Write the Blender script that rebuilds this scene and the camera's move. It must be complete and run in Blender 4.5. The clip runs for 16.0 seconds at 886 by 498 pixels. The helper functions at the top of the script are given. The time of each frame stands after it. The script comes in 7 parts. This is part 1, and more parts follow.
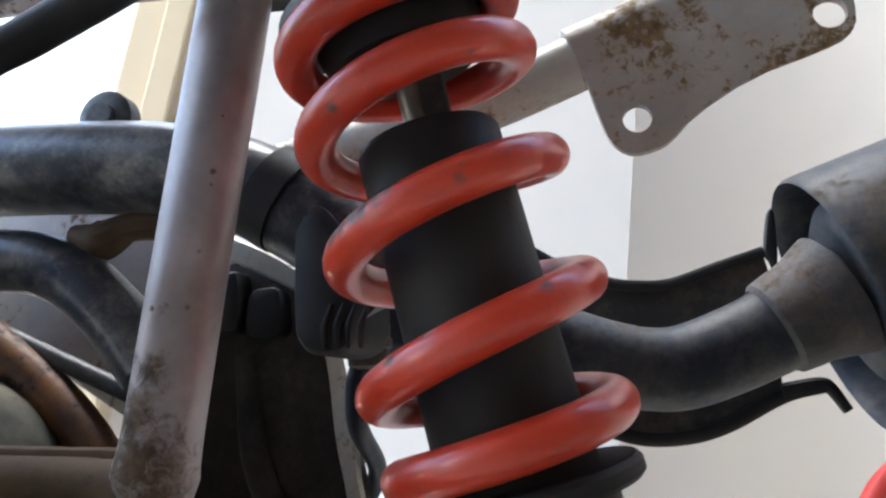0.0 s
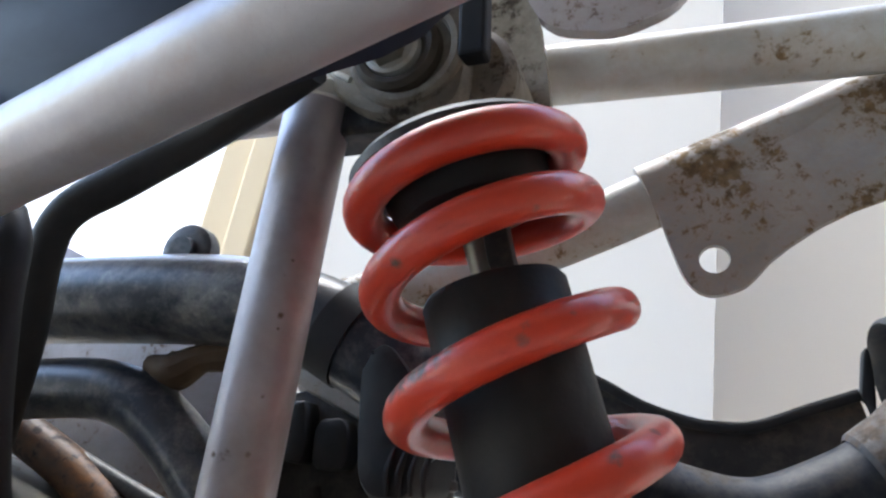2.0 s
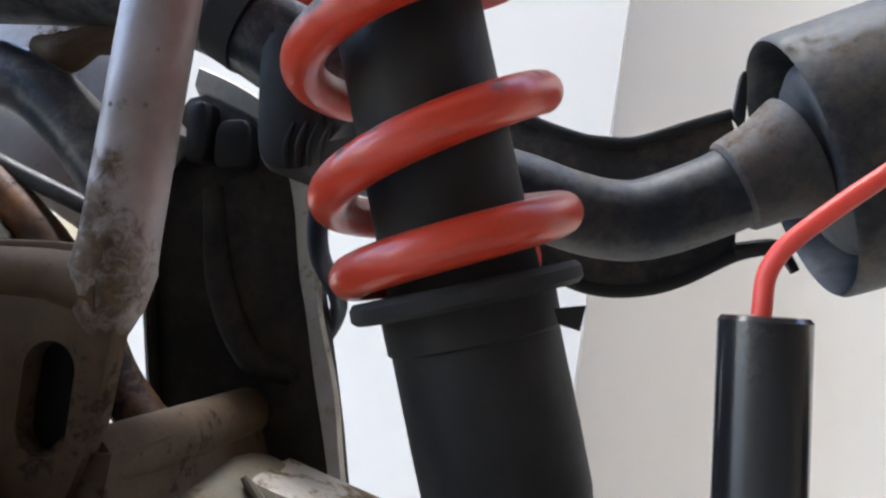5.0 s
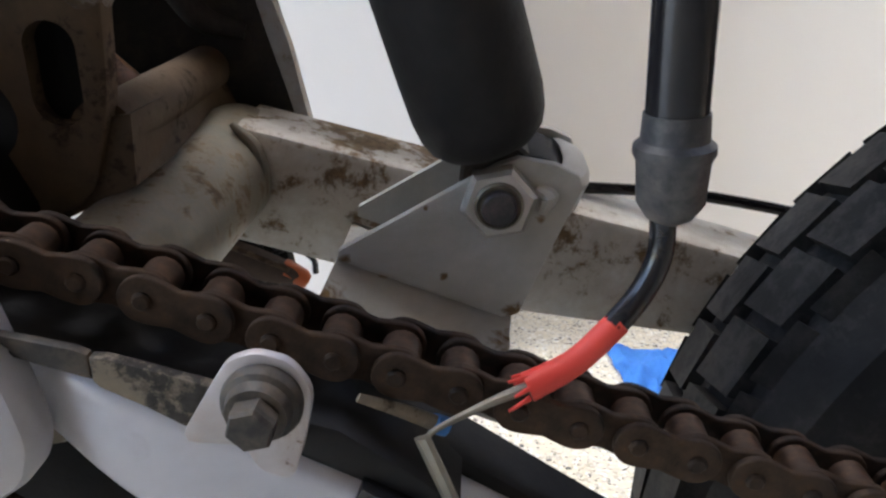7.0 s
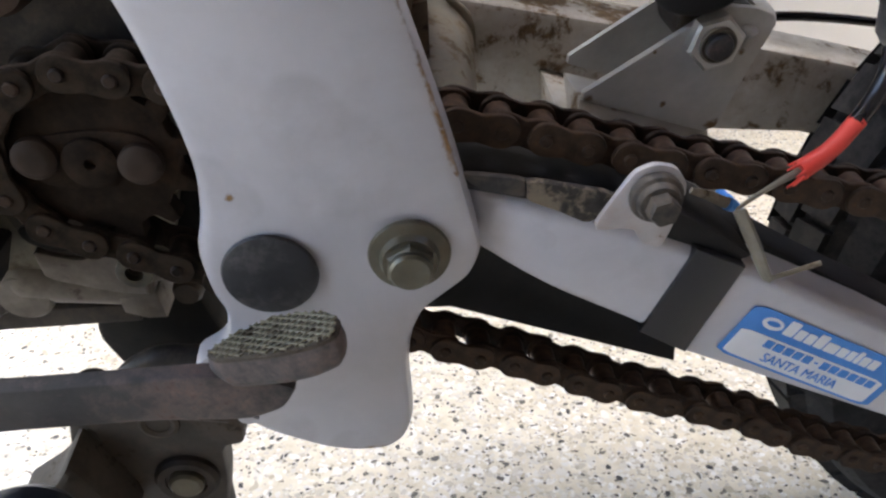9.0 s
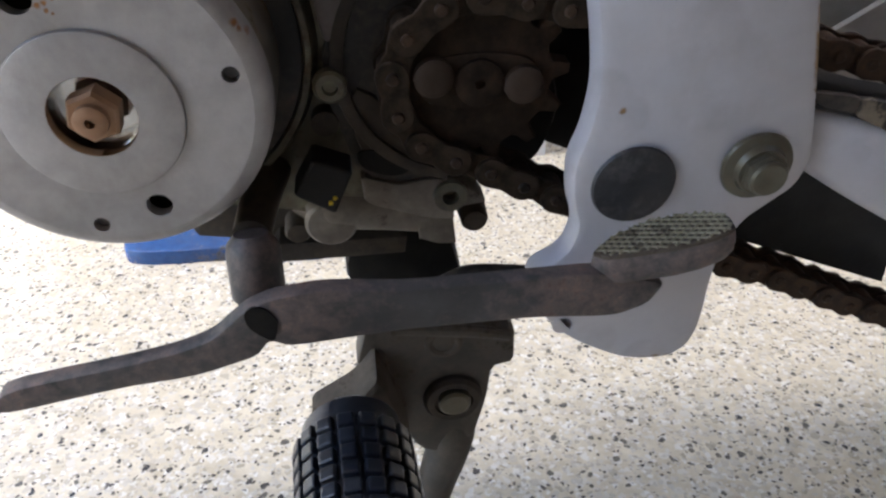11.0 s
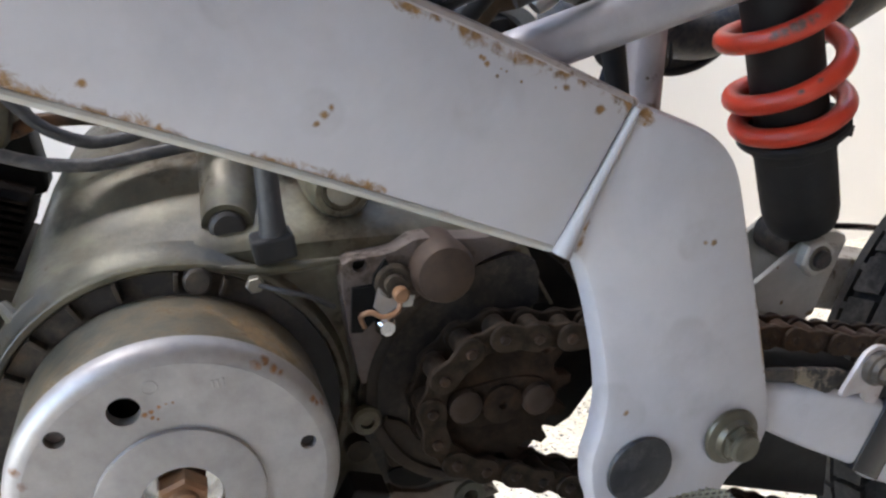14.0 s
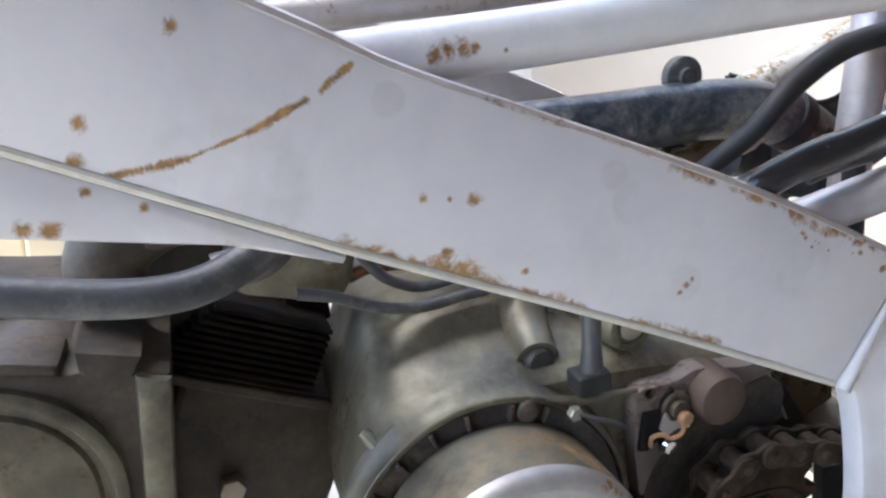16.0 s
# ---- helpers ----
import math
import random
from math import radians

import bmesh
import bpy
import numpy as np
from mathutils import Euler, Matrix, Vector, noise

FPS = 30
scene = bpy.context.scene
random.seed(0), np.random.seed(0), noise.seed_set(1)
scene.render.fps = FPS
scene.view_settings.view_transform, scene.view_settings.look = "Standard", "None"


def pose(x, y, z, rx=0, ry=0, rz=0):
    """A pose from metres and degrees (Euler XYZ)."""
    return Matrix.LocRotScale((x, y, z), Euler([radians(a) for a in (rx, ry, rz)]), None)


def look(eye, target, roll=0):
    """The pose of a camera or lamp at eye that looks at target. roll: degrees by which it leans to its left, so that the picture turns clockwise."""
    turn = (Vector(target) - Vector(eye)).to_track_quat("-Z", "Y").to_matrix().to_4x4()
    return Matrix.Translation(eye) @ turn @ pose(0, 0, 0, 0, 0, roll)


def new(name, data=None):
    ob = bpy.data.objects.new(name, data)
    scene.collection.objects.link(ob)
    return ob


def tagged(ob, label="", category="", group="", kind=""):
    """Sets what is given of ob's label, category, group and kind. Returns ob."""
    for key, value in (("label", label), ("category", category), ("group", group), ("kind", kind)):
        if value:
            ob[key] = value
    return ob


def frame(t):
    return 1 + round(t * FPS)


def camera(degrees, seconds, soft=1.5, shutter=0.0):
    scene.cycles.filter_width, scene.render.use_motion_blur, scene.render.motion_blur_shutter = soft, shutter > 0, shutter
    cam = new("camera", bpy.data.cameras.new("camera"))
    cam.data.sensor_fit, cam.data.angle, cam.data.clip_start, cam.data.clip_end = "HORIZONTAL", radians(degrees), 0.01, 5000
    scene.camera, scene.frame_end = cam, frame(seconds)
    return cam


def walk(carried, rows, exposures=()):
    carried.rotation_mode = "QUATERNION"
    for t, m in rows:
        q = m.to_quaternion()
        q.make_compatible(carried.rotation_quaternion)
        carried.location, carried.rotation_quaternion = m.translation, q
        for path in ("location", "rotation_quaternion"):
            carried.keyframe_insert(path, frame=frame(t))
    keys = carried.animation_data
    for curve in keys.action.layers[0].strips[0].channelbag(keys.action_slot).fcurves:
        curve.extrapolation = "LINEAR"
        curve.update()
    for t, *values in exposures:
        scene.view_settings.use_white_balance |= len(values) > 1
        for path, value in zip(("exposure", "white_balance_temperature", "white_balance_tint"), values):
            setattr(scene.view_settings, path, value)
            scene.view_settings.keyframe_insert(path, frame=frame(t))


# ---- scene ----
cam = camera(60.23, 16.0, soft=2.4)
PATH = [
    (0.0, pose(0.0010, 0.0002, 0.3634, 106.26, -6.66, 12.18)),
    (0.5, pose(0.0008, -0.0019, 0.3691, 110.38, -6.88, 12.54)),
    (1.0, pose(-0.0011, -0.0007, 0.3770, 112.34, -7.66, 12.82)),
    (1.5, pose(0.0021, -0.0010, 0.3714, 112.34, -8.88, 16.75)),
    (2.0, pose(0.0026, 0.0002, 0.3744, 113.21, -9.43, 17.51)),
    (2.5, pose(0.0011, 0.0009, 0.3739, 113.27, -9.22, 17.42)),
    (3.0, pose(0.0039, 0.0012, 0.3649, 110.76, -8.92, 15.00)),
    (3.2, pose(0.0063, 0.0038, 0.3634, 110.47, -8.84, 14.94)),
    (5.3, pose(0.0096, 0.0024, 0.3435, 93.88, -9.27, 9.38)),
    (5.5, pose(0.0099, 0.0016, 0.3413, 90.64, -8.63, 8.63)),
    (6.0, pose(0.0134, -0.0007, 0.3387, 85.29, -8.20, 7.92)),
    (6.5, pose(0.0088, -0.0115, 0.3410, 79.51, -5.93, 6.02)),
    (7.0, pose(-0.0031, -0.0313, 0.3441, 72.62, -3.00, 2.53)),
    (7.5, pose(-0.0244, -0.0616, 0.3579, 67.31, -1.20, -0.69)),
    (8.0, pose(-0.0543, -0.0664, 0.3606, 62.56, 0.80, -3.65)),
    (8.5, pose(-0.0769, -0.0782, 0.3670, 61.92, 1.08, -2.75)),
    (9.0, pose(-0.1028, -0.0931, 0.3668, 60.41, 1.39, -3.69)),
    (9.5, pose(-0.1355, -0.1072, 0.3579, 58.15, 0.05, -4.65)),
    (10.0, pose(-0.1677, -0.1179, 0.3543, 57.36, -0.27, -4.83)),
    (10.2, pose(-0.1822, -0.1183, 0.3534, 56.87, 0.07, -5.17)),
    (12.3, pose(-0.2678, -0.1062, 0.3776, 68.92, 0.01, -11.99)),
    (12.5, pose(-0.2720, -0.1078, 0.3805, 69.53, 0.50, -12.75)),
    (13.0, pose(-0.2788, -0.1119, 0.3854, 70.04, 2.11, -15.14)),
    (13.5, pose(-0.2712, -0.1161, 0.3990, 71.79, 2.34, -19.61)),
    (14.0, pose(-0.2810, -0.1192, 0.4103, 74.63, 3.22, -19.30)),
    (14.5, pose(-0.3037, -0.1119, 0.4097, 75.47, 4.37, -19.71)),
    (15.0, pose(-0.3328, -0.1174, 0.4257, 79.92, 2.86, -18.53)),
    (15.5, pose(-0.3524, -0.1211, 0.4452, 79.32, 1.99, -18.63)),
    (16.0, pose(-0.3866, -0.1186, 0.4537, 79.01, 3.53, -18.72)),
]
walk(cam, PATH, exposures=[(0.0, 3.2, 6400, 8), (3.0, 3.15, 6300, 8), (5.5, 3.25, 6350, 9), (6.2, 3.2, 6400, 9), (7.0, 2.92, 6600, 10), (8.0, 3.08, 6850, 12), (8.6, 3.0, 6800, 13), (10.0, 2.32, 6600, 13), (12.5, 2.78, 6720, 13), (14.0, 3.02, 6680, 11), (14.6, 3.12, 6600, 11), (15.0, 3.28, 6600, 11), (16.0, 3.34, 6450, 11)])

# ---- world and light ----
world = bpy.data.worlds.new("sky")
scene.world = world
world.use_nodes = True
wn, wl = world.node_tree.nodes, world.node_tree.links
sky = wn.new("ShaderNodeTexSky")
sky.sky_type, sky.sun_disc = "NISHITA", False
sky.sun_elevation, sky.sun_rotation = radians(70), radians(-95)
wl.new(sky.outputs[0], wn["Background"].inputs[0])
wn["Background"].inputs[1].default_value = 0.15


sun = bpy.data.lights.new("overcast_sun", "SUN")
sun.energy, sun.angle, sun.color = 2.2, radians(50), (1.0, 0.98, 0.95)
new("overcast_sun", sun).matrix_world = look((-0.75, -0.45, 2.0), (0, 0, 0))

# ---- materials ----


def material(name):
    m = bpy.data.materials.new(name)
    m.use_nodes = True
    nt = m.node_tree
    return m, nt.nodes, nt.links, nt.nodes["Principled BSDF"]


def noise_tex(n, l, scale, detail=4.0, rough=0.6, co=None, distortion=0.0):
    t = n.new("ShaderNodeTexNoise")
    t.inputs["Scale"].default_value, t.inputs["Detail"].default_value = scale, detail
    t.inputs["Roughness"].default_value, t.inputs["Distortion"].default_value = rough, distortion
    if co is None:
        co = n.new("ShaderNodeTexCoord").outputs["Object"]
    l.new(co, t.inputs["Vector"])
    return t.outputs["Fac"]


def ramp(n, l, fac, stops):
    r = n.new("ShaderNodeValToRGB")
    e = r.color_ramp.elements
    for i, (p, c) in enumerate(stops):
        el = e[i] if i < 2 else e.new(p)
        el.position = p
        el.color = (*c, 1) if len(c) == 3 else c
    l.new(fac, r.inputs[0])
    return r.outputs[0]


def mix(n, l, fac, a, b):
    m = n.new("ShaderNodeMix")
    m.data_type = "RGBA"
    for sock, v in ((m.inputs["Factor"], fac), (m.inputs["A"], a), (m.inputs["B"], b)):
        if isinstance(v, bpy.types.NodeSocket):
            l.new(v, sock)
        elif isinstance(v, (int, float)):
            sock.default_value = v
        else:
            sock.default_value = (*v, 1)
    return m.outputs["Result"]


def maths(n, l, op, a, b):
    m = n.new("ShaderNodeMath")
    m.operation = op
    for sock, v in zip(m.inputs, (a, b)):
        if isinstance(v, bpy.types.NodeSocket):
            l.new(v, sock)
        else:
            sock.default_value = v
    return m.outputs[0]


def bump(n, l, b, height, strength, distance):
    bp = n.new("ShaderNodeBump")
    bp.inputs["Strength"].default_value, bp.inputs["Distance"].default_value = strength, distance
    l.new(height, bp.inputs["Height"])
    l.new(bp.outputs[0], b.inputs["Normal"])


def worn(name, base, second, patch=0.0, patch_colour=(0.10, 0.045, 0.018), rough=0.45, metal=0.0, grain=60.0,
         patch_scale=45.0, grime=0.5, relief=0.0004, spots=(), spot_colour=(0.19, 0.108, 0.042), coat=0.0, spec=0.5,
         lines=(), dirt_colour=None, smears=()):
    """A worn surface: two tones, grime, and patches of rust or chips. spots: (x, y, z, radius); lines: (start, end, width) of rusty edges."""
    m, n, l, b = material(name)
    co = n.new("ShaderNodeTexCoord").outputs["Object"]
    tone = ramp(n, l, noise_tex(n, l, grain, 6.0, 0.65, co), [(0.35, (0, 0, 0)), (0.68, (1, 1, 1))])
    col = mix(n, l, tone, base, second)
    dirt = ramp(n, l, noise_tex(n, l, 14.0, 5.0, 0.7, co, 0.4), [(0.45, (0, 0, 0)), (0.75, (1, 1, 1))])
    col = mix(n, l, maths(n, l, "MULTIPLY", dirt, grime), col, dirt_colour or tuple(c * 0.45 for c in base))
    mask = None
    if patch > 0:
        fine = noise_tex(n, l, patch_scale * 4.0, 7.0, 0.75, co, 0.2)
        broad = noise_tex(n, l, patch_scale * 0.6, 4.0, 0.6, co, 0.3)
        edge = 0.68 - 0.30 * patch
        fine = maths(n, l, "ADD", maths(n, l, "MULTIPLY", fine, 0.5), maths(n, l, "MULTIPLY", broad, 0.5))
        mask = ramp(n, l, fine, [(edge, (0, 0, 0)), (edge + 0.05, (1, 1, 1))])
        stain = ramp(n, l, fine, [(edge - 0.10, (0, 0, 0)), (edge + 0.01, (0.55, 0.55, 0.55))])
        col = mix(n, l, stain, col, tuple(0.5 * c + 1.3 * r for c, r in zip(base, patch_colour)))
    if spots:
        ragged = maths(n, l, "MULTIPLY", maths(n, l, "SUBTRACT", noise_tex(n, l, 230.0, 8.0, 0.75, co, 0.8), 0.5), 2.6)
        for x, y, z, r in spots:
            d = n.new("ShaderNodeVectorMath")
            d.operation = "DISTANCE"
            l.new(co, d.inputs[0])
            d.inputs[1].default_value = (x, y, z)
            near = maths(n, l, "SUBTRACT", 1.15, maths(n, l, "DIVIDE", d.outputs["Value"], r * 1.25))
            s = maths(n, l, "MAXIMUM", near, -1.0)
            mask = s if mask is None else maths(n, l, "MAXIMUM", mask, s)
        clumps = maths(n, l, "MULTIPLY", maths(n, l, "SUBTRACT", noise_tex(n, l, 55.0, 4.0, 0.6, co), 0.46), 7.0)
        for a, b_, wide in lines:
            a, b_ = Vector(a), Vector(b_)
            rel = n.new("ShaderNodeVectorMath")
            rel.operation = "SUBTRACT"
            l.new(co, rel.inputs[0])
            rel.inputs[1].default_value = a
            dot = n.new("ShaderNodeVectorMath")
            dot.operation = "DOT_PRODUCT"
            l.new(rel.outputs[0], dot.inputs[0])
            dot.inputs[1].default_value = (b_ - a).normalized()
            along = maths(n, l, "MINIMUM", maths(n, l, "MAXIMUM", dot.outputs["Value"], 0.0), (b_ - a).length)
            foot = n.new("ShaderNodeVectorMath")
            foot.operation = "MULTIPLY_ADD"
            l.new(along, foot.inputs[0])
            foot.inputs[1].default_value = -(b_ - a).normalized()
            l.new(rel.outputs[0], foot.inputs[2])
            size = n.new("ShaderNodeVectorMath")
            size.operation = "LENGTH"
            l.new(foot.outputs[0], size.inputs[0])
            near = maths(n, l, "SUBTRACT", 1.0, maths(n, l, "DIVIDE", size.outputs["Value"], wide))
            near = maths(n, l, "MINIMUM", near, maths(n, l, "ADD", near, clumps))
            mask = maths(n, l, "MAXIMUM", mask, maths(n, l, "MAXIMUM", near, -1.0))
        mask = ramp(n, l, maths(n, l, "ADD", mask, ragged), [(0.25, (0, 0, 0)), (0.85, (1, 1, 1))])
    if smears:
        cloud = ramp(n, l, noise_tex(n, l, 60.0, 5.0, 0.6, co), [(0.38, (0, 0, 0)), (0.66, (1, 1, 1))])
        worst = None
        for x, y, z, r in smears:
            d = n.new("ShaderNodeVectorMath")
            d.operation = "DISTANCE"
            l.new(co, d.inputs[0])
            d.inputs[1].default_value = (x, y, z)
            near = maths(n, l, "MAXIMUM", maths(n, l, "SUBTRACT", 1.0, maths(n, l, "DIVIDE", d.outputs["Value"], r)), 0.0)
            worst = near if worst is None else maths(n, l, "MAXIMUM", worst, near)
        worst = maths(n, l, "MINIMUM", maths(n, l, "MULTIPLY", worst, 0.8), 0.17)
        col = mix(n, l, maths(n, l, "MULTIPLY", worst, cloud), col, (0.13, 0.11, 0.095))
    if mask is not None:
        rusty = ramp(n, l, noise_tex(n, l, 260.0, 5.0, 0.7, co), [(0.35, tuple(c * 0.7 for c in (spot_colour if spots else patch_colour))), (0.7, tuple(min(1, c * 1.9) for c in (spot_colour if spots else patch_colour)))])
        col = mix(n, l, mask, col, rusty)
        b.inputs["Roughness"].default_value = rough
        l.new(maths(n, l, "ADD", maths(n, l, "MULTIPLY", mask, 0.35), rough), b.inputs["Roughness"])
        if metal:
            l.new(maths(n, l, "MULTIPLY", maths(n, l, "SUBTRACT", 1.0, mask), metal), b.inputs["Metallic"])
    else:
        l.new(maths(n, l, "ADD", maths(n, l, "MULTIPLY", dirt, 0.2), rough), b.inputs["Roughness"])
        b.inputs["Metallic"].default_value = metal
    b.inputs["Coat Weight"].default_value = coat
    b.inputs["Specular IOR Level"].default_value = spec
    l.new(col, b.inputs["Base Color"])
    if relief:
        bump(n, l, b, noise_tex(n, l, 420.0, 5.0, 0.6, co), 0.35, relief)
    return m


B0 = Vector((-0.05, 0.175, -0.385))      # the motorcycle's base on the floor, in its own axes
BIKE = Matrix.Translation((0, 0, 0.36232)) @ Matrix(((0.9956, 0, -0.09373, 0), (-0.01103, 0.99305, -0.11721, 0), (0.09308, 0.11773, 0.98867, 0), (0, 0, 0, 1)))

beam_spots = []
rust_rng = random.Random(4)
for i in range(14):
    k = rust_rng.random() ** 1.6
    beam_spots.append((-0.146 - 0.06 * k, 0.078, 0.0285 + 0.0285 * k + rust_rng.uniform(-0.005, 0.0), rust_rng.uniform(0.0004, 0.0020) * (1 - 0.6 * k)))
edge_rust = [((-0.1683, 0.0785, -0.0001), (-0.1703, 0.0785, -0.0047), 0.0016), ((-0.1703, 0.0785, -0.0047), (-0.1729, 0.0785, -0.0103), 0.0026), ((-0.3453, 0.078, 0.0797), (-0.3261, 0.078, 0.0708), 0.005), ((-0.3261, 0.078, 0.0705), (-0.3123, 0.078, 0.0644), 0.0062), ((-0.3124, 0.078, 0.0638), (-0.2887, 0.078, 0.0510), 0.003), ((-0.2887, 0.078, 0.0510), (-0.2708, 0.078, 0.0414), 0.0038), ((-0.2631, 0.078, 0.0376), (-0.2317, 0.078, 0.0217), 0.0036), ((-0.1904, 0.078, 0.0548), (-0.1704, 0.078, 0.0436), 0.0034), ((-0.1704, 0.078, 0.0436), (-0.1477, 0.078, 0.0320), 0.0046),
             ((-0.205, 0.078, 0.0052), (-0.36, 0.078, 0.0865), 0.0030), ((-0.1513, 0.078, 0.0315), (-0.2451, 0.078, 0.0840), 0.0042), ((-0.30, 0.078, 0.0560), (-0.345, 0.078, 0.0792), 0.0055), ((-0.1535, 0.0785, 0.0315), (-0.1475, 0.0785, 0.0285), 0.006),
             ((-0.1735, 0.0775, -0.010), (-0.165, 0.0785, -0.065), 0.0023), ((-0.1675, 0.0785, -0.12), (-0.184, 0.0785, -0.135), 0.0012), ((-0.125, 0.0785, -0.1825), (-0.15, 0.0785, -0.181), 0.0024), ((-0.1085, 0.0795, -0.015), (-0.0965, 0.0795, -0.078), 0.0021)]
beam_spots += [(-0.3217, 0.078, 0.0697, 0.0032), (-0.3138, 0.078, 0.0671, 0.0030), (-0.328, 0.078, 0.0715, 0.0022), (-0.318, 0.078, 0.0725, 0.002), (-0.334, 0.078, 0.0745, 0.0015), (-0.2956, 0.078, 0.062, 0.0012),
               (-0.2426, 0.078, 0.0451, 0.0013), (-0.2405, 0.078, 0.0467, 0.0011), (-0.245, 0.078, 0.0432, 0.001), (-0.3225, 0.078, 0.0888, 0.0014), (-0.3085, 0.078, 0.0858, 0.0022), (-0.3155, 0.078, 0.087, 0.0009),
               (-0.4016, 0.078, 0.1122, 0.0026), (-0.3984, 0.078, 0.1205, 0.002), (-0.3753, 0.078, 0.1386, 0.002), (-0.2769, 0.078, 0.0451, 0.0012), (-0.2579, 0.078, 0.0356, 0.0017),
               (-0.175, 0.077, -0.0065, 0.0018), (-0.1725, 0.077, -0.002, 0.0016), (-0.170, 0.077, 0.003, 0.0012), (-0.1225, 0.0785, -0.0195, 0.0011), (-0.126, 0.0785, -0.0188, 0.0010), (-0.1563, 0.0785, -0.0757, 0.0011), (-0.111, 0.079, -0.005, 0.0012),
               (-0.4162, 0.0815, 0.0985, 0.0022), (-0.4106, 0.0815, 0.0973, 0.0026), (-0.4014, 0.0815, 0.1049, 0.0014), (-0.390, 0.0815, 0.0985, 0.0014), (-0.137, 0.0785, -0.181, 0.002), (-0.127, 0.0785, -0.182, 0.0015)]
for (xa, za), (xb, zb) in (((-0.398, 0.1076), (-0.378, 0.109)), ((-0.363, 0.1127), (-0.3487, 0.1178)), ((-0.3443, 0.1198), (-0.3365, 0.1247)), ((-0.378, 0.109), (-0.363, 0.1127))):
    thin = 0.0006 if xa == -0.378 else 0.0012
    steps = 18 if xa != -0.3443 else 8
    beam_spots += [(xa + (xb - xa) * k / steps, 0.078, za + (zb - za) * k / steps, thin) for k in range(steps + 1)]

spar_smears = [(-0.1392, 0.0785, -0.0536, 0.007), (-0.1299, 0.0785, -0.0560, 0.005), (-0.1234, 0.0785, -0.0787, 0.006), (-0.1273, 0.0785, -0.0715, 0.018), (-0.1371, 0.0785, -0.0594, 0.008), (-0.3690, 0.0785, 0.0990, 0.02), (-0.3772, 0.0785, 0.1038, 0.014), (-0.2435, 0.0785, 0.0458, 0.007), (-0.3285, 0.0785, 0.1151, 0.005), (-0.2661, 0.0785, 0.0844, 0.005), (-0.2608, 0.0785, 0.0753, 0.007), (-0.1981, 0.0785, 0.0403, 0.012), (-0.1270, 0.0785, -0.0175, 0.008), (-0.1282, 0.0785, -0.0591, 0.009), (-0.1336, 0.0785, -0.0554, 0.012), (-0.1293, 0.0785, -0.0174, 0.008), (-0.1618, 0.0785, -0.0713, 0.01), (-0.1618, 0.0785, -0.1674, 0.01), (-0.1418, 0.0785, -0.1792, 0.01), (-0.1200, 0.0785, -0.0804, 0.006), (-0.1554, 0.0785, -0.0781, 0.008), (-0.1666, 0.0785, -0.0947, 0.01), (-0.0744, 0.082, -0.1055, 0.004), (-0.0844, 0.082, -0.0984, 0.012), (-0.0387, 0.082, -0.1199, 0.012), (-0.0823, 0.082, -0.0938, 0.012)]
PAINT = worn("silver_paint", (0.50, 0.495, 0.525), (0.56, 0.55, 0.575), 0.0, rough=0.40, grime=0.28, metal=0.2, grain=20, spots=beam_spots, coat=0.15, relief=0.0001, lines=edge_rust, smears=spar_smears)
PAINT_WELD = worn("matt_silver_paint", (0.42, 0.415, 0.43), (0.48, 0.475, 0.485), 0.0, rough=0.7, grime=0.3, relief=0.0006)
PAINT_OLD = worn("old_silver_paint", (0.46, 0.44, 0.45), (0.53, 0.505, 0.51), 0.40, (0.13, 0.085, 0.055), rough=0.44, grime=0.7, metal=0.5, patch_scale=60, dirt_colour=(0.25, 0.205, 0.17))
foot_spots = []
for i in range(40):
    k = rust_rng.random() ** 2.2
    foot_spots.append((-0.1035 + 0.016 * k + rust_rng.uniform(-0.007, 0.008), 0.1515 + rust_rng.uniform(0, 0.003), -0.034 + 0.085 * k, rust_rng.uniform(0.0004, 0.0017) * (1.0 - 0.55 * k)))
for i in range(22):
    k = rust_rng.random()
    foot_spots.append((-0.0835 - 0.0135 * k + rust_rng.uniform(-0.002, 0.002), 0.1535, 0.095 - 0.10 * k, rust_rng.uniform(0.0003, 0.0009)))
foot_spots += [(-0.1030, 0.1515, -0.004, 0.0075), (-0.0990, 0.152, 0.006, 0.0045), (-0.1060, 0.153, 0.010, 0.003), (-0.0975, 0.153, 0.019, 0.0022), (-0.1010, 0.152, -0.014, 0.011), (-0.104, 0.152, -0.040, 0.022), (-0.104, 0.152, -0.032, 0.015), (-0.098, 0.153, -0.022, 0.009), (-0.112, 0.153, -0.024, 0.010), (-0.130, 0.154, -0.022, 0.010), (-0.150, 0.154, -0.020, 0.012), (-0.107, 0.152, -0.014, 0.0045)]
PAINT_STRUT = worn("silver_paint_with_mud", (0.37, 0.34, 0.345), (0.45, 0.41, 0.42), 0.0, rough=0.46, grime=0.95, metal=0.5, spots=foot_spots, spot_colour=(0.10, 0.070, 0.045), dirt_colour=(0.20, 0.15, 0.12))
PAINT_RUST = worn("rust_flecked_paint", (0.47, 0.465, 0.43), (0.56, 0.555, 0.52), 0.44, (0.15, 0.098, 0.045), rough=0.45, grime=0.6, patch_scale=46, metal=0.15)
BROWN = worn("muddy_brown_steel", (0.070, 0.045, 0.024), (0.120, 0.080, 0.045), 0.40, (0.032, 0.020, 0.013), rough=0.7, grime=0.6, spec=0.3)
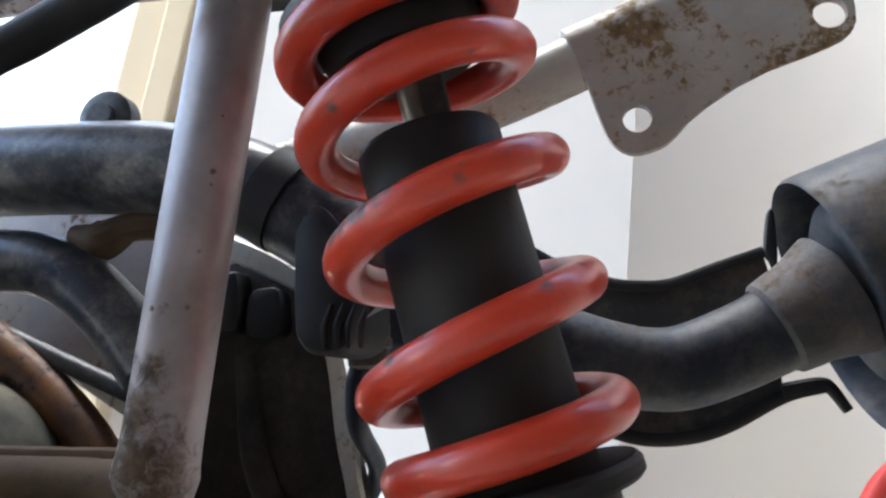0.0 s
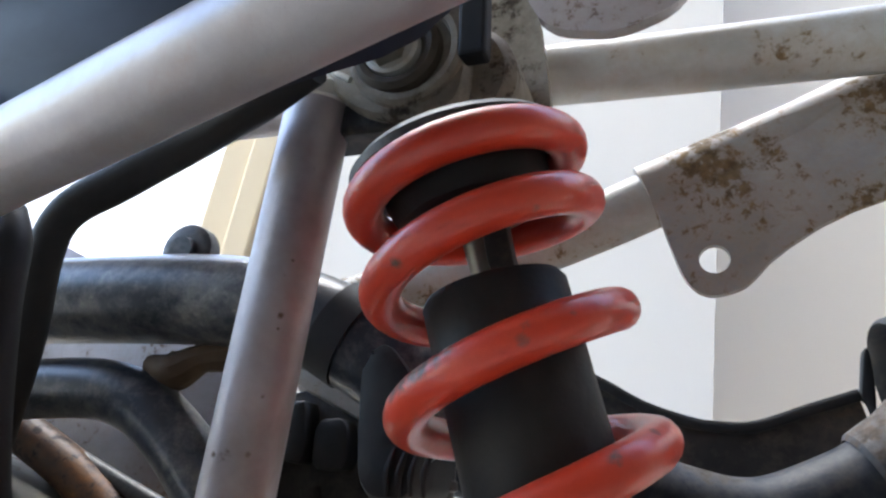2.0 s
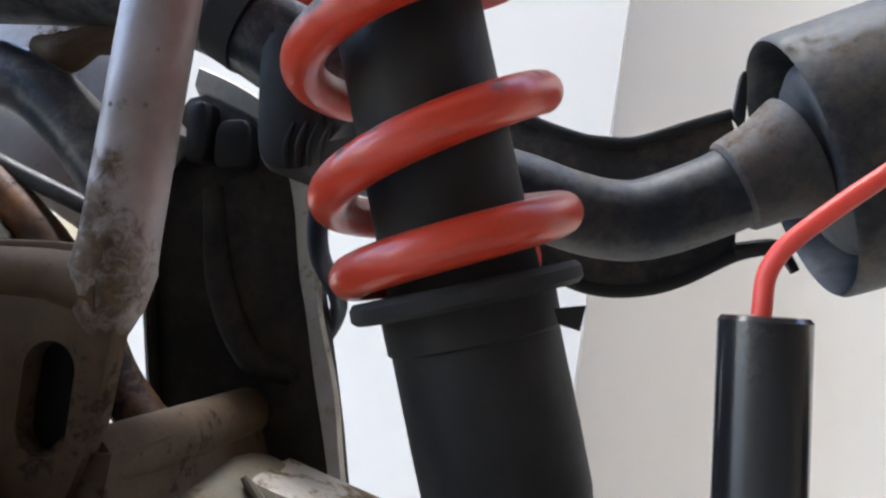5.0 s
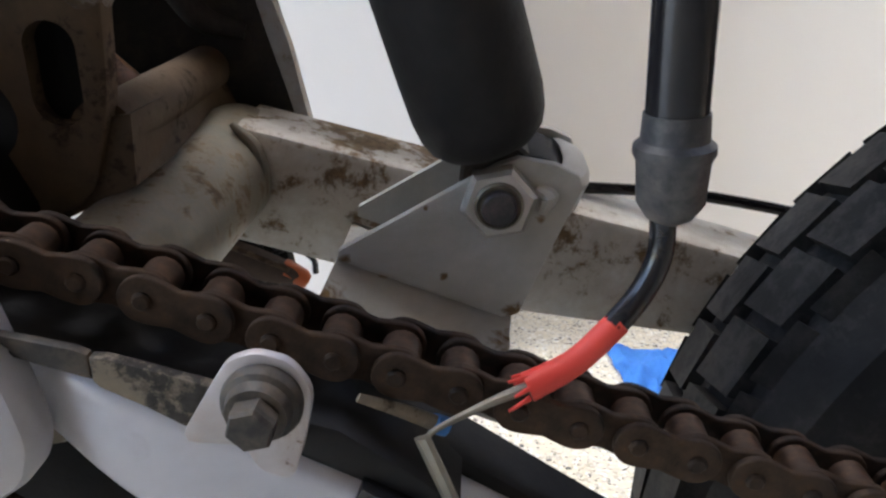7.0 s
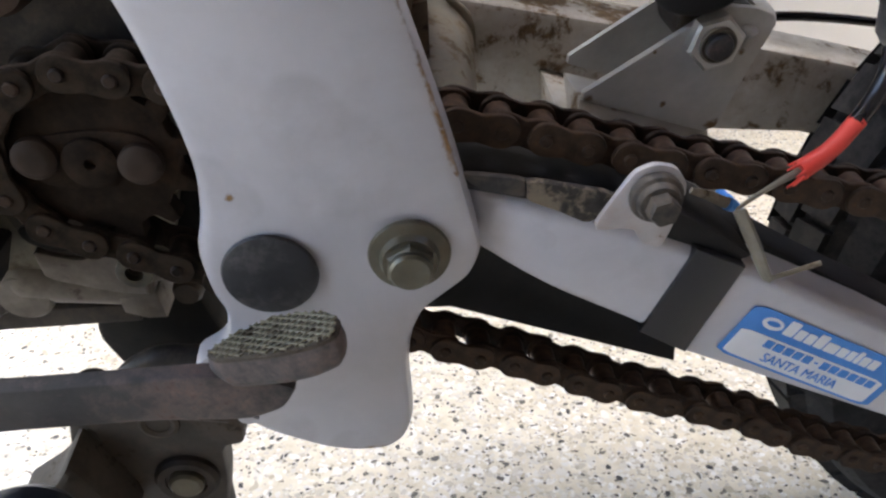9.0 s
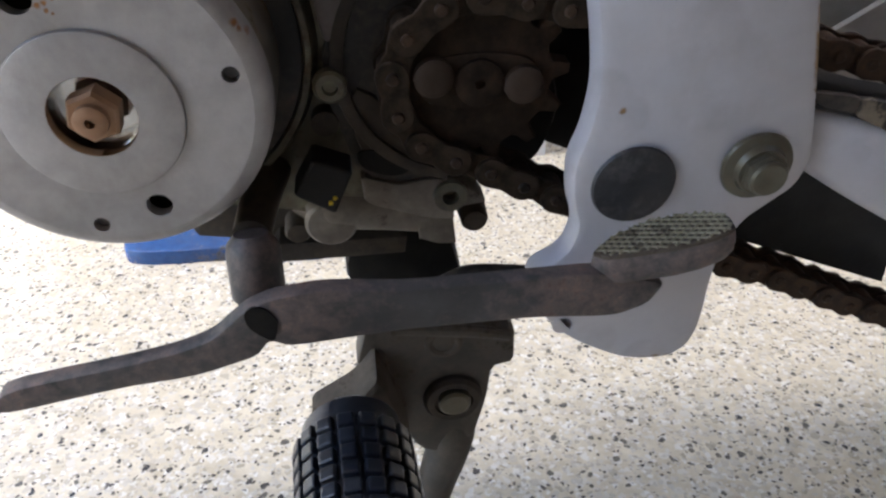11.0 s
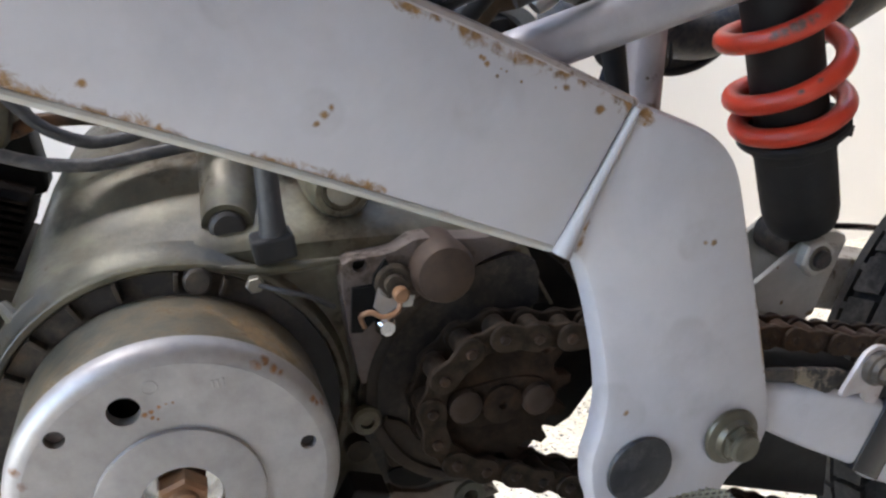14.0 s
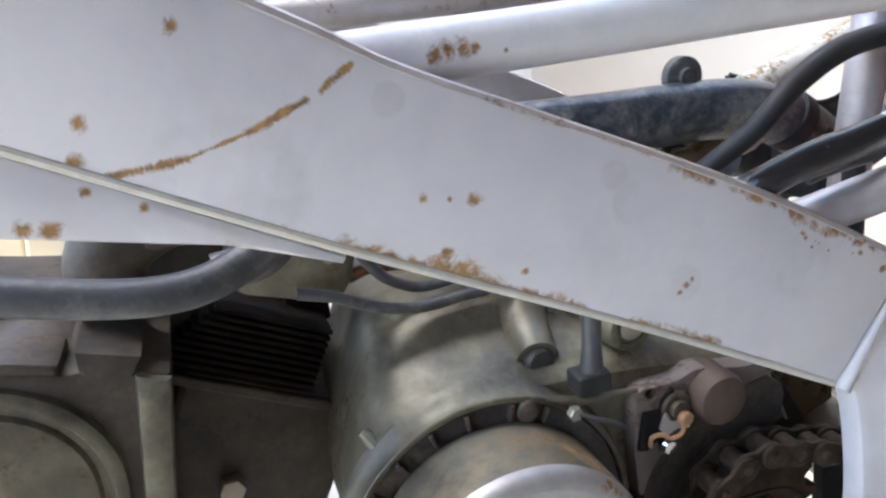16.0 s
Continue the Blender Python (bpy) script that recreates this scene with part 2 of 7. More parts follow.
# Darker copy of the chain colour, with the sprocket bay's shade put in.
CHAIN_SHADED = worn("shaded_chain_steel", (0.015, 0.011, 0.008), (0.034, 0.025, 0.018), 0.35, (0.036, 0.025, 0.017), rough=0.75, grime=0.5, grain=150, spec=0.08)
CHAIN = worn("rusty_chain_steel", (0.012, 0.008, 0.006), (0.040, 0.025, 0.017), 0.45, (0.052, 0.030, 0.017), rough=0.6, metal=0.25, grime=0.6, grain=150, spec=0.25)
SPROCKET = worn("oily_rusty_steel", (0.013, 0.009, 0.0065), (0.030, 0.021, 0.015), 0.35, (0.032, 0.019, 0.012), rough=0.75, grain=120, spec=0.08)
scuffs = [(-0.0514, 0.1370, 0.0307, 0.0022), (-0.0491, 0.1346, 0.0324, 0.0026), (-0.0464, 0.1324, 0.0339, 0.0028), (-0.0439, 0.1309, 0.0351, 0.0028), (-0.0412, 0.1298, 0.0361, 0.0026), (-0.0387, 0.1290, 0.0370, 0.002), (-0.0248, 0.1298, 0.0413, 0.0012), (-0.0045, 0.1448, 0.0261, 0.0014), (-0.0254, 0.1295, 0.0388, 0.0015), (-0.0110, 0.1355, 0.0198, 0.0016), (-0.0230, 0.1324, 0.0640, 0.0012), (-0.0391, 0.1339, 0.0069, 0.0014), (-0.0320, 0.1306, 0.0114, 0.0016), (-0.0498, 0.1301, 0.0548, 0.0016), (-0.0149, 0.1417, 0.0644, 0.0016), (-0.0594, 0.1380, 0.0536, 0.0014), (-0.0175, 0.1338, 0.0440, 0.001)]
RED = worn("red_spring_paint", (0.54, 0.036, 0.014), (0.62, 0.056, 0.023), 0.0, rough=0.40, grime=0.25, coat=0.3, spots=scuffs, spot_colour=(0.10, 0.062, 0.055))
BLACK = worn("black_plastic", (0.012, 0.012, 0.013), (0.022, 0.021, 0.021), 0.0, rough=0.55, grime=0.3, spec=0.3)
GLOSS = worn("glossy_black", (0.010, 0.010, 0.012), (0.016, 0.016, 0.018), 0.0, rough=0.2, grime=0.2, relief=0.0)
RUBBER = worn("dusty_black_rubber", (0.018, 0.019, 0.022), (0.045, 0.047, 0.053), 0.34, (0.085, 0.08, 0.075), rough=0.48, grime=0.4)
GREASE = worn("greasy_black_steel", (0.016, 0.015, 0.015), (0.040, 0.036, 0.034), 0.38, (0.075, 0.06, 0.045), rough=0.5, grime=0.5, spec=0.35)
# The blue in this black stands in for reflected sky.
EXHAUST = worn("black_exhaust_paint", (0.011, 0.016, 0.024), (0.026, 0.033, 0.046), 0.40, (0.060, 0.050, 0.038), rough=0.52, grime=0.4, patch_scale=30, spec=0.28)
CAST = worn("oily_cast_aluminium", (0.042, 0.039, 0.030), (0.20, 0.187, 0.128), 0.46, (0.05, 0.037, 0.021), rough=0.42, metal=0.3, grime=0.9, grain=34, patch_scale=30)
# Grimy casting tone, lowered further for deep shade low on the engine.
CAST_DARK = worn("grimy_shaded_aluminium", (0.021, 0.017, 0.013), (0.052, 0.041, 0.032), 0.35, (0.05, 0.037, 0.025), rough=0.55, metal=0.1, grime=0.8, spec=0.3)
STEEL = worn("dull_steel", (0.42, 0.41, 0.39), (0.52, 0.51, 0.49), 0.15, (0.20, 0.13, 0.07), rough=0.38, metal=0.8, grime=0.3)
ZINC = worn("zinc_plated_steel", (0.55, 0.54, 0.50), (0.66, 0.65, 0.60), 0.12, (0.22, 0.15, 0.08), rough=0.36, metal=0.7, grime=0.3)
FLYWHEEL = worn("brushed_steel", (0.36, 0.342, 0.33), (0.45, 0.432, 0.42), 0.0, rough=0.44, metal=0.55, grime=0.55, grain=90,
                spots=[(-0.3379, 0.081, -0.0379, 0.002), (-0.3382, 0.081, -0.0447, 0.0022), (-0.3384, 0.081, -0.0336, 0.0016), (-0.3376, 0.081, -0.0484, 0.0012), (-0.2684, 0.081, -0.0237, 0.0016), (-0.2672, 0.081, -0.0256, 0.0012), (-0.2702, 0.081, -0.0214, 0.001), (-0.2594, 0.081, -0.0369, 0.0014), (-0.2586, 0.081, -0.0384, 0.0009), (-0.2735, 0.082, -0.0215, 0.0022), (-0.2705, 0.082, -0.0205, 0.0016), (-0.345, 0.083, -0.066, 0.0035), (-0.3435, 0.083, -0.074, 0.003), (-0.258, 0.084, -0.04, 0.0018), (-0.263, 0.083, -0.017, 0.004), (-0.268, 0.085, -0.014, 0.003), (-0.255, 0.085, -0.033, 0.0025), (-0.3042, 0.0795, -0.0265, 0.0009), (-0.3023, 0.0795, -0.0261, 0.0008), (-0.3001, 0.0795, -0.0252, 0.0007), (-0.2982, 0.0795, -0.0249, 0.0006), (-0.2964, 0.0795, -0.0250, 0.0006), (-0.3024, 0.0795, -0.0280, 0.0006), (-0.3012, 0.0795, -0.0289, 0.0005),
                       (-0.343, 0.083, -0.05, 0.004), (-0.342, 0.083, -0.058, 0.004), (-0.345, 0.085, -0.042, 0.003)], spot_colour=(0.2, 0.09, 0.03))
RUST = worn("orange_rust", (0.30, 0.16, 0.085), (0.46, 0.28, 0.17), 0.3, (0.14, 0.065, 0.03), rough=0.5, metal=0.3)
SHIFTER = worn("scuffed_dark_steel", (0.037, 0.036, 0.036), (0.064, 0.061, 0.061), 0.36, (0.13, 0.088, 0.076), rough=0.5, grime=0.4)
BLUE = worn("blue_plastic", (0.05, 0.22, 0.62), (0.07, 0.28, 0.70), 0.0, rough=0.5, grime=0.2)
CLOTH = worn("blue_cloth", (0.06, 0.25, 0.68), (0.09, 0.32, 0.78), 0.0, rough=0.9, grime=0.25, grain=90)
RED_WIRE = worn("red_insulation", (0.70, 0.055, 0.04), (0.76, 0.075, 0.055), 0.0, rough=0.4, grime=0.15, relief=0)
ORANGE = worn("orange_brown_stain", (0.035, 0.02, 0.012), (0.26, 0.10, 0.022), 0.5, (0.025, 0.016, 0.012), rough=0.5, grain=30, spec=0.4)
ORANGE_PLASTIC = worn("orange_plastic", (0.42, 0.085, 0.02), (0.50, 0.11, 0.03), 0.0, rough=0.35, grime=0.3, relief=0)
WHITE = worn("white_plastic", (0.75, 0.76, 0.78), (0.8, 0.8, 0.82), 0.0, rough=0.4, grime=0.2, relief=0)
YELLOW = worn("yellow_insulation", (0.72, 0.55, 0.04), (0.78, 0.6, 0.06), 0.0, rough=0.4, grime=0.2, relief=0)
# Near-black standing in for shade in holes and gaps; also for black parts.
DARK = worn("shade_and_parts_black", (0.008, 0.008, 0.008), (0.018, 0.016, 0.014), 0.0, rough=0.5, spec=0.1)

NAVY = worn("dark_blue_plastic", (0.006, 0.010, 0.022), (0.010, 0.016, 0.032), 0.0, rough=0.5, grime=0.3, spec=0.25, relief=0)
PEDAL = worn("olive_worn_rubber", (0.20, 0.185, 0.125), (0.30, 0.28, 0.20), 0.35, (0.07, 0.06, 0.042), rough=0.7, grime=0.5, spec=0.3)
BRASS = worn("dull_brass", (0.45, 0.33, 0.10), (0.55, 0.42, 0.16), 0.2, (0.12, 0.08, 0.03), rough=0.35, metal=0.8)
TAN = worn("worn_tan_plastic", (0.17, 0.13, 0.085), (0.24, 0.19, 0.13), 0.45, (0.03, 0.026, 0.022), rough=0.6, grime=0.6)
# Duct black is blued as well, imitating a sky sheen.
DUCT = worn("dusty_rubber_duct", (0.012, 0.017, 0.026), (0.028, 0.036, 0.050), 0.44, (0.14, 0.135, 0.12), rough=0.32, grime=0.3, patch_scale=40)
BOLT = worn("tarnished_steel", (0.20, 0.185, 0.15), (0.30, 0.28, 0.235), 0.35, (0.10, 0.075, 0.045), rough=0.36, metal=0.6, grime=0.5)
# Fin brown lowered to near black for the shade of parts above.
FIN = worn("shaded_brown_fins", (0.006, 0.0045, 0.0035), (0.014, 0.011, 0.009), 0.3, (0.02, 0.015, 0.011), rough=0.8, grime=0.4, spec=0.05)
TYRE = worn("worn_tyre_rubber", (0.010, 0.010, 0.011), (0.020, 0.020, 0.021), 0.36, (0.035, 0.033, 0.031), rough=0.7, grime=0.4, spec=0.15)
RUST_DARK = worn("brown_rusty_steel", (0.042, 0.028, 0.021), (0.075, 0.050, 0.037), 0.3, (0.045, 0.028, 0.018), rough=0.6, metal=0.1, spec=0.3)
BOLT_RUST = worn("red_brown_bolt", (0.028, 0.018, 0.012), (0.046, 0.029, 0.020), 0.3, (0.022, 0.015, 0.011), rough=0.65, spec=0.2)
clevis_spots = [(0.001, 0.1575, -0.1185, 0.0035), (-0.001, 0.152, -0.1245, 0.0045), (-0.002, 0.145, -0.1310, 0.0055), (-0.018, 0.1575, -0.107, 0.0012), (-0.022, 0.1575, -0.0865, 0.0008), (-0.0455, 0.157, -0.1010, 0.0016), (0.0085, 0.157, -0.0905, 0.0014), (-0.051, 0.148, -0.1085, 0.006), (-0.050, 0.165, -0.1060, 0.006), (-0.035, 0.1595, -0.1065, 0.0016)]
CLEVIS = worn("grey_cream_paint", (0.43, 0.42, 0.385), (0.51, 0.50, 0.465), 0.0, rough=0.42, grime=0.5, metal=0.1, spots=clevis_spots, spot_colour=(0.13, 0.08, 0.032))
RIM_RED = worn("dull_red_paint", (0.34, 0.05, 0.025), (0.42, 0.075, 0.035), 0.3, (0.09, 0.04, 0.025), rough=0.4, grime=0.4)
GASKET = worn("pinkish_cast_face", (0.085, 0.066, 0.058), (0.165, 0.135, 0.12), 0.50, (0.05, 0.035, 0.027), rough=0.5, metal=0.1, grime=0.7)
CREAM = worn("dirty_cream_paint", (0.46, 0.45, 0.41), (0.54, 0.53, 0.49), 0.30, (0.14, 0.095, 0.045), rough=0.40, grime=0.5, metal=0.15, patch_scale=35)
FLY_SIDE = worn("olive_steel_drum", (0.105, 0.10, 0.078), (0.175, 0.165, 0.132), 0.34, (0.13, 0.085, 0.04), rough=0.42, metal=0.5, grime=0.8, patch_scale=30)
NAVY_SOLE = worn("worn_blue_rubber", (0.015, 0.060, 0.19), (0.025, 0.095, 0.27), 0.30, (0.03, 0.03, 0.035), rough=0.25, grime=0.5)
MUD = worn("mud_caked_steel", (0.22, 0.19, 0.145), (0.42, 0.375, 0.31), 0.5, (0.05, 0.037, 0.026), rough=0.7, grime=0.7, grain=70, spec=0.3)
GUARD = worn("greasy_black_guard", (0.010, 0.009, 0.009), (0.024, 0.021, 0.019), 0.40, (0.045, 0.036, 0.028), rough=0.5, grime=0.5, spec=0.3, patch_scale=25)
COLLAR = worn("crusty_exhaust_weld", (0.026, 0.027, 0.030), (0.060, 0.056, 0.054), 0.48, (0.07, 0.052, 0.038), rough=0.6, grime=0.5, patch_scale=50, relief=0.0012)
OLIVE = worn("olive_tarnished_steel", (0.10, 0.092, 0.066), (0.17, 0.16, 0.12), 0.35, (0.06, 0.045, 0.028), rough=0.34, metal=0.5, grime=0.5)
SHINY = worn("bright_machined_steel", (0.60, 0.59, 0.57), (0.70, 0.69, 0.67), 0.0, rough=0.12, metal=1.0, grime=0.2, relief=0)
FLANGE = worn("grey_cast_flange", (0.12, 0.102, 0.082), (0.24, 0.21, 0.175), 0.40, (0.045, 0.034, 0.026), rough=0.5, metal=0.2, grime=0.6, grain=80)
# Dirty cream paint, darkened for the shade behind the pivot plate.
CREAM_SHADED = worn("shaded_cream_paint", (0.148, 0.139, 0.110), (0.22, 0.21, 0.172), 0.42, (0.11, 0.072, 0.035), rough=0.42, grime=0.7, metal=0.15, patch_scale=30, dirt_colour=(0.15, 0.125, 0.09))
RAIL = worn("lilac_silver_paint", (0.36, 0.345, 0.36), (0.43, 0.415, 0.435), 0.18, (0.13, 0.085, 0.055), rough=0.40, grime=0.6, metal=0.5, patch_scale=40, dirt_colour=(0.26, 0.225, 0.205))
# Black rubber with a blue sky sheen mixed into its base colour.
PEG = worn("sky_tinted_rubber", (0.010, 0.014, 0.022), (0.020, 0.027, 0.040), 0.25, (0.035, 0.035, 0.036), rough=0.30, grime=0.4)
CLEAN_PAINT = worn("clean_silver_paint", (0.54, 0.535, 0.55), (0.60, 0.59, 0.60), 0.0, rough=0.38, metal=0.2, grime=0.35, coat=0.15, spots=[(-0.3111, 0.0890, 0.1231, 0.0028), (-0.3081, 0.0890, 0.1239, 0.0032), (-0.3038, 0.0890, 0.1238, 0.003), (-0.3002, 0.0890, 0.1235, 0.002), (-0.2914, 0.0890, 0.1217, 0.0008), (-0.3127, 0.0890, 0.1217, 0.0014)], spot_colour=(0.16, 0.085, 0.035))
ROLLER = worn("brown_roller_rust", (0.035, 0.021, 0.014), (0.085, 0.048, 0.030), 0.40, (0.10, 0.055, 0.032), rough=0.5, metal=0.3, grime=0.5, grain=150, spec=0.3)
ARM_RUST = worn("blotched_cream_paint", (0.56, 0.55, 0.51), (0.66, 0.65, 0.61), 0.53, (0.12, 0.078, 0.038), rough=0.45, grime=0.7, metal=0.15, patch_scale=24, dirt_colour=(0.16, 0.13, 0.095))
STAND = worn("grimy_stand_steel", (0.038, 0.033, 0.027), (0.078, 0.067, 0.053), 0.42, (0.06, 0.045, 0.033), rough=0.5, grime=0.5, spec=0.35)
MUDDY = worn("dried_mud_steel", (0.055, 0.044, 0.033), (0.11, 0.09, 0.068), 0.45, (0.04, 0.03, 0.022), rough=0.65, grime=0.5, grain=90, spec=0.25)
RUSTY = worn("heavily_rusted_paint", (0.36, 0.345, 0.335), (0.44, 0.42, 0.41), 0.60, (0.15, 0.098, 0.048), rough=0.48, grime=0.6, patch_scale=60, metal=0.15)

# ---- mesh helpers ----


def part(name, bm, mat, parent, label="", smooth=None, move=None):
    """Links a bmesh as one mesh object under a thing or a part."""
    bmesh.ops.recalc_face_normals(bm, faces=bm.faces)
    me = bpy.data.meshes.new(name)
    if smooth is not None:
        for e in bm.edges:
            e.smooth = len(e.link_faces) == 2 and e.calc_face_angle(3.0) < smooth
        for f in bm.faces:
            f.smooth = True
    bm.to_mesh(me)
    bm.free()
    me.materials.append(mat)
    ob = new(name, me)
    if parent is not None:
        ob.parent = parent
        top = parent.parent is None
        ob.matrix_basis = Matrix.Translation(-B0) if top else Matrix.Identity(4)
        if move is not None:
            ob.matrix_basis = ob.matrix_basis @ move
    return tagged(ob, label)


def share(name, me, parent, m):
    ob = new(name, me)
    ob.parent = parent
    ob.matrix_basis = m
    return ob


def frame_of(d):
    d = Vector(d).normalized()
    u = d.cross(Vector((0, 0, 1)) if abs(d.z) < 0.9 else Vector((1, 0, 0))).normalized()
    return u, d.cross(u)


def lathe(bm, base, axis, profile, seg=32, closed=False):
    """A turned body: profile of (distance along the axis, radius)."""
    base, axis = Vector(base), Vector(axis).normalized()
    u, v = frame_of(axis)
    rings = []
    for s, r in profile:
        if r <= 1e-6:
            rings.append([bm.verts.new(base + axis * s)])
        else:
            rings.append([bm.verts.new(base + axis * s + (u * math.cos(a) + v * math.sin(a)) * r) for a in (2 * math.pi * i / seg for i in range(seg))])
    if closed:
        rings.append(rings[0])
    for a, b in zip(rings, rings[1:]):
        for i in range(seg):
            j = (i + 1) % seg
            if len(a) == 1 and len(b) > 1:
                bm.faces.new((a[0], b[i], b[j]))
            elif len(b) == 1 and len(a) > 1:
                bm.faces.new((a[i], a[j], b[0]))
            elif len(a) > 1:
                bm.faces.new((a[i], a[j], b[j], b[i]))
    return bm


def rod(bm, p, q, r, seg=20, edge=0.0008):
    p, q = Vector(p), Vector(q)
    h = (q - p).length
    return lathe(bm, p, q - p, [(0, 0), (0, r - edge), (edge, r), (h - edge, r), (h, r - edge), (h, 0)], seg)


def smooth_path(points, steps=8):
    pts = [Vector(p) for p in points]
    if len(pts) < 3:
        return pts
    out = []
    ext = [2 * pts[0] - pts[1]] + pts + [2 * pts[-1] - pts[-2]]
    for i in range(1, len(ext) - 2):
        p0, p1, p2, p3 = ext[i - 1:i + 3]
        for k in range(steps):
            t = k / steps
            out.append(0.5 * (2 * p1 + (p2 - p0) * t + (2 * p0 - 5 * p1 + 4 * p2 - p3) * t * t + (3 * p1 - p0 - 3 * p2 + p3) * t ** 3))
    return out + [pts[-1]]


def sweep(bm, points, radius, seg=14, steps=8, flat=1.0):
    """A round or flattened bar along a smooth path. radius: a number, or one for each path point."""
    path = smooth_path(points, steps)
    n = len(path)
    if isinstance(radius, (int, float)):
        rad = [radius] * n
    else:
        rad = [float(np.interp(i / (n - 1) * (len(radius) - 1), range(len(radius)), radius)) for i in range(n)]
    d = (path[1] - path[0]).normalized()
    u, _ = frame_of(d)
    rings = []
    for i, p in enumerate(path):
        d = (path[min(i + 1, n - 1)] - path[max(i - 1, 0)]).normalized()
        u = (u - d * u.dot(d)).normalized()
        v = d.cross(u)
        rings.append([bm.verts.new(p + u * math.cos(a) * rad[i] * flat + v * math.sin(a) * rad[i]) for a in (2 * math.pi * k / seg for k in range(seg))])
    for a, b in zip(rings, rings[1:]):
        for i in range(seg):
            j = (i + 1) % seg
            bm.faces.new((a[i], a[j], b[j], b[i]))
    for ring in (rings[0], rings[-1]):
        bm.faces.new(ring)
    return bm


def rounded(outline, cut=0.25, times=2):
    """Chaikin's corner cutting of a closed outline."""
    pts = [Vector(p) for p in outline]
    for _ in range(times):
        out = []
        for a, b in zip(pts, pts[1:] + pts[:1]):
            out += [a.lerp(b, cut), a.lerp(b, 1 - cut)]
        pts = out
    return pts


def circle(x, z, r, seg=20, squash=1.0):
    return [Vector((x + r * math.cos(a), z + r * squash * math.sin(a))) for a in (2 * math.pi * i / seg for i in range(seg))]


def sheet(bm, outline, y0, y1, holes=(), edge=0.0):
    """A plate between two depths, with its outline and holes in x and z; edge rounds its front rim."""
    def loop(pts, y):
        vs = [bm.verts.new((p[0], y, p[1])) for p in pts]
        return vs, [bm.edges.new((a, b)) for a, b in zip(vs, vs[1:] + vs[:1])]

    def shrink(pts, d):
        pts = [Vector(p) for p in pts]
        area = sum(a.x * b.y - b.x * a.y for a, b in zip(pts, pts[1:] + pts[:1]))
        out = []
        for a, b, c in zip(pts[-1:] + pts[:-1], pts, pts[1:] + pts[:1]):
            t = (c - a).normalized()
            nrm = Vector((-t.y, t.x)) * (1 if area > 0 else -1)
            out.append(b + nrm * d)
        return out

    front, fe, walls = [], [], []
    levels = [(0.0, y0 + edge), (edge * 0.3, y0 + edge * 0.3), (edge, y0)] if edge else [(0.0, y0)]
    prev = None
    for d, y in levels:
        vs, es = loop(shrink(outline, d) if d else outline, y)
        if prev is not None:
            walls.append((prev, vs))
        else:
            rim = vs
        prev = vs
    fe = es
    back, be = loop(outline, y1)
    walls.append((rim, back))
    for h in holes:
        a, ae = loop(h, y0)
        b, bb = loop(h, y1)
        fe, be = fe + ae, be + bb
        walls.append((a, b))
    bmesh.ops.triangle_fill(bm, edges=fe, use_beauty=True)
    bmesh.ops.triangle_fill(bm, edges=be, use_beauty=True)
    for a, b in walls:
        for i in range(len(a)):
            j = (i + 1) % len(a)
            bm.faces.new((a[i], a[j], b[j], b[i]))
    return bm


def box(bm, x0, x1, y0, y1, z0, z1, edge=0.001):
    vs = [bm.verts.new((x, y, z)) for x in (x0, x1) for y in (y0, y1) for z in (z0, z1)]
    fs = [bm.faces.new([vs[i] for i in f]) for f in ((0, 1, 3, 2), (4, 6, 7, 5), (0, 4, 5, 1), (2, 3, 7, 6), (0, 2, 6, 4), (1, 5, 7, 3))]
    if edge:
        bmesh.ops.bevel(bm, geom=list({e for f in fs for e in f.edges}), offset=edge, segments=2, affect="EDGES", profile=0.5)
    return bm


def hexagon(bm, base, axis, r, h, turn=0.0):
    """A six-sided nut or bolt head with chamfered corners."""
    base, axis = Vector(base), Vector(axis).normalized()
    u, v = frame_of(axis)
    rings = []
    for s, q in ((0, 1.0), (h * 0.8, 1.0), (h, 0.88)):
        rings.append([bm.verts.new(base + axis * s + (u * math.cos(a) + v * math.sin(a)) * r * q) for a in (turn + math.pi / 3 * i for i in range(6))])
    for a, b in zip(rings, rings[1:]):
        for i in range(6):
            bm.faces.new((a[i], a[(i + 1) % 6], b[(i + 1) % 6], b[i]))
    bm.faces.new(rings[0])
    bm.faces.new(rings[-1])
    return bm


def B():
    return bmesh.new()


OUT = (0, -1, 0)    # towards the motorcycle's left side

# ---- the place ----


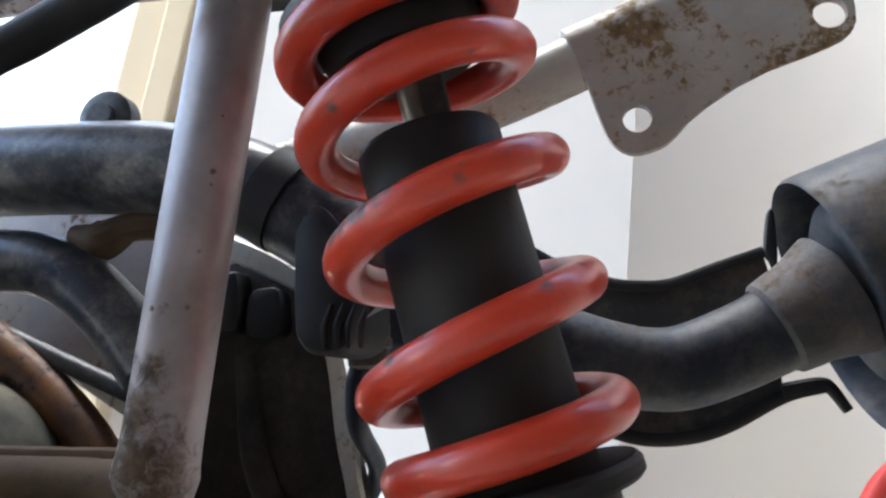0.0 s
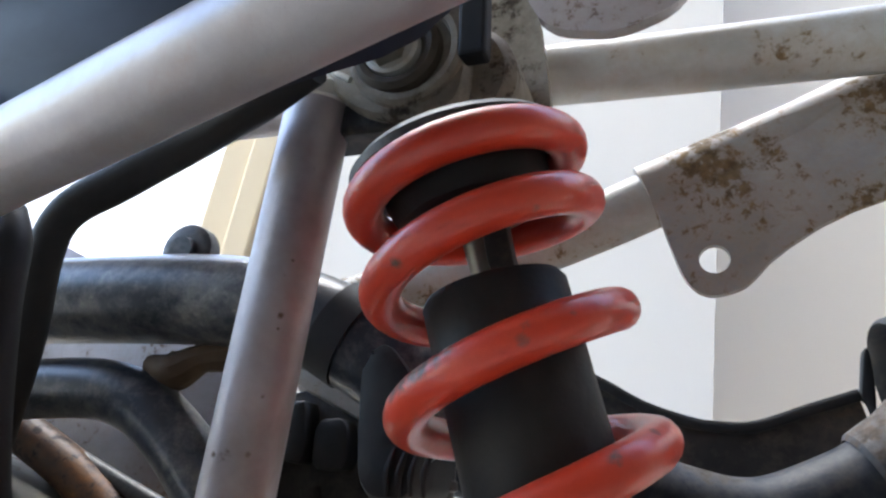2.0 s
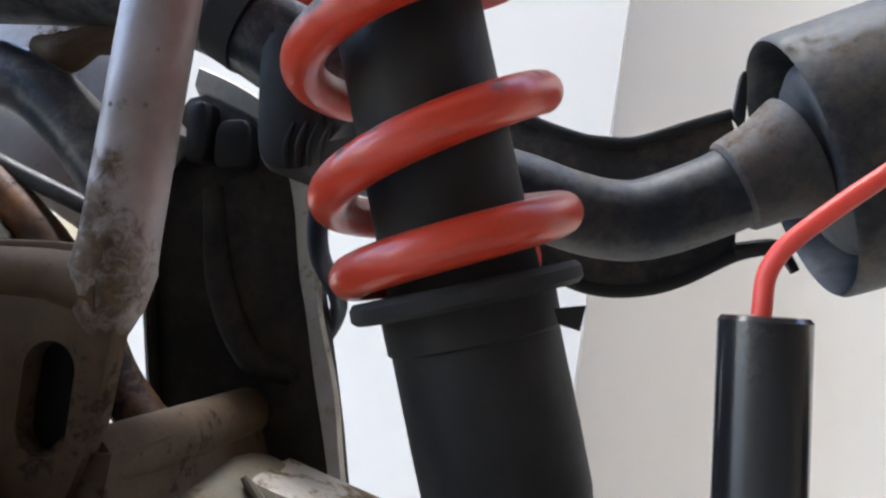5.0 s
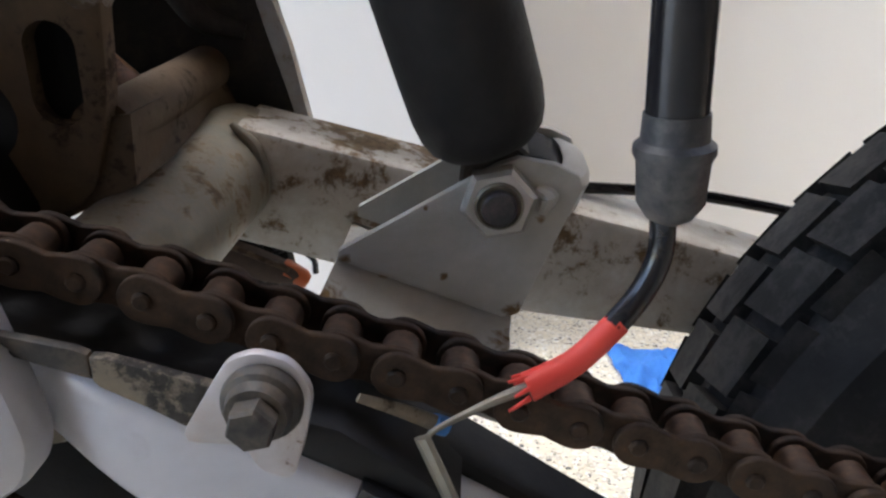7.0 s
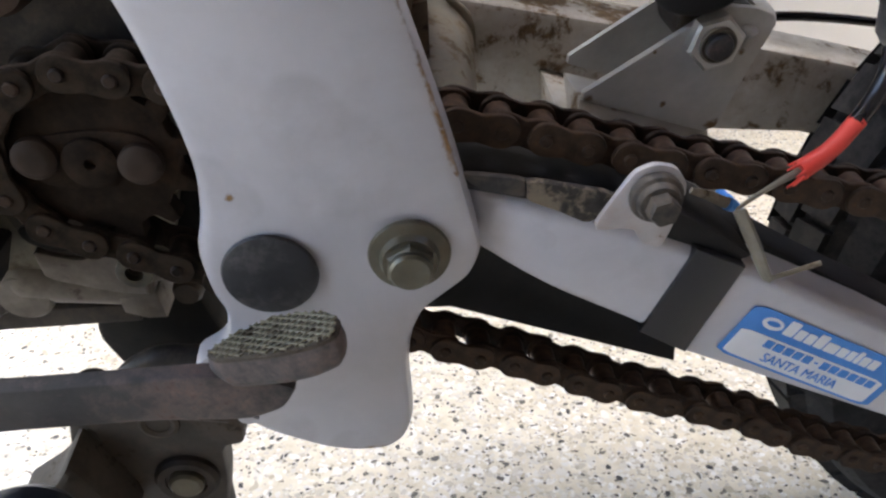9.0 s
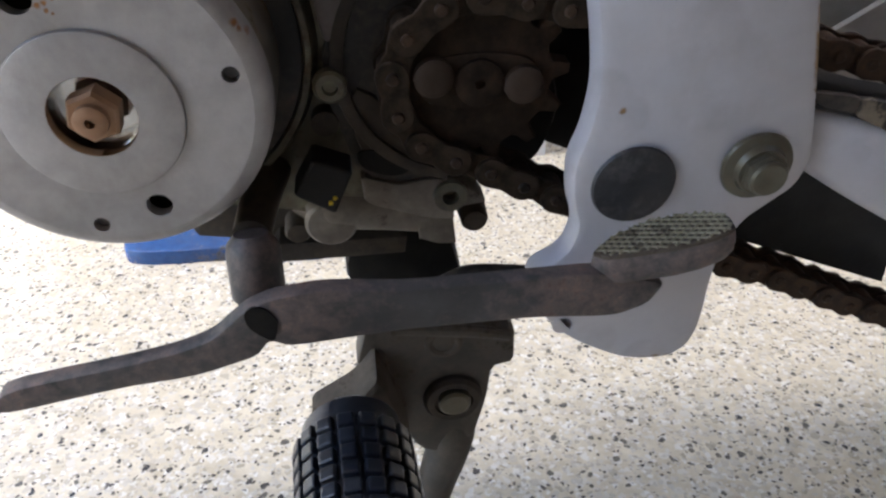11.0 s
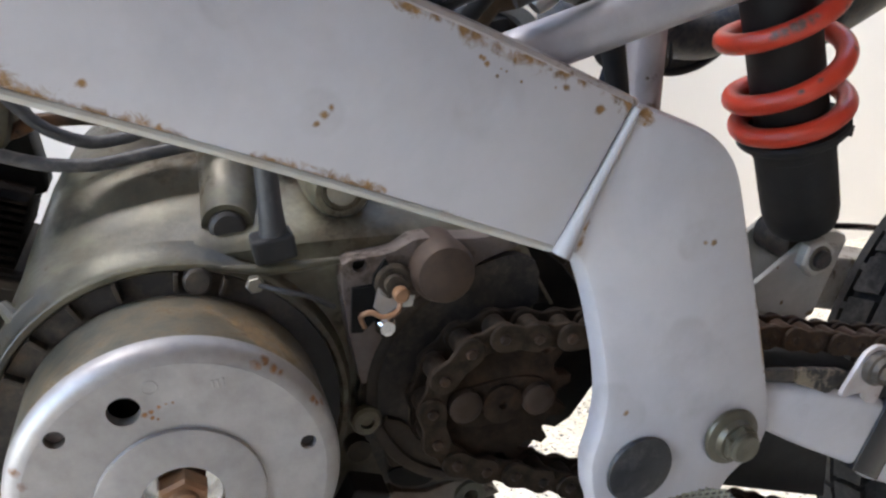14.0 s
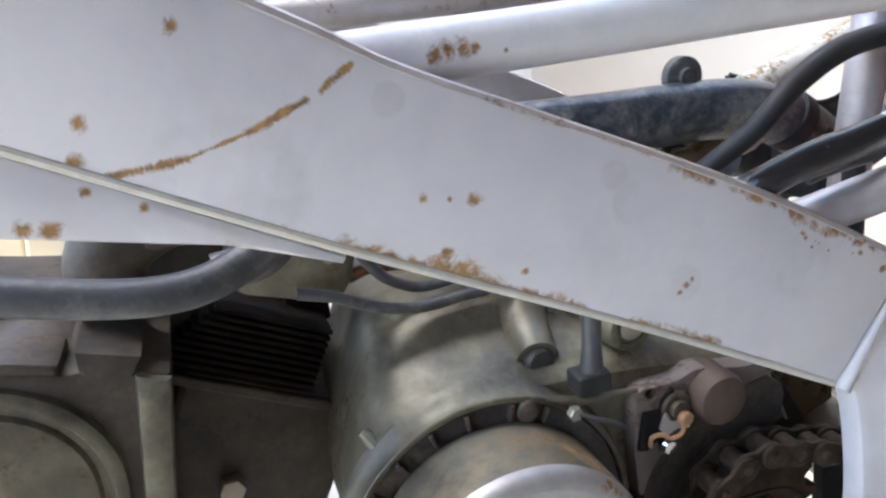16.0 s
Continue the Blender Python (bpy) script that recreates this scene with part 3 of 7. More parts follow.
def terrazzo():
    m, n, l, b = material("terrazzo")
    co = n.new("ShaderNodeTexCoord").outputs["Object"]
    bend = n.new("ShaderNodeTexNoise")
    bend.inputs["Scale"].default_value = 160.0
    l.new(co, bend.inputs["Vector"])
    add = n.new("ShaderNodeVectorMath")
    add.operation = "MULTIPLY_ADD"
    l.new(bend.outputs["Color"], add.inputs[0])
    add.inputs[1].default_value = (0.006, 0.006, 0.006)
    l.new(co, add.inputs[2])
    base = ramp(n, l, noise_tex(n, l, 60.0, 6.0, 0.7, co), [(0.3, (0.46, 0.40, 0.285)), (0.7, (0.68, 0.625, 0.50))])
    for scale, keep, tones in ((140.0, 0.60, ((0.70, 0.68, 0.62), (0.38, 0.33, 0.24))), (240.0, 0.55, ((0.36, 0.32, 0.24), (0.71, 0.70, 0.66))), (360.0, 0.50, ((0.33, 0.29, 0.22), (0.67, 0.64, 0.58))), (200.0, 0.07, ((0.014, 0.016, 0.022), (0.15, 0.135, 0.11))), (360.0, 0.12, ((0.02, 0.02, 0.025), (0.15, 0.13, 0.105)))):
        v = n.new("ShaderNodeTexVoronoi")
        v.inputs["Scale"].default_value = scale
        l.new(add.outputs[0], v.inputs["Vector"])
        sep = n.new("ShaderNodeSeparateColor")
        l.new(v.outputs["Color"], sep.inputs[0])
        chosen = maths(n, l, "LESS_THAN", sep.outputs[0], keep)
        inside = maths(n, l, "LESS_THAN", v.outputs["Distance"], 0.46)
        tone = mix(n, l, sep.outputs[1], *tones)
        base = mix(n, l, maths(n, l, "MULTIPLY", chosen, inside), base, tone)
    l.new(base, b.inputs["Base Color"])
    b.inputs["Roughness"].default_value = 0.28
    bump(n, l, b, noise_tex(n, l, 300.0, 3.0, 0.5, co), 0.05, 0.0003)
    return m


def plaster(name, colour):
    m, n, l, b = material(name)
    co = n.new("ShaderNodeTexCoord").outputs["Object"]
    c = ramp(n, l, noise_tex(n, l, 3.0, 6.0, 0.6, co), [(0.3, tuple(v * 0.96 for v in colour)), (0.7, colour)])
    l.new(c, b.inputs["Base Color"])
    b.inputs["Roughness"].default_value = 0.7
    bump(n, l, b, noise_tex(n, l, 90.0, 6.0, 0.6, co), 0.12, 0.001)
    return m


def slab(name, x0, x1, y0, y1, z0, z1, mat, label, category, edge=0.0):
    bm = box(B(), x0, x1, y0, y1, z0, z1, edge)
    ob = part(name, bm, mat, None)
    return tagged(ob, label, category, kind="structure")


TERRAZZO = terrazzo()
WALL = plaster("white_plaster", (0.74, 0.725, 0.71))
WALL_B = plaster("cream_plaster", (0.90, 0.88, 0.84))
# Dark brown picked to weaken bounce from surfaces out of view.
DIM_BROWN = plaster("dim_bounce_brown", (0.22, 0.17, 0.13))
FRAME = plaster("beige_paint", (0.62, 0.52, 0.36))

slab("floor", -3.2, 2.4, -2.6, 2.4, -0.1, 0.0, TERRAZZO, "speckled cream terrazzo floor with dark stone chips", "floor")
CX, CY = 0.002, 0.705
slab("wall_back", -0.505, CX, CY, CY + 0.27, 0.0, 2.6, WALL, "plain white plastered wall ending at a corner beside a doorway", "wall")
slab("wall_over_door", -1.7, -0.505, CY, CY + 0.15, 2.1, 2.6, WALL, "white plastered wall above a doorway", "wall")
slab("wall_far_left", -3.2, -1.7, CY, CY + 0.15, 0.0, 2.6, WALL, "plain white plastered wall beyond a doorway", "wall")
slab("yard_wall", -3.2, 2.4, 2.25, 2.4, 0.0, 2.2, WALL, "white yard wall seen through the doorway", "wall")
slab("door_frame_1", -0.588, -0.543, CY - 0.012, CY + 0.10, 0.0, 2.1, FRAME, "beige painted wooden door frame", "door frame", 0.003)
slab("door_frame_2", -0.541, -0.503, CY - 0.022, CY + 0.02, 0.0, 2.14, FRAME, "beige painted architrave round the doorway", "architrave", 0.004)
slab("wall_right", CX - 0.004, 2.4, CY + 0.25, CY + 0.40, 0.0, 2.6, WALL_B, "plain cream plastered wall set back past a corner", "wall")
# Unseen walls and roof, added to hold light off the near side.
slab("unseen_wall_behind", -3.2, 2.4, -2.75, -2.6, 0.0, 2.6, DIM_BROWN, "unseen brown wall added to keep bounce light low", "wall")
slab("shade_roof", -2.4, 2.4, -2.6, 0.28, 2.35, 2.45, DIM_BROWN, "unseen brown roof added to block light on the near side", "ceiling")
slab("unseen_wall_side", 2.4, 2.55, -2.6, 2.4, 0.0, 2.6, DIM_BROWN, "unseen brown side wall added to limit bounce light", "wall")

# ---- the motorcycle ----
bike = tagged(new("motorcycle"), "small rusty silver motorcycle, partly dismantled, on its side stand", "motorcycle")
bike.matrix_world = BIKE @ Matrix.Translation(B0)
SM = radians(35)

PLATE = [(-0.1513, 0.0323), (-0.138, 0.0258), (-0.1227, 0.0172), (-0.1151, 0.0092), (-0.1115, 0.0008), (-0.1077, -0.0178), (-0.0979, -0.0641),
         (-0.0932, -0.094), (-0.0924, -0.1041), (-0.0959, -0.1128), (-0.1044, -0.1187), (-0.1113, -0.1236), (-0.1164, -0.1332), (-0.1190, -0.1447),
         (-0.1203, -0.168), (-0.1241, -0.1789), (-0.1314, -0.1836), (-0.1419, -0.1828), (-0.1523, -0.1793), (-0.1717, -0.1656), (-0.1819, -0.1505),
         (-0.1851, -0.1329), (-0.172, -0.1264), (-0.1684, -0.1162), (-0.171, -0.106), (-0.1708, -0.0925), (-0.1665, -0.0825), (-0.1637, -0.0686),
         (-0.1645, -0.0528), (-0.1674, -0.0307), (-0.1719, -0.0126), (-0.1804, -0.0085)]
BEAM = [(-0.1513, 0.0323), (-0.1804, -0.0085), (-0.2261, 0.0166), (-0.2639, 0.0366), (-0.3079, 0.0595), (-0.3493, 0.0806), (-0.3949, 0.1057), (-0.46, 0.141),
        (-0.46, 0.197), (-0.3574, 0.142), (-0.3254, 0.1232), (-0.2887, 0.1056), (-0.2451, 0.0847), (-0.217, 0.0705), (-0.1888, 0.0548)]


def frame_side():
    spar = part("frame_spar", sheet(B(), BEAM, 0.078, 0.104, edge=0.003), PAINT, bike, "silver-grey box spar with rust along its welded edges", SM)
    part("pivot_plate", sheet(B(), rounded(PLATE, 0.2, 2), 0.0785, 0.0880, [circle(-0.1730, -0.1575, 0.0036)], edge=0.0042), PAINT, spar, "silver-grey swingarm pivot plate", SM)
    part("weld_bead", sweep(B(), [(-0.1513, 0.0786, 0.0305), (-0.158, 0.0785, 0.0205), (-0.165, 0.0784, 0.0105), (-0.172, 0.0782, 0.0004), (-0.1790, 0.0778, -0.0098)], [0.0012, 0.0015, 0.0018, 0.0022, 0.0032], 14), PAINT_WELD, spar, "raised weld bead", SM)
    part("gusset", sheet(B(), [(-0.3441, 0.0761), (-0.3738, 0.0853), (-0.4206, 0.097), (-0.46, 0.107), (-0.46, 0.14), (-0.3949, 0.1045)], 0.0815, 0.088, edge=0.002), PAINT, spar, "silver-grey gusset welded under the spar", SM)
    part("top_seam", sweep(B(), [(x, 0.0806, z - 0.0012) for x, z in BEAM[8:] + BEAM[:1]], 0.0021, 8), PAINT_OLD, spar, "cream-edged seam along the top", SM)
    part("spar_seam", sweep(B(), [(-0.1815, 0.0792, -0.0070), (-0.2639, 0.0792, 0.0378), (-0.3493, 0.0792, 0.0818), (-0.46, 0.0792, 0.1423)], 0.0015, 10), CREAM, spar, "rough weld along the lower edge", SM)
    # far side, seen from its inner face
    far = part("frame_spar", sheet(B(), [(x + 0.012, z) for x, z in BEAM[:8]] + [(x + 0.012, z + 0.017) for x, z in BEAM[8:]], 0.246, 0.272, edge=0.002), PAINT_OLD, bike, "grimy silver far frame spar", SM)
    part("pivot_plate", sheet(B(), [(x + 0.0145 + (0.004 if z > -0.1 else 0), z) for x, z in rounded(PLATE, 0.2, 1)], 0.262, 0.268), DARK, far, "black inner face of the far pivot plate", SM)
    line = [(-0.1396, 0.054), (-0.113, 0.0413), (-0.1035, 0.0330), (-0.0975, 0.0127), (-0.0925, -0.0144), (-0.0885, -0.034), (-0.0815, -0.065), (-0.0765, -0.0923), (-0.0755, -0.10)]
    line = [(q[0], q[2]) for q in smooth_path([(x, 0, z) for x, z in line], 4)]
    bm = B()
    rows = []
    for i, (x, z) in enumerate(line):
        a, b = line[max(0, i - 1)], line[min(len(line) - 1, i + 1)]
        t = Vector((b[0] - a[0], b[1] - a[1])).normalized()
        nx, nz = -t.y, t.x
        w = 0.0045 + 0.0006 * math.sin(0.9 * i)
        rows.append([bm.verts.new((x + nx * u, y, z + nz * u)) for u, y in ((-w, 0.2615), (-w * 0.4, 0.2560), (w, 0.2535), (w + 0.001, 0.2555), (0.0, 0.262))])
    for a, b in zip(rows, rows[1:]):
        for k in range(5):
            bm.faces.new((a[k], a[(k + 1) % 5], b[(k + 1) % 5], b[k]))
    bm.faces.new(rows[0]), bm.faces.new(rows[-1])
    part("plate_flange", bm, PAINT_RUST, far, "pale rust-flecked flange of the plate", SM)


def rear_guard():
    """The black inner mudguard behind the strut, inside the far frame plate."""
    body = [(-0.1405, 0.0515), (-0.114, 0.0395), (-0.1055, 0.0315), (-0.099, 0.0117), (-0.0935, -0.0150), (-0.09, -0.035), (-0.083, -0.066), (-0.0765, -0.098), (-0.138, -0.106), (-0.1465, -0.0714), (-0.1550, -0.0134), (-0.158, 0.03)]
    g = part("inner_mudguard", sheet(B(), rounded(body, 0.15, 1), 0.2575, 0.2615, edge=0.001), GUARD, bike, "greasy black box added to darken the view past the mount plate behind the strut", SM)
    for x, z, w, h, y in ((-0.1335, 0.034, 0.0045, 0.011, 0.247), (-0.1205, 0.030, 0.0075, 0.009, 0.249)):
        part("guard_block", sheet(B(), rounded([(x - w, z - h), (x + w, z - h), (x + w * 0.8, z + h), (x - w * 0.9, z + h * 0.9)], 0.18, 2), y, 0.258, edge=0.0015), BLACK, g, "", SM)
    part("guard_swage", sweep(B(), [(-0.131, 0.2575, 0.015), (-0.125, 0.2565, -0.02), (-0.112, 0.2565, -0.045), (-0.095, 0.2575, -0.052)], [0.004, 0.0055, 0.0055, 0.003], 12, 8, 0.6), GUARD, g, "", SM)
    part("guard_rim", sweep(B(), [(-0.155, 0.256, -0.008), (-0.1508, 0.256, -0.042), (-0.1462, 0.256, -0.0714), (-0.139, 0.256, -0.103)], 0.0022, 8), GUARD, g, "", SM)


def frame_tubes():
    t = part("upper_rail", sweep(B(), [(-0.36, 0.0975, 0.1232), (-0.2, 0.096, 0.1242), (-0.02, 0.092, 0.1262)], 0.0086, 24), CLEAN_PAINT, bike, "silver upper frame rail, rusty where it meets the spar", SM)
    part("rail_tube", sweep(B(), [(-0.345, 0.2, 0.1362), (-0.3146, 0.2, 0.1353), (-0.2328, 0.2, 0.1336), (-0.12, 0.2, 0.132)], 0.0062, 16), PAINT_OLD, bike, "thin silver tube inside the frame", SM)
    part("rail_cover", sheet(B(), rounded([(-0.150, 0.126), (-0.134, 0.1060), (-0.1300, 0.0950), (-0.1240, 0.0800), (-0.115, 0.0640), (-0.07, 0.0765), (-0.03, 0.083), (-0.02, 0.121), (-0.06, 0.150), (-0.13, 0.150)], 0.2, 2), 0.0975, 0.1015, edge=0.0016), NAVY, t, "dark blue plastic cover under the rail", SM)
    part("lower_rail", sweep(B(), [(-0.1900, 0.1012, 0.0452), (-0.1865, 0.1006, 0.0460), (-0.15, 0.0951, 0.0535), (-0.1, 0.0877, 0.0638), (-0.05, 0.0803, 0.0740), (0.02, 0.070, 0.088)], [0.0060, 0.0076, 0.0078, 0.0078, 0.0078, 0.0078], 28), RAIL, bike, "silver tube from the spar to the shock mount", SM)
    part("strut", sweep(B(), [(-0.0865, 0.16, 0.112), (-0.0945, 0.16, 0.045), (-0.1002, 0.16, -0.006), (-0.1016, 0.16, -0.017), (-0.1028, 0.161, -0.026), (-0.1038, 0.163, -0.033)], [0.0088, 0.0088, 0.0090, 0.0098, 0.0078, 0.0040], 24), PAINT_STRUT, bike, "silver frame strut, muddy at the foot", SM)
    part("strut_end", lathe(B(), (-0.0868, 0.16, 0.1085), (0.117, 0, 0.993), [(0, 0.0090), (0.0006, 0.0096), (0.0045, 0.0096), (0.0055, 0.0085), (0.0055, 0)], 28), ZINC, bike, "bright worn end of the strut", SM)
    slot, up = [], Vector((0.0012, 0.0177)).normalized()
    for k in range(24):
        a = 2 * math.pi * k / 24
        d = Vector((math.cos(a), math.sin(a))) * 0.0056
        slot.append(Vector((-0.1148, -0.0474)) + d * 1.22 + up * (0.0066 if d.dot(up) > 0 else -0.0066))
    part("mount_plate", sheet(B(), rounded([(-0.172, -0.011), (-0.094, -0.011), (-0.0985, -0.03), (-0.102, -0.055), (-0.112, -0.082), (-0.145, -0.092), (-0.172, -0.085)], 0.15, 2),
                              0.157, 0.163, [slot, circle(-0.14, -0.058, 0.0125)], 0.001), BROWN, bike, "brown muddy plate with a slot and a hole", SM)
    # Dark sheet added just behind the slot, in place of the shade inside.
    part("slot_shade", box(B(), -0.1240, -0.1055, 0.1645, 0.167, -0.066, -0.030, 0.001), DARK, bike, "")
    part("mount_tube", sweep(B(), [(-0.19, 0.16, -0.0185), (-0.125, 0.16, -0.0185), (-0.112, 0.16, -0.0195), (-0.10, 0.16, -0.021)], [0.0065, 0.0065, 0.0072, 0.0090], 18), BROWN, bike, "muddy tube welded to the strut", SM)
    bm = B()
    v = [bm.verts.new(q) for q in ((-0.1290, 0.158, -0.0900), (-0.1000, 0.158, -0.0780), (-0.1020, 0.258, -0.0800), (-0.1400, 0.258, -0.1080), (-0.1255, 0.160, -0.0610), (-0.0985, 0.160, -0.0590), (-0.1080, 0.260, -0.0640), (-0.1330, 0.260, -0.0640))]
    for f in ((0, 1, 2, 3), (4, 7, 6, 5), (0, 4, 5, 1), (1, 5, 6, 2), (2, 6, 7, 3), (3, 7, 4, 0)):
        bm.faces.new([v[i] for i in f])
    part("cross_gusset", bm, BROWN, bike, "muddy gusset under the cross tube")
    # Added black box, so the space behind the plate reads dark.
    part("dark_gap_box", box(B(), -0.235, -0.156, 0.175, 0.232, -0.085, -0.024, 0.004), DARK, bike, "black box added to darken the view past the mount plate")
    part("cross_tube", sweep(B(), [(-0.108, 0.162, -0.064), (-0.110, 0.21, -0.0645), (-0.112, 0.260, -0.065)], [0.0088, 0.0086, 0.0086], 22), BROWN, bike, "muddy brown cross tube", SM)
    g = [(-0.0108, 0.1262), (-0.0062, 0.1085), (-0.0028, 0.0962), (0.0003, 0.0868), (0.004, 0.0818), (0.009, 0.0797), (0.0165, 0.0812), (0.021, 0.0835), (0.0290, 0.0925), (0.048, 0.1045),
         (0.070, 0.1115), (0.079, 0.1155), (0.0818, 0.1215), (0.0800, 0.136), (0.0775, 0.1505), (0.0743, 0.1535), (0.032, 0.1405)]
    far_rail = part("far_rail", sweep(B(), [(-0.125, 0.262, 0.083), (-0.0379, 0.264, 0.1065), (0.07, 0.267, 0.152)], 0.0105, 18), PAINT_RUST, bike, "rust-flecked far frame rail", SM, Matrix.Translation((0.0004, 0.0, 0.0015)) @ Matrix.Scale(0.84, 4))
    part("rail_bracket", sheet(B(), [(q.x, q.y - 0.0012) for q in rounded(g, 0.25, 1)], 0.2545, 0.2575, [circle(0.0106, 0.0912, 0.0049), circle(0.0735, 0.1225, 0.0053)], 0.0005), RUSTY, far_rail, "rusty bracket with two bolt holes", SM)
    part("bracket_wrap", sweep(B(), [(-0.0108, 0.2640, 0.1183), (0.030, 0.2655, 0.1335), (0.077, 0.267, 0.152)], 0.0118, 24), RUSTY, far_rail, "rusty plate wrapped round the rail", SM)
    part("rear_rail", sweep(B(), [(-0.078, 0.205, 0.1385), (0.05, 0.205, 0.1345), (0.2, 0.205, 0.135)], 0.0092, 18), PAINT_RUST, bike, "rust-spotted rear rail", SM)
    part("rail_tab", sheet(B(), rounded([(-0.042, 0.19), (-0.041, 0.162), (-0.035, 0.147), (-0.029, 0.1415), (-0.012, 0.138), (0.004, 0.1435), (0.011, 0.154), (0.014, 0.19)], 0.2, 2), 0.1885, 0.193), PAINT_OLD, bike, "", SM)


SHOCK_AX = Vector((0.2586, 0.0606, -1.0)).normalized()


def on_axis(s):
    return Vector((-0.0212, 0.1584, -0.0072)) + SHOCK_AX * s


def shock():
    body = lathe(B(), on_axis(0.0105), SHOCK_AX, [(0, 0), (0, 0.0187), (0.0098, 0.0185), (0.0103, 0.0178), (0.030, 0.0178), (0.043, 0.0176), (0.0485, 0.0168), (0.0525, 0.0152), (0.0555, 0.0120), (0.057, 0.0075), (0.0575, 0.0)], 48)
    sh = part("shock_absorber", body, BLACK, bike, "black shock absorber body under a red coil spring", SM)
    part("collar_tab", sheet(B(), [(0.0005, -0.0195), (0.0065, -0.0185), (0.0055, -0.0235), (0.0015, -0.0225)], 0.1475, 0.1505, edge=0.0005), BLACK, sh, "", None)
    part("damper_tube", lathe(B(), on_axis(-0.0655), SHOCK_AX, [(0, 0), (0.0003, 0.0065), (0.0006, 0.0148), (0.0022, 0.0158), (0.03, 0.0158), (0.076, 0.0163), (0.077, 0.0)], 44), BLACK, sh, "black rubber damper cover", SM)
    part("damper_rod", rod(B(), on_axis(-0.100), on_axis(-0.06), 0.0040), BOLT, sh, "dull steel damper rod", SM)
    part("rod_fork", sheet(B(), rounded([(-0.0395, 0.0765), (-0.0345, 0.0775), (-0.0325, 0.0660), (-0.0300, 0.0545), (-0.0365, 0.0560)], 0.2, 2), 0.147, 0.151, edge=0.0006), GREASE, sh, "", SM)
    part("bump_stop", lathe(B(), on_axis(-0.0955), SHOCK_AX, [(0, 0), (0, 0.0185), (0.007, 0.0188), (0.013, 0.0168), (0.0155, 0.009), (0.0155, 0)], 36), BLACK, sh, "", SM)
    part("spring_perch", lathe(B(), on_axis(0.0085), SHOCK_AX, [(0, 0), (0, 0.0236), (0.0012, 0.0246), (0.0035, 0.0246), (0.0045, 0.0235), (0.0048, 0.0)], 48), BLACK, sh, "", SM)
    part("top_cup", lathe(B(), on_axis(-0.0990), SHOCK_AX, [(0, 0), (0, 0.0195), (0.0015, 0.0238), (0.0035, 0.0258), (0.0055, 0.0256), (0.0065, 0.0)], 48), RUBBER, sh, "", SM)
    u, v = Vector((0.968, 0, 0.2503)), Vector((-0.0146, 0.9982, 0.0566))
    turns = np.linspace(-0.35, 4.85, 220)
    ss = np.interp(turns, [-0.35, 0.0, 0.5, 1.0, 1.5, 2.0, 2.5, 3.0, 3.5, 4.0, 4.5, 4.85], [-0.0942, -0.0922, -0.0872, -0.0785, -0.0669, -0.0533, -0.0405, -0.0266, -0.0120, -0.0010, 0.0036, 0.0058])
    ss = np.convolve(np.pad(ss, 6, mode="edge"), np.ones(13) / 13, mode="valid")
    reach = np.interp(turns, [0, 3.5, 4.0], [0.0240, 0.0240, 0.0229])
    # the wire runs from the spring's rear round its near side, downwards
    pts = [on_axis(float(s)) + (u * math.cos(2 * math.pi * k) - v * math.sin(2 * math.pi * k)) * float(q) for k, s, q in zip(turns, ss, reach)]
    bm = B()
    rings, seg, r = [], 18, 0.0045
    for i, p in enumerate(pts):
        d = (pts[min(i + 1, len(pts) - 1)] - pts[max(i - 1, 0)]).normalized()
        side = (p - on_axis(float(ss[i]))).normalized()
        side = (side - d * side.dot(d)).normalized()
        up = d.cross(side)
        rings.append([bm.verts.new(p + (side * math.cos(a) + up * math.sin(a)) * r) for a in (2 * math.pi * q / seg for q in range(seg))])
    for a, b in zip(rings, rings[1:]):
        for i in range(seg):
            bm.faces.new((a[i], a[(i + 1) % seg], b[(i + 1) % seg], b[i]))
    bm.faces.new(rings[0]), bm.faces.new(rings[-1])
    part("coil_spring", bm, RED, sh, "red painted coil spring with chipped paint", SM)
    part("bottom_eye", lathe(B(), (-0.0025, 0.1625, -0.0805), (0, 1, 0), [(0, 0), (0, 0.0095), (0.001, 0.0105), (0.024, 0.0105), (0.025, 0.0095), (0.025, 0)], 28), GREASE, sh, "", SM)
    # upper mount: a cast lug with a rubber bush, and the shackle behind it
    m = part("shock_mount", sheet(B(), rounded([(-0.0835, 0.112), (-0.0705, 0.1012), (-0.0515, 0.0985), (-0.0455, 0.1045), (-0.0445, 0.1200), (-0.0465, 0.140), (-0.070, 0.140), (-0.080, 0.128)], 0.2, 2), 0.153, 0.160, edge=0.002), MUD, bike, "mud-caked upper shock bracket", SM)
    part("top_eye", lathe(B(), (-0.0510, 0.160, 0.1130), (0, 1, 0), [(0, 0.006), (0, 0.014), (0.003, 0.0165), (0.028, 0.0165), (0.03, 0.0145), (0.03, 0.006)], 36), MUD, m, "dirty shackle of the shock", SM)
    bx, bz = -0.0620, 0.1165
    part("bush_shell", lathe(B(), (bx + 0.002, 0.1535, bz), OUT, [(0, 0.0150), (0.002, 0.0148), (0.003, 0.0138), (0.003, 0.0122), (0.0005, 0.0118), (0.0005, 0)], 40), MUD, m, "", SM)
    part("top_bush", lathe(B(), (bx, 0.1525, bz), OUT, [(0, 0.0116), (0.0025, 0.0112), (0.0036, 0.0098), (0.0032, 0.0082), (0.0008, 0.0078), (0.0008, 0)], 36), MUDDY, m, "muddy rubber bush", SM)
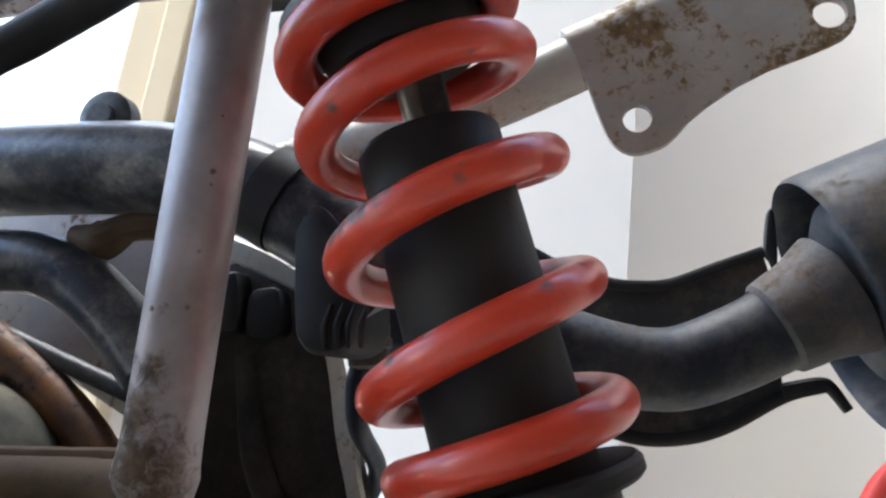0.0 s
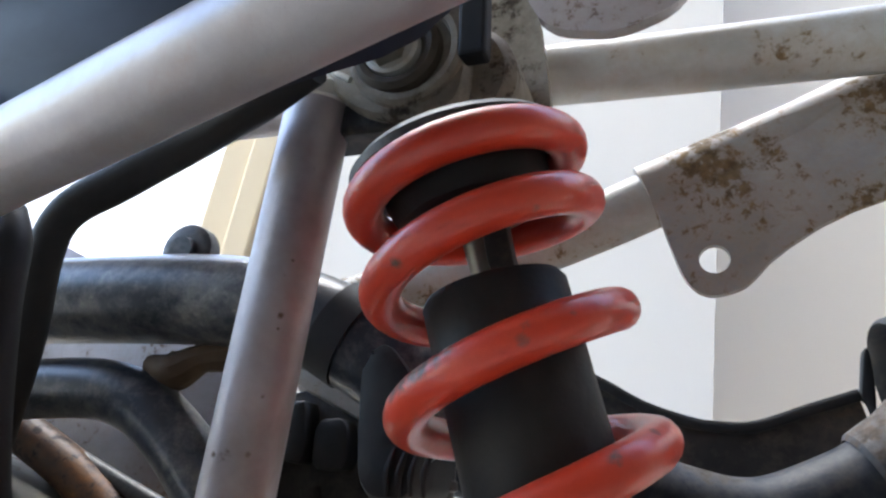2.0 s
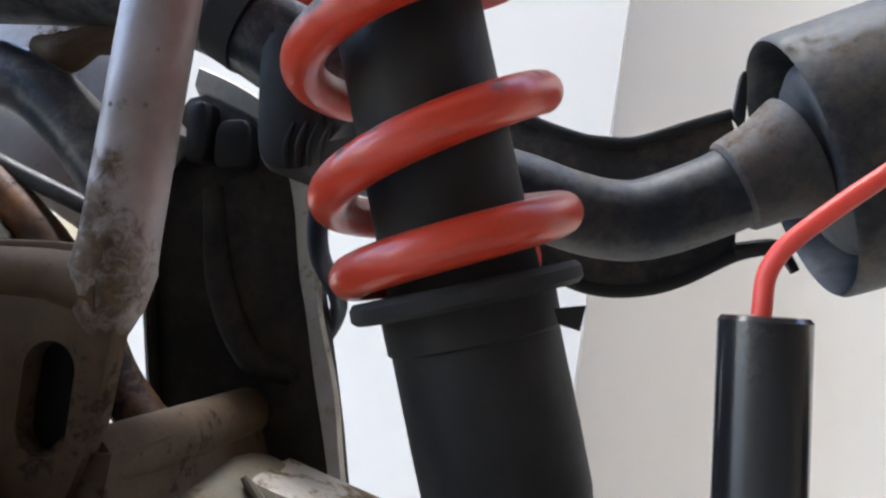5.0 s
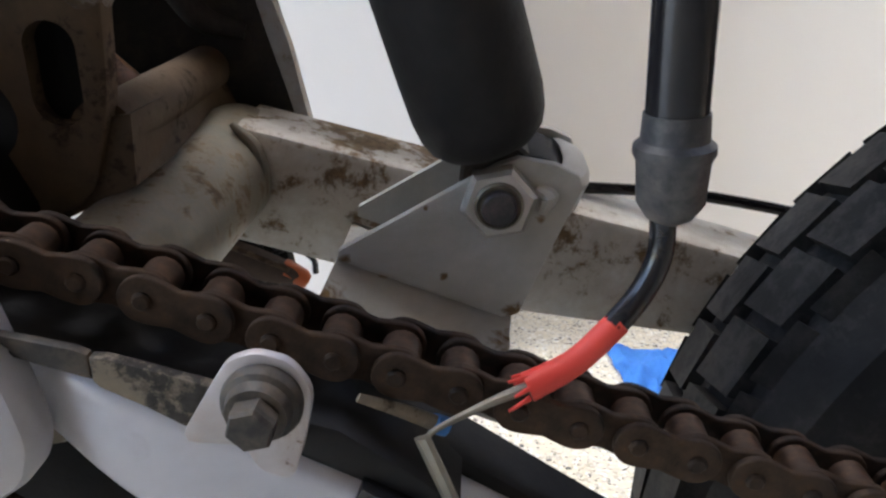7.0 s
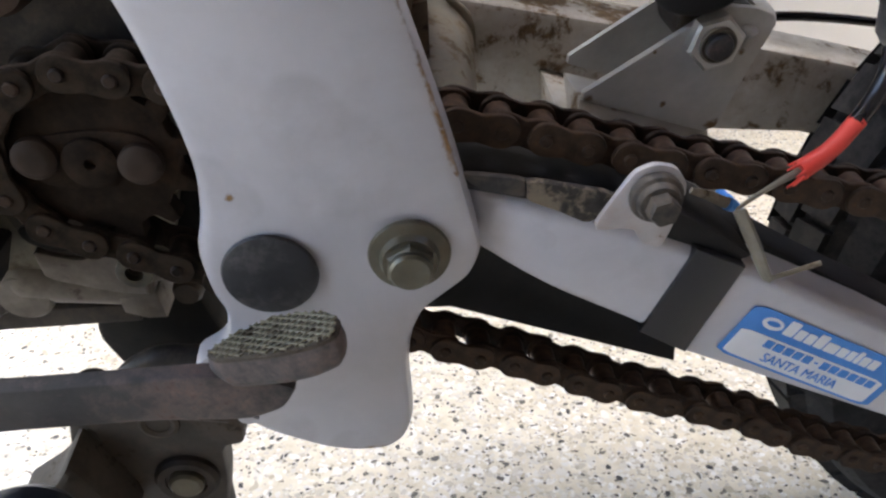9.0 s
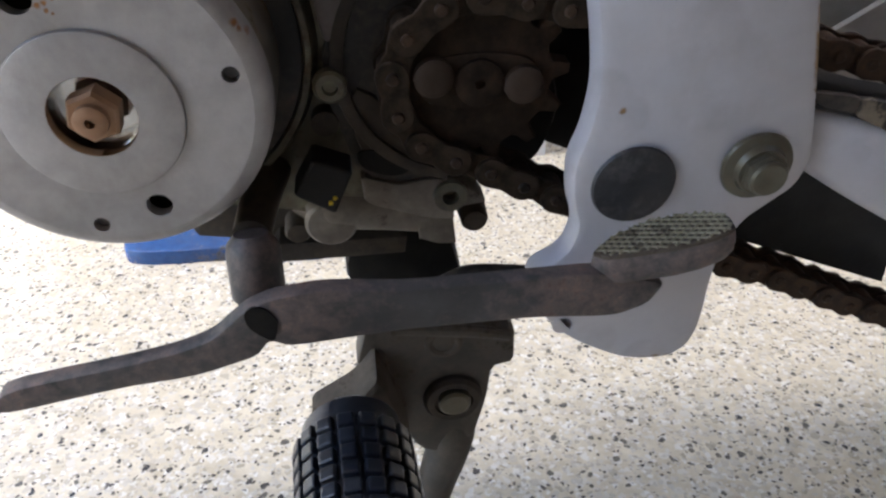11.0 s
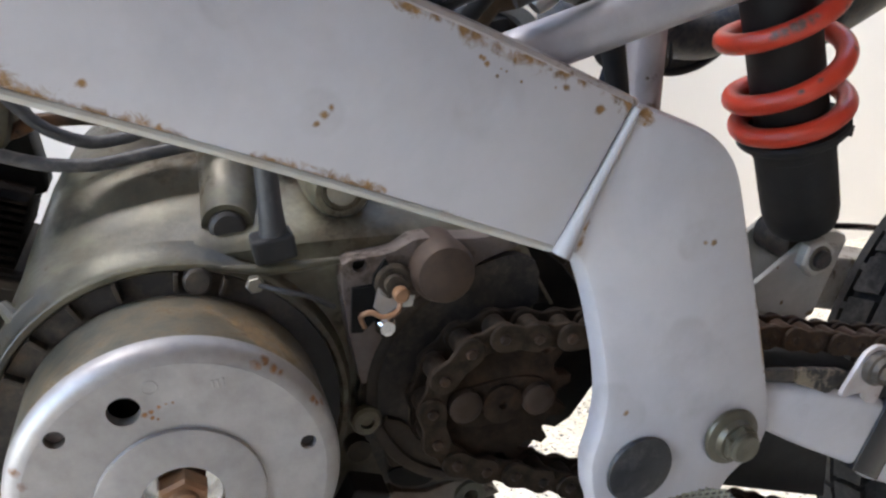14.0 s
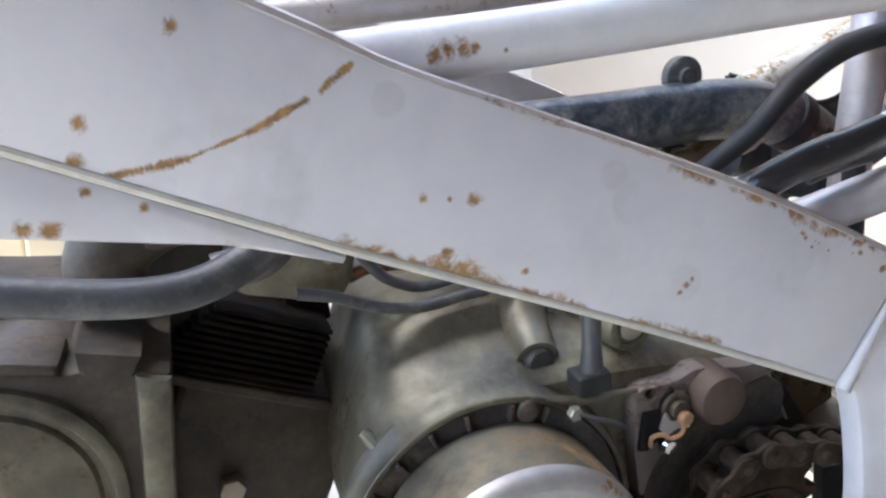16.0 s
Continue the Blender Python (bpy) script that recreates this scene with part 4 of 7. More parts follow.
    part("bush_washer", lathe(B(), (bx - 0.0012, 0.1520, bz + 0.0005), OUT, [(0, 0.0074), (0.0024, 0.0072), (0.0030, 0.0064), (0.0030, 0)], 32), PAINT_RUST, m, "rust-flecked washer", SM)
    part("top_bolt", hexagon(B(), (bx - 0.002, 0.1492, bz + 0.0005), OUT, 0.0058, 0.0040, 0.3), BOLT, m, "dark rusty bolt head", None)
    part("clip_wire", sweep(B(), [(-0.0795, 0.1505, 0.1185), (-0.0785, 0.1500, 0.1130), (-0.0735, 0.1500, 0.1095)], 0.0009, 8), ZINC, m, "thin bright wire", SM)
    part("mount_block", box(B(), -0.0885, -0.0640, 0.158, 0.172, 0.0995, 0.1085, 0.0015), GREASE, m, "dark block under the mount")
    part("mount_strap", box(B(), -0.0462, -0.0392, 0.150, 0.156, 0.112, 0.19, 0.001), BLACK, m, "black strap behind the mount")
    part("bracket_cheek", sheet(B(), rounded([(-0.05, 0.094), (-0.036, 0.094), (-0.030, 0.112), (-0.036, 0.16), (-0.052, 0.16)], 0.2, 2), 0.189, 0.193), MUD, m, "", SM)


def swingarm():
    top = ((-0.125, -0.076), (-0.0916, -0.0884), (-0.0635, -0.0983), (-0.0314, -0.1148), (-0.0152, -0.1243), (0.0217, -0.1478), (0.0688, -0.1815), (0.25, -0.31))
    low = ((-0.125, -0.100), (-0.0918, -0.1113), (-0.0457, -0.1434), (-0.0338, -0.1564), (0.0456, -0.2044), (0.25, -0.345))
    bm, rings, r = B(), [], 0.0045
    for x in [-0.125 + 0.004 * k for k in range(20)] + [-0.045, -0.0397, -0.0338, -0.025, -0.0152, 0.0, 0.0338, 0.0456, 0.10, 0.25]:
        z1, z0 = (float(np.interp(x, [p[0] for p in line], [p[1] for p in line])) for line in (top, low))
        y0 = 0.082 + 10.0 * max(0.0, -0.066 - x) ** 2
        ring = []
        for cy, cz, a0 in ((y0 + r, z1 - r, 90), (y0 + r, z0 + r, 180), (0.116 - r, z0 + r, 270), (0.116 - r, z1 - r, 0)):
            ring += [bm.verts.new((x, cy + r * math.cos(radians(a0 + 22.5 * k)), cz + r * math.sin(radians(a0 + 22.5 * k)))) for k in range(5)]
        rings.append(ring)
    for a, b in zip(rings, rings[1:]):
        for i in range(20):
            bm.faces.new((a[i], a[(i + 1) % 20], b[(i + 1) % 20], b[i]))
    bm.faces.new(rings[0]), bm.faces.new(rings[-1])
    arm = part("swingarm", bm, PAINT, bike, "silver box-section swingarm", SM)
    arm_r = [(-0.1000, -0.0950), (-0.0900, -0.0768), (-0.0292, -0.0951), (0.0503, -0.1192), (0.0861, -0.1309), (0.25, -0.19), (0.25, -0.235), (0.0673, -0.1626), (0.0072, -0.1519), (-0.1000, -0.1190)]
    part("far_arm", sheet(B(), arm_r, 0.216, 0.246, edge=0.0035), ARM_RUST, arm, "rust-stained far swingarm", SM)
    part("pivot_tube", lathe(B(), (-0.108, 0.10, -0.1025), (0.010, 0.135, 0.0085), [(0, 0), (0, 0.0170), (0.002, 0.0185), (0.112, 0.0187), (0.124, 0.0195), (0.134, 0.0200), (0.142, 0.0188), (0.147, 0.0150), (0.149, 0.008), (0.1495, 0)], 36), CREAM_SHADED, arm, "pale dirty pivot tube in shade-darkened cream", SM)
    part("corner_weld", sweep(B(), [(-0.0905, 0.2130, -0.0755), (-0.0835, 0.2128, -0.0850), (-0.0830, 0.2125, -0.0980), (-0.0885, 0.212, -0.1080)], [0.0012, 0.0026, 0.0026, 0.0014], 10), CREAM_SHADED, arm, "rough weld bead", SM)
    wrap = [(-0.0305, -0.1145), (-0.0151, -0.1236), (-0.0308, -0.1560), (-0.0460, -0.1445)]
    part("tape_band", sheet(B(), wrap, 0.0808, 0.1115, edge=0.0006), GLOSS, arm, "black tape band wrapped round the arm", SM)
    slider = part("chain_slider", sheet(B(), [(-0.115, -0.0775), (-0.0986, -0.0822), (-0.0628, -0.0945), (-0.0512, -0.0980), (-0.0344, -0.1036), (-0.0200, -0.1150), (-0.0120, -0.1225), (-0.0180, -0.1250), (-0.05, -0.1065), (-0.079, -0.0925), (-0.094, -0.0872), (-0.115, -0.0815)], 0.0845, 0.1145, edge=0.0015), BLACK, arm, "torn black chain slider", SM)
    part("slider_tail", sheet(B(), rounded([(-0.05, -0.1000), (-0.02, -0.1155), (0.0247, -0.1485), (0.0450, -0.1618), (0.0560, -0.1698), (0.0565, -0.1728), (0.045, -0.1680), (0.0247, -0.1545), (-0.02, -0.125), (-0.05, -0.110)], 0.18, 2), 0.0985, 0.1135, edge=0.003), BLACK, slider, "rounded end of the slider on the arm", SM)
    part("lower_slider", sheet(B(), [(-0.145, -0.079), (-0.085, -0.0865), (-0.045, -0.104), (-0.022, -0.130), (-0.0203, -0.1975), (-0.06, -0.1775), (-0.1039, -0.1552), (-0.145, -0.150)], 0.117, 0.122), BLACK, arm, "black underside of the chain slider", SM)
    part("worn_strip", sheet(B(), rounded([(-0.0785, -0.0848), (-0.0541, -0.0930), (-0.0551, -0.0990), (-0.0626, -0.1015), (-0.0700, -0.0965), (-0.0789, -0.0915)], 0.12, 1), 0.0826, 0.0850, edge=0.0004), TAN, arm, "tan strip where the slider is worn through", SM)
    part("grey_strip", sheet(B(), rounded([(-0.0975, -0.0800), (-0.0790, -0.0846), (-0.0793, -0.0905), (-0.0909, -0.0865)], 0.12, 1), 0.0830, 0.0850, edge=0.0004), GREASE, arm, "scuffed grey piece of the slider", SM)
    tab = rounded([(-0.0627, -0.1005), (-0.0546, -0.0885), (-0.0508, -0.0832), (-0.0455, -0.0815), (-0.0395, -0.0835), (-0.0361, -0.0900), (-0.0395, -0.1021), (-0.0425, -0.1094), (-0.0483, -0.1070), (-0.0505, -0.1012)], 0.18, 2)
    part("guard_tab", sheet(B(), tab, 0.0772, 0.0790, edge=0.0004), PAINT_OLD, arm, "pale painted tab with a rusty edge", SM)
    b = part("guard_bolt", lathe(B(), (-0.0452, 0.0772, -0.0910), OUT, [(0, 0.0072), (0.0016, 0.0074), (0.0028, 0.0070), (0.0034, 0.0060), (0.0055, 0.0054), (0.0058, 0.003), (0.0058, 0)], 32), GREASE, arm, "dark flanged bolt", SM)
    part("bolt_head", hexagon(B(), (-0.0452, 0.0715, -0.0910), OUT, 0.0044, 0.0042, 0.2), GREASE, b)
    # Black plate added to darken the open gap under the pivot tube.
    fb = part("far_gap_plate", sheet(B(), rounded([(-0.165, -0.125), (-0.120, -0.120), (-0.100, -0.131), (-0.093, -0.150), (-0.096, -0.190), (-0.165, -0.190)], 0.15, 1), 0.268, 0.276, edge=0.001), DARK, arm, "black plate added to fill the gap behind the pivot", SM)
    part("arm_bush", lathe(B(), (-0.1222, 0.262, -0.1640), OUT, [(0, 0), (0, 0.0132), (0.011, 0.0130), (0.012, 0.0122), (0.012, 0.0106), (0.005, 0.0100), (0.005, 0.0045), (0.008, 0.0042), (0.008, 0)], 32), BOLT, fb, "tarnished steel bush", SM)
    part("pedal_shaft", sweep(B(), [(-0.1240, 0.255, -0.131), (-0.1265, 0.255, -0.143), (-0.1340, 0.256, -0.160), (-0.142, 0.257, -0.176)], [0.0052, 0.0060, 0.0060, 0.0060], 16), BROWN, fb, "muddy brown pedal shaft", SM)
    part("pedal_blade", sheet(B(), rounded([(-0.1200, -0.1310), (-0.1060, -0.1365), (-0.0880, -0.1455), (-0.0835, -0.1500), (-0.0890, -0.1545), (-0.1060, -0.1505), (-0.1160, -0.1440)], 0.2, 2), 0.2475, 0.2535, edge=0.0015), RUST_DARK, fb, "brown rusty blade of a pedal", SM)
    part("blade_lip", sweep(B(), [(-0.1190, 0.2470, -0.1318), (-0.1050, 0.2465, -0.1375), (-0.0880, 0.2465, -0.1458)], 0.0012, 8), BROWN, fb, "", SM)
    part("orange_cap", lathe(B(), (-0.0925, 0.252, -0.1470), (0.82, 0.0, -0.57), [(0, 0), (0, 0.0040), (0.002, 0.0046), (0.010, 0.0044), (0.0125, 0.0030), (0.013, 0)], 20), ORANGE_PLASTIC, fb, "bright orange plastic cap", SM)
    part("cable_loop", sweep(B(), [(-0.095, 0.252, -0.1400), (-0.086, 0.252, -0.1385), (-0.0790, 0.252, -0.1435), (-0.0785, 0.252, -0.1500)], 0.0013, 8), GLOSS, fb, "thin black cable loop", SM)
    # pivot bolt and the rubber plug in the frame plate
    p = part("pivot_bolt", lathe(B(), (-0.1127, 0.0785, -0.1003), OUT, [(0, 0), (0, 0.0110), (0.0014, 0.0116), (0.0024, 0.0112), (0.0029, 0.0098), (0.0034, 0.0084), (0.0056, 0.0076), (0.0056, 0)], 36), OLIVE, bike, "plated flanged pivot bolt", SM)
    part("bolt_head", hexagon(B(), (-0.1127, 0.0735, -0.1003), OUT, 0.0072, 0.0034, 0.4), OLIVE, p)
    part("bolt_end", lathe(B(), (-0.1127, 0.0705, -0.1003), OUT, [(0, 0.0060), (0.0016, 0.0060), (0.0024, 0.0052), (0.0024, 0.003), (0.0020, 0.002), (0.0020, 0)], 24), OLIVE, p, "", SM)
    part("rubber_plug", lathe(B(), (-0.1518, 0.0785, -0.1012), OUT, [(0, 0), (0, 0.0128), (0.001, 0.0135), (0.002, 0.013), (0.0026, 0.011), (0.0028, 0)], 36), RUBBER, bike, "black rubber plug in the frame plate", SM)
    # clevis for the shock's foot
    clv = [(-0.0476, -0.1015), (-0.047, -0.0985), (-0.003, -0.0752), (0.003, -0.0735), (0.0125, -0.0755), (0.0185, -0.0785), (0.0197, -0.0818), (0.0025, -0.1192), (-0.002, -0.1205)]
    c = part("shock_clevis", sheet(B(), clv, 0.1575, 0.1605, edge=0.0007), CLEVIS, bike, "dirty cream clevis plate at the shock's foot", SM)
    part("clevis_plate", sheet(B(), [(x + 0.001, z + 0.001) for x, z in clv], 0.189, 0.192), CLEVIS, c, "", SM)
    bm = B()
    v = [bm.verts.new(q) for q in ((-0.0478, 0.1605, -0.1012), (0.0005, 0.1605, -0.121), (-0.002, 0.140, -0.1345), (-0.054, 0.140, -0.112),
                                    (-0.0478, 0.192, -0.1052), (0.0005, 0.192, -0.125), (-0.002, 0.140, -0.1445), (-0.054, 0.140, -0.122))]
    for f in ((0, 1, 2, 3), (2, 1, 5, 6), (0, 3, 7, 4), (3, 2, 6, 7), (4, 5, 1, 0), (7, 6, 5, 4)):
        bm.faces.new([v[i] for i in f])
    part("clevis_foot", bm, CLEVIS, c, "folded foot of the clevis")
    bm = B()
    ring = []
    for yy, off in ((0.1578, 0.0), (0.1625, 0.0022), (0.170, 0.0032), (0.180, 0.0032), (0.1875, 0.0022), (0.1918, 0.0)):
        ring.append([bm.verts.new((x + off + k, yy, z)) for k in (0.0, -0.0022) for x, z in (((0.0145, -0.0772), (0.0188, -0.0795), (0.0196, -0.0822), (0.0160, -0.0900)) if k == 0 else ((0.0160, -0.0900), (0.0196, -0.0822), (0.0188, -0.0795), (0.0145, -0.0772)))])
    for a, b in zip(ring, ring[1:]):
        for i in range(8):
            bm.faces.new((a[i], a[(i + 1) % 8], b[(i + 1) % 8], b[i]))
    bm.faces.new(ring[0]), bm.faces.new(ring[-1])
    part("clevis_bend", bm, CLEVIS, c, "rounded bend joining the clevis plates", SM)
    part("bridge", sheet(B(), [(-0.0535, -0.113), (0.0, -0.134), (0.0, -0.146), (-0.0535, -0.128)], 0.150, 0.217), PAINT_RUST, c, "")
    # Added plug: its black replaces the shade between the two clevis plates.
    part("clevis_shade_plug", lathe(B(), (0.0060, 0.1612, -0.0858), (0, 1, 0), [(0, 0), (0, 0.0105), (0.001, 0.0115), (0.026, 0.0115), (0.027, 0.0105), (0.027, 0)], 28), BLACK, c, "black plug standing in for the shade inside the clevis", SM)
    n = part("clevis_nut", hexagon(B(), (-0.0025, 0.1573, -0.0842), OUT, 0.0102, 0.0058, 0.15), ZINC, c, "plated nut on the shock bolt")
    part("nut_collar", lathe(B(), (-0.0025, 0.1517, -0.0842), OUT, [(-0.001, 0.0066), (0.0010, 0.0064), (0.0014, 0.0058), (0.0006, 0.0052), (0.0, 0.0)], 28), BOLT, n, "", SM)
    part("bolt_end", rod(B(), (-0.0025, 0.1515, -0.0842), (-0.0025, 0.1480, -0.0842), 0.0046, 24, 0.0006), SHIFTER, n, "", SM)
    part("nut_burr", sweep(B(), [(0.0075, 0.1568, -0.0815), (0.0105, 0.1565, -0.0838), (0.0088, 0.1568, -0.0885)], [0.001, 0.0028, 0.0012], 8), CREAM, c, "", SM)


CHAIN_UP = [(0.30, -0.2100), (0.0649, -0.1292), (0.0411, -0.1207), (-0.0089, -0.1024), (-0.0433, -0.0906), (-0.0771, -0.0770), (-0.0991, -0.0700), (-0.1855, -0.0448)]
CHAIN_LOW = [(-0.1985, -0.0968), (-0.163, -0.1195), (-0.1108, -0.1520), (-0.085, -0.1650), (-0.048, -0.1870), (-0.0002, -0.2119), (0.0247, -0.2290), (0.08, -0.258), (0.2, -0.318)]


def chain_path():
    c, r = Vector((-0.1953, -0.0692)), 0.0265
    pts = [Vector(p) for p in CHAIN_UP]
    pts += [c + Vector((math.cos(a), math.sin(a))) * r for a in (radians(d) for d in range(85, 262, 8))]
    pts += [Vector((q[0], q[1])) for q in smooth_path([(x, z, 0) for x, z in CHAIN_LOW], 6)]
    lens = [0.0]
    for a, b in zip(pts, pts[1:]):
        lens.append(lens[-1] + (b - a).length)
    out, s = [], 0.0
    while s < lens[-1]:
        out.append(Vector((float(np.interp(s, lens, [p.x for p in pts])), float(np.interp(s, lens, [p.y for p in pts])))))
        s += 0.0127
    return out


def chain():
    joints = chain_path()
    y = 0.1005
    pins = B()
    for p in joints:
        rod(pins, (p.x, y - 0.0088, p.y), (p.x, y + 0.0088, p.y), 0.0020, 10, 0.0005)
    ch = part("drive_chain", pins, CHAIN, bike, "rusty roller chain", SM)
    first = part("roller", rod(B(), (0, -0.0041, 0), (0, 0.0041, 0), 0.0042, 14, 0.0003), ROLLER, ch, "paler rusty roller", SM, pose(joints[0].x, y, joints[0].y))
    k = max(range(1, len(joints)), key=lambda i: -joints[i].x)
    shaded_roller = part("roller", rod(B(), (0, -0.0041, 0), (0, 0.0041, 0), 0.0042, 14, 0.0003), CHAIN_SHADED, ch, "rusty roller darkened for the shade near the sprocket", SM, pose(joints[k].x, y, joints[k].y))
    for p in joints[1:k] + joints[k + 1:]:
        share("roller", first.data if p.x > -0.15 else shaded_roller.data, ch, pose(p.x, y, p.y))

    def link(offset, thick, mat):
        bm, h = B(), 0.00635
        side = []
        for k in range(36):
            a = 2 * math.pi * k / 36
            x = h * math.cos(a) * 1.80
            lobe = 0.0051 if abs(x) > h * 0.8 else 0.0051 - 0.0010 * (1 - abs(x) / (h * 0.8))
            cx = h if x > 0 else -h
            dx = abs(x) - h
            z = math.sqrt(max(0.0, 0.0051 ** 2 - max(0.0, dx) ** 2)) if dx > 0 else lobe
            side.append(Vector((x, z * (1 if math.sin(a) >= 0 else -1))))
        for s in (-1, 1):
            y0 = s * offset
            sheet(bm, side, min(y0, y0 + s * thick), max(y0, y0 + s * thick), edge=0.0004)
        bmesh.ops.recalc_face_normals(bm, faces=bm.faces)
        me = bpy.data.meshes.new("link")
        bm.to_mesh(me)
        bm.free()
        me.materials.append(mat)
        return me
    inner, outer = link(0.0043, 0.0016, CHAIN), link(0.0062, 0.0016, CHAIN)
    # The same two links in the shaded tone, used near the sprocket.
    oily = link(0.0043, 0.0016, CHAIN_SHADED), link(0.0062, 0.0016, CHAIN_SHADED)
    for i, (a, b) in enumerate(zip(joints, joints[1:])):
        m, d = (a + b) / 2, b - a
        share("link", oily[1 - i % 2] if m.x < -0.15 else inner if i % 2 else outer, ch, pose(m.x, y, m.y, 0, -math.degrees(math.atan2(d.y, d.x)), 0))
    # front sprocket
    teeth, c = 13, Vector((-0.1953, -0.0692))
    prof = []
    for k in range(teeth):
        for off, r in ((-0.5, 0.0226), (-0.28, 0.0232), (-0.12, 0.0282), (0.12, 0.0282), (0.28, 0.0232)):
            a = 2 * math.pi * (k + off) / teeth
            prof.append(Vector((c.x + r * math.cos(a), c.y + r * math.sin(a))))
    sp = part("front_sprocket", sheet(B(), prof, y - 0.003, y + 0.003, edge=0.0008), SPROCKET, bike, "oily rusty front sprocket with worn teeth", SM)
    part("boss", lathe(B(), (c.x, 0.1, c.y), OUT, [(0, 0), (0, 0.0205), (0.0008, 0.0203), (0.0012, 0.0185), (0.0008, 0.017), (0.0004, 0.0125), (0.0016, 0.012), (0.0016, 0)], 36), SPROCKET, sp, "", SM)
    part("retainer", sheet(B(), rounded([(c.x - 0.0185, c.y + 0.0075), (c.x - 0.008, c.y + 0.0095), (c.x + 0.008, c.y + 0.0085), (c.x + 0.0185, c.y + 0.004), (c.x + 0.0185, c.y - 0.006), (c.x + 0.006, c.y - 0.009), (c.x - 0.008, c.y - 0.008), (c.x - 0.0185, c.y - 0.004)], 0.25, 2), 0.0962, 0.0985, edge=0.0004), SPROCKET, sp, "", SM)
    for x, z in ((-0.2090, -0.0655), (-0.1820, -0.0712)):
        part("sprocket_bolt", lathe(B(), (x, 0.0965, z), OUT, [(0, 0.006), (0.0028, 0.006), (0.0038, 0.0048), (0.0041, 0.003), (0.0041, 0)], 20), BOLT_RUST, sp, "", SM)
    sh = part("output_shaft", lathe(B(), (c.x, 0.0975, c.y), OUT, [(0, 0), (0, 0.0075), (0.003, 0.0075), (0.0034, 0.0066), (0.0034, 0.0016), (0.001, 0.0014), (0.001, 0)], 24), SPROCKET, sp, "", SM)


def engine():
    low = [(-0.172, -0.06), (-0.185, -0.095), (-0.2, -0.133), (-0.245, -0.128), (-0.27, -0.118), (-0.32, -0.108), (-0.35, -0.08)]
    tops = ((0.121, [(-0.350, -0.032), (-0.337, -0.012), (-0.322, -0.004), (-0.29, -0.001), (-0.25, -0.004), (-0.21, -0.010), (-0.178, -0.018), (-0.167, -0.037)]),
            (0.124, [(-0.353, -0.030), (-0.340, -0.008), (-0.325, 0.000), (-0.29, 0.003), (-0.25, 0.000), (-0.21, -0.007), (-0.175, -0.016), (-0.165, -0.035)]),
            (0.138, [(-0.352, -0.030), (-0.339, -0.005), (-0.324, 0.004), (-0.29, 0.0075), (-0.25, 0.005), (-0.21, -0.003), (-0.175, -0.013), (-0.165, -0.035)]),
            (0.150, [(-0.350, -0.030), (-0.337, -0.002), (-0.323, 0.009), (-0.29, 0.0135), (-0.25, 0.011), (-0.21, 0.002), (-0.175, -0.010), (-0.165, -0.034)]),
            (0.156, [(-0.349, -0.030), (-0.336, 0.000), (-0.323, 0.014), (-0.29, 0.020), (-0.25, 0.017), (-0.21, 0.006), (-0.175, -0.008), (-0.165, -0.033)]),
            (0.180, [(-0.347, -0.030), (-0.333, 0.003), (-0.322, 0.020), (-0.29, 0.027), (-0.25, 0.024), (-0.21, 0.011), (-0.175, -0.004), (-0.165, -0.031)]),
            (0.235, [(-0.345, -0.030), (-0.330, 0.002), (-0.320, 0.022), (-0.29, 0.030), (-0.25, 0.026), (-0.21, 0.014), (-0.175, -0.002), (-0.165, -0.030)]))
    bm = B()
    rings = [[bm.verts.new((q.x, y, q.y)) for q in rounded(t + low, 0.25, 2)] for y, t in tops]
    for a, b in zip(rings, rings[1:]):
        for i in range(len(a)):
            bm.faces.new((a[i], a[(i + 1) % len(a)], b[(i + 1) % len(a)], b[i]))
    for ring in (rings[0], rings[-1]):
        bmesh.ops.triangle_fill(bm, edges=[e for e in bm.edges if e.verts[0] in ring and e.verts[1] in ring], use_beauty=True)
    eng = part("engine", bm, CAST, bike, "oily cast-aluminium engine with its side cover removed", SM)
    fx, fz = -0.3005, -0.0545
    part("flywheel_housing", lathe(B(), (fx, 0.1255, fz), OUT, [(0, 0.0600), (0.0045, 0.0585), (0.0065, 0.0570), (0.0108, 0.0566), (0.0112, 0.0562), (0.0112, 0.0546), (0.0105, 0.0540), (0.002, 0.0538), (0.002, 0.0)], 64), CAST, eng, "cast rim round the flywheel", SM)
    part("stator_plate", lathe(B(), (fx, 0.1225, fz), OUT, [(0, 0.0), (0, 0.0535), (0.0065, 0.0535), (0.0065, 0.0)], 48), GREASE, eng, "dark stator plate", SM)
    for d in (62, 78, 97, 112, 128, 143):
        a = radians(d)
        m = Matrix.Translation((fx + 0.0507 * math.cos(a), 0.1155, fz + 0.0507 * math.sin(a))) @ pose(0, 0, 0, 0, -d, 0)
        part("stator_rib", box(B(), -0.003, 0.003, -0.0028, 0.003, -0.0007, 0.0007, 0.0003), CAST_DARK, eng, "", None, m)
    part("stator_screw", lathe(B(), (-0.2838, 0.1165, -0.0062), OUT, [(0, 0), (0, 0.0044), (0.003, 0.0044), (0.0036, 0.0036), (0.0036, 0)], 20), GREASE, eng, "", SM)
    # flywheel with its holes
    face_y = 0.0795
    holes = [circle(-0.3089, -0.0239, 0.0044), circle(-0.327, -0.0267, 0.0027, 14), circle(-0.2634, -0.0501, 0.0024, 14), circle(-0.2928, -0.0866, 0.0037), circle(-0.3106, -0.0905, 0.0024, 14), circle(fx - 0.0005, fz - 0.002, 0.0118, 32)]
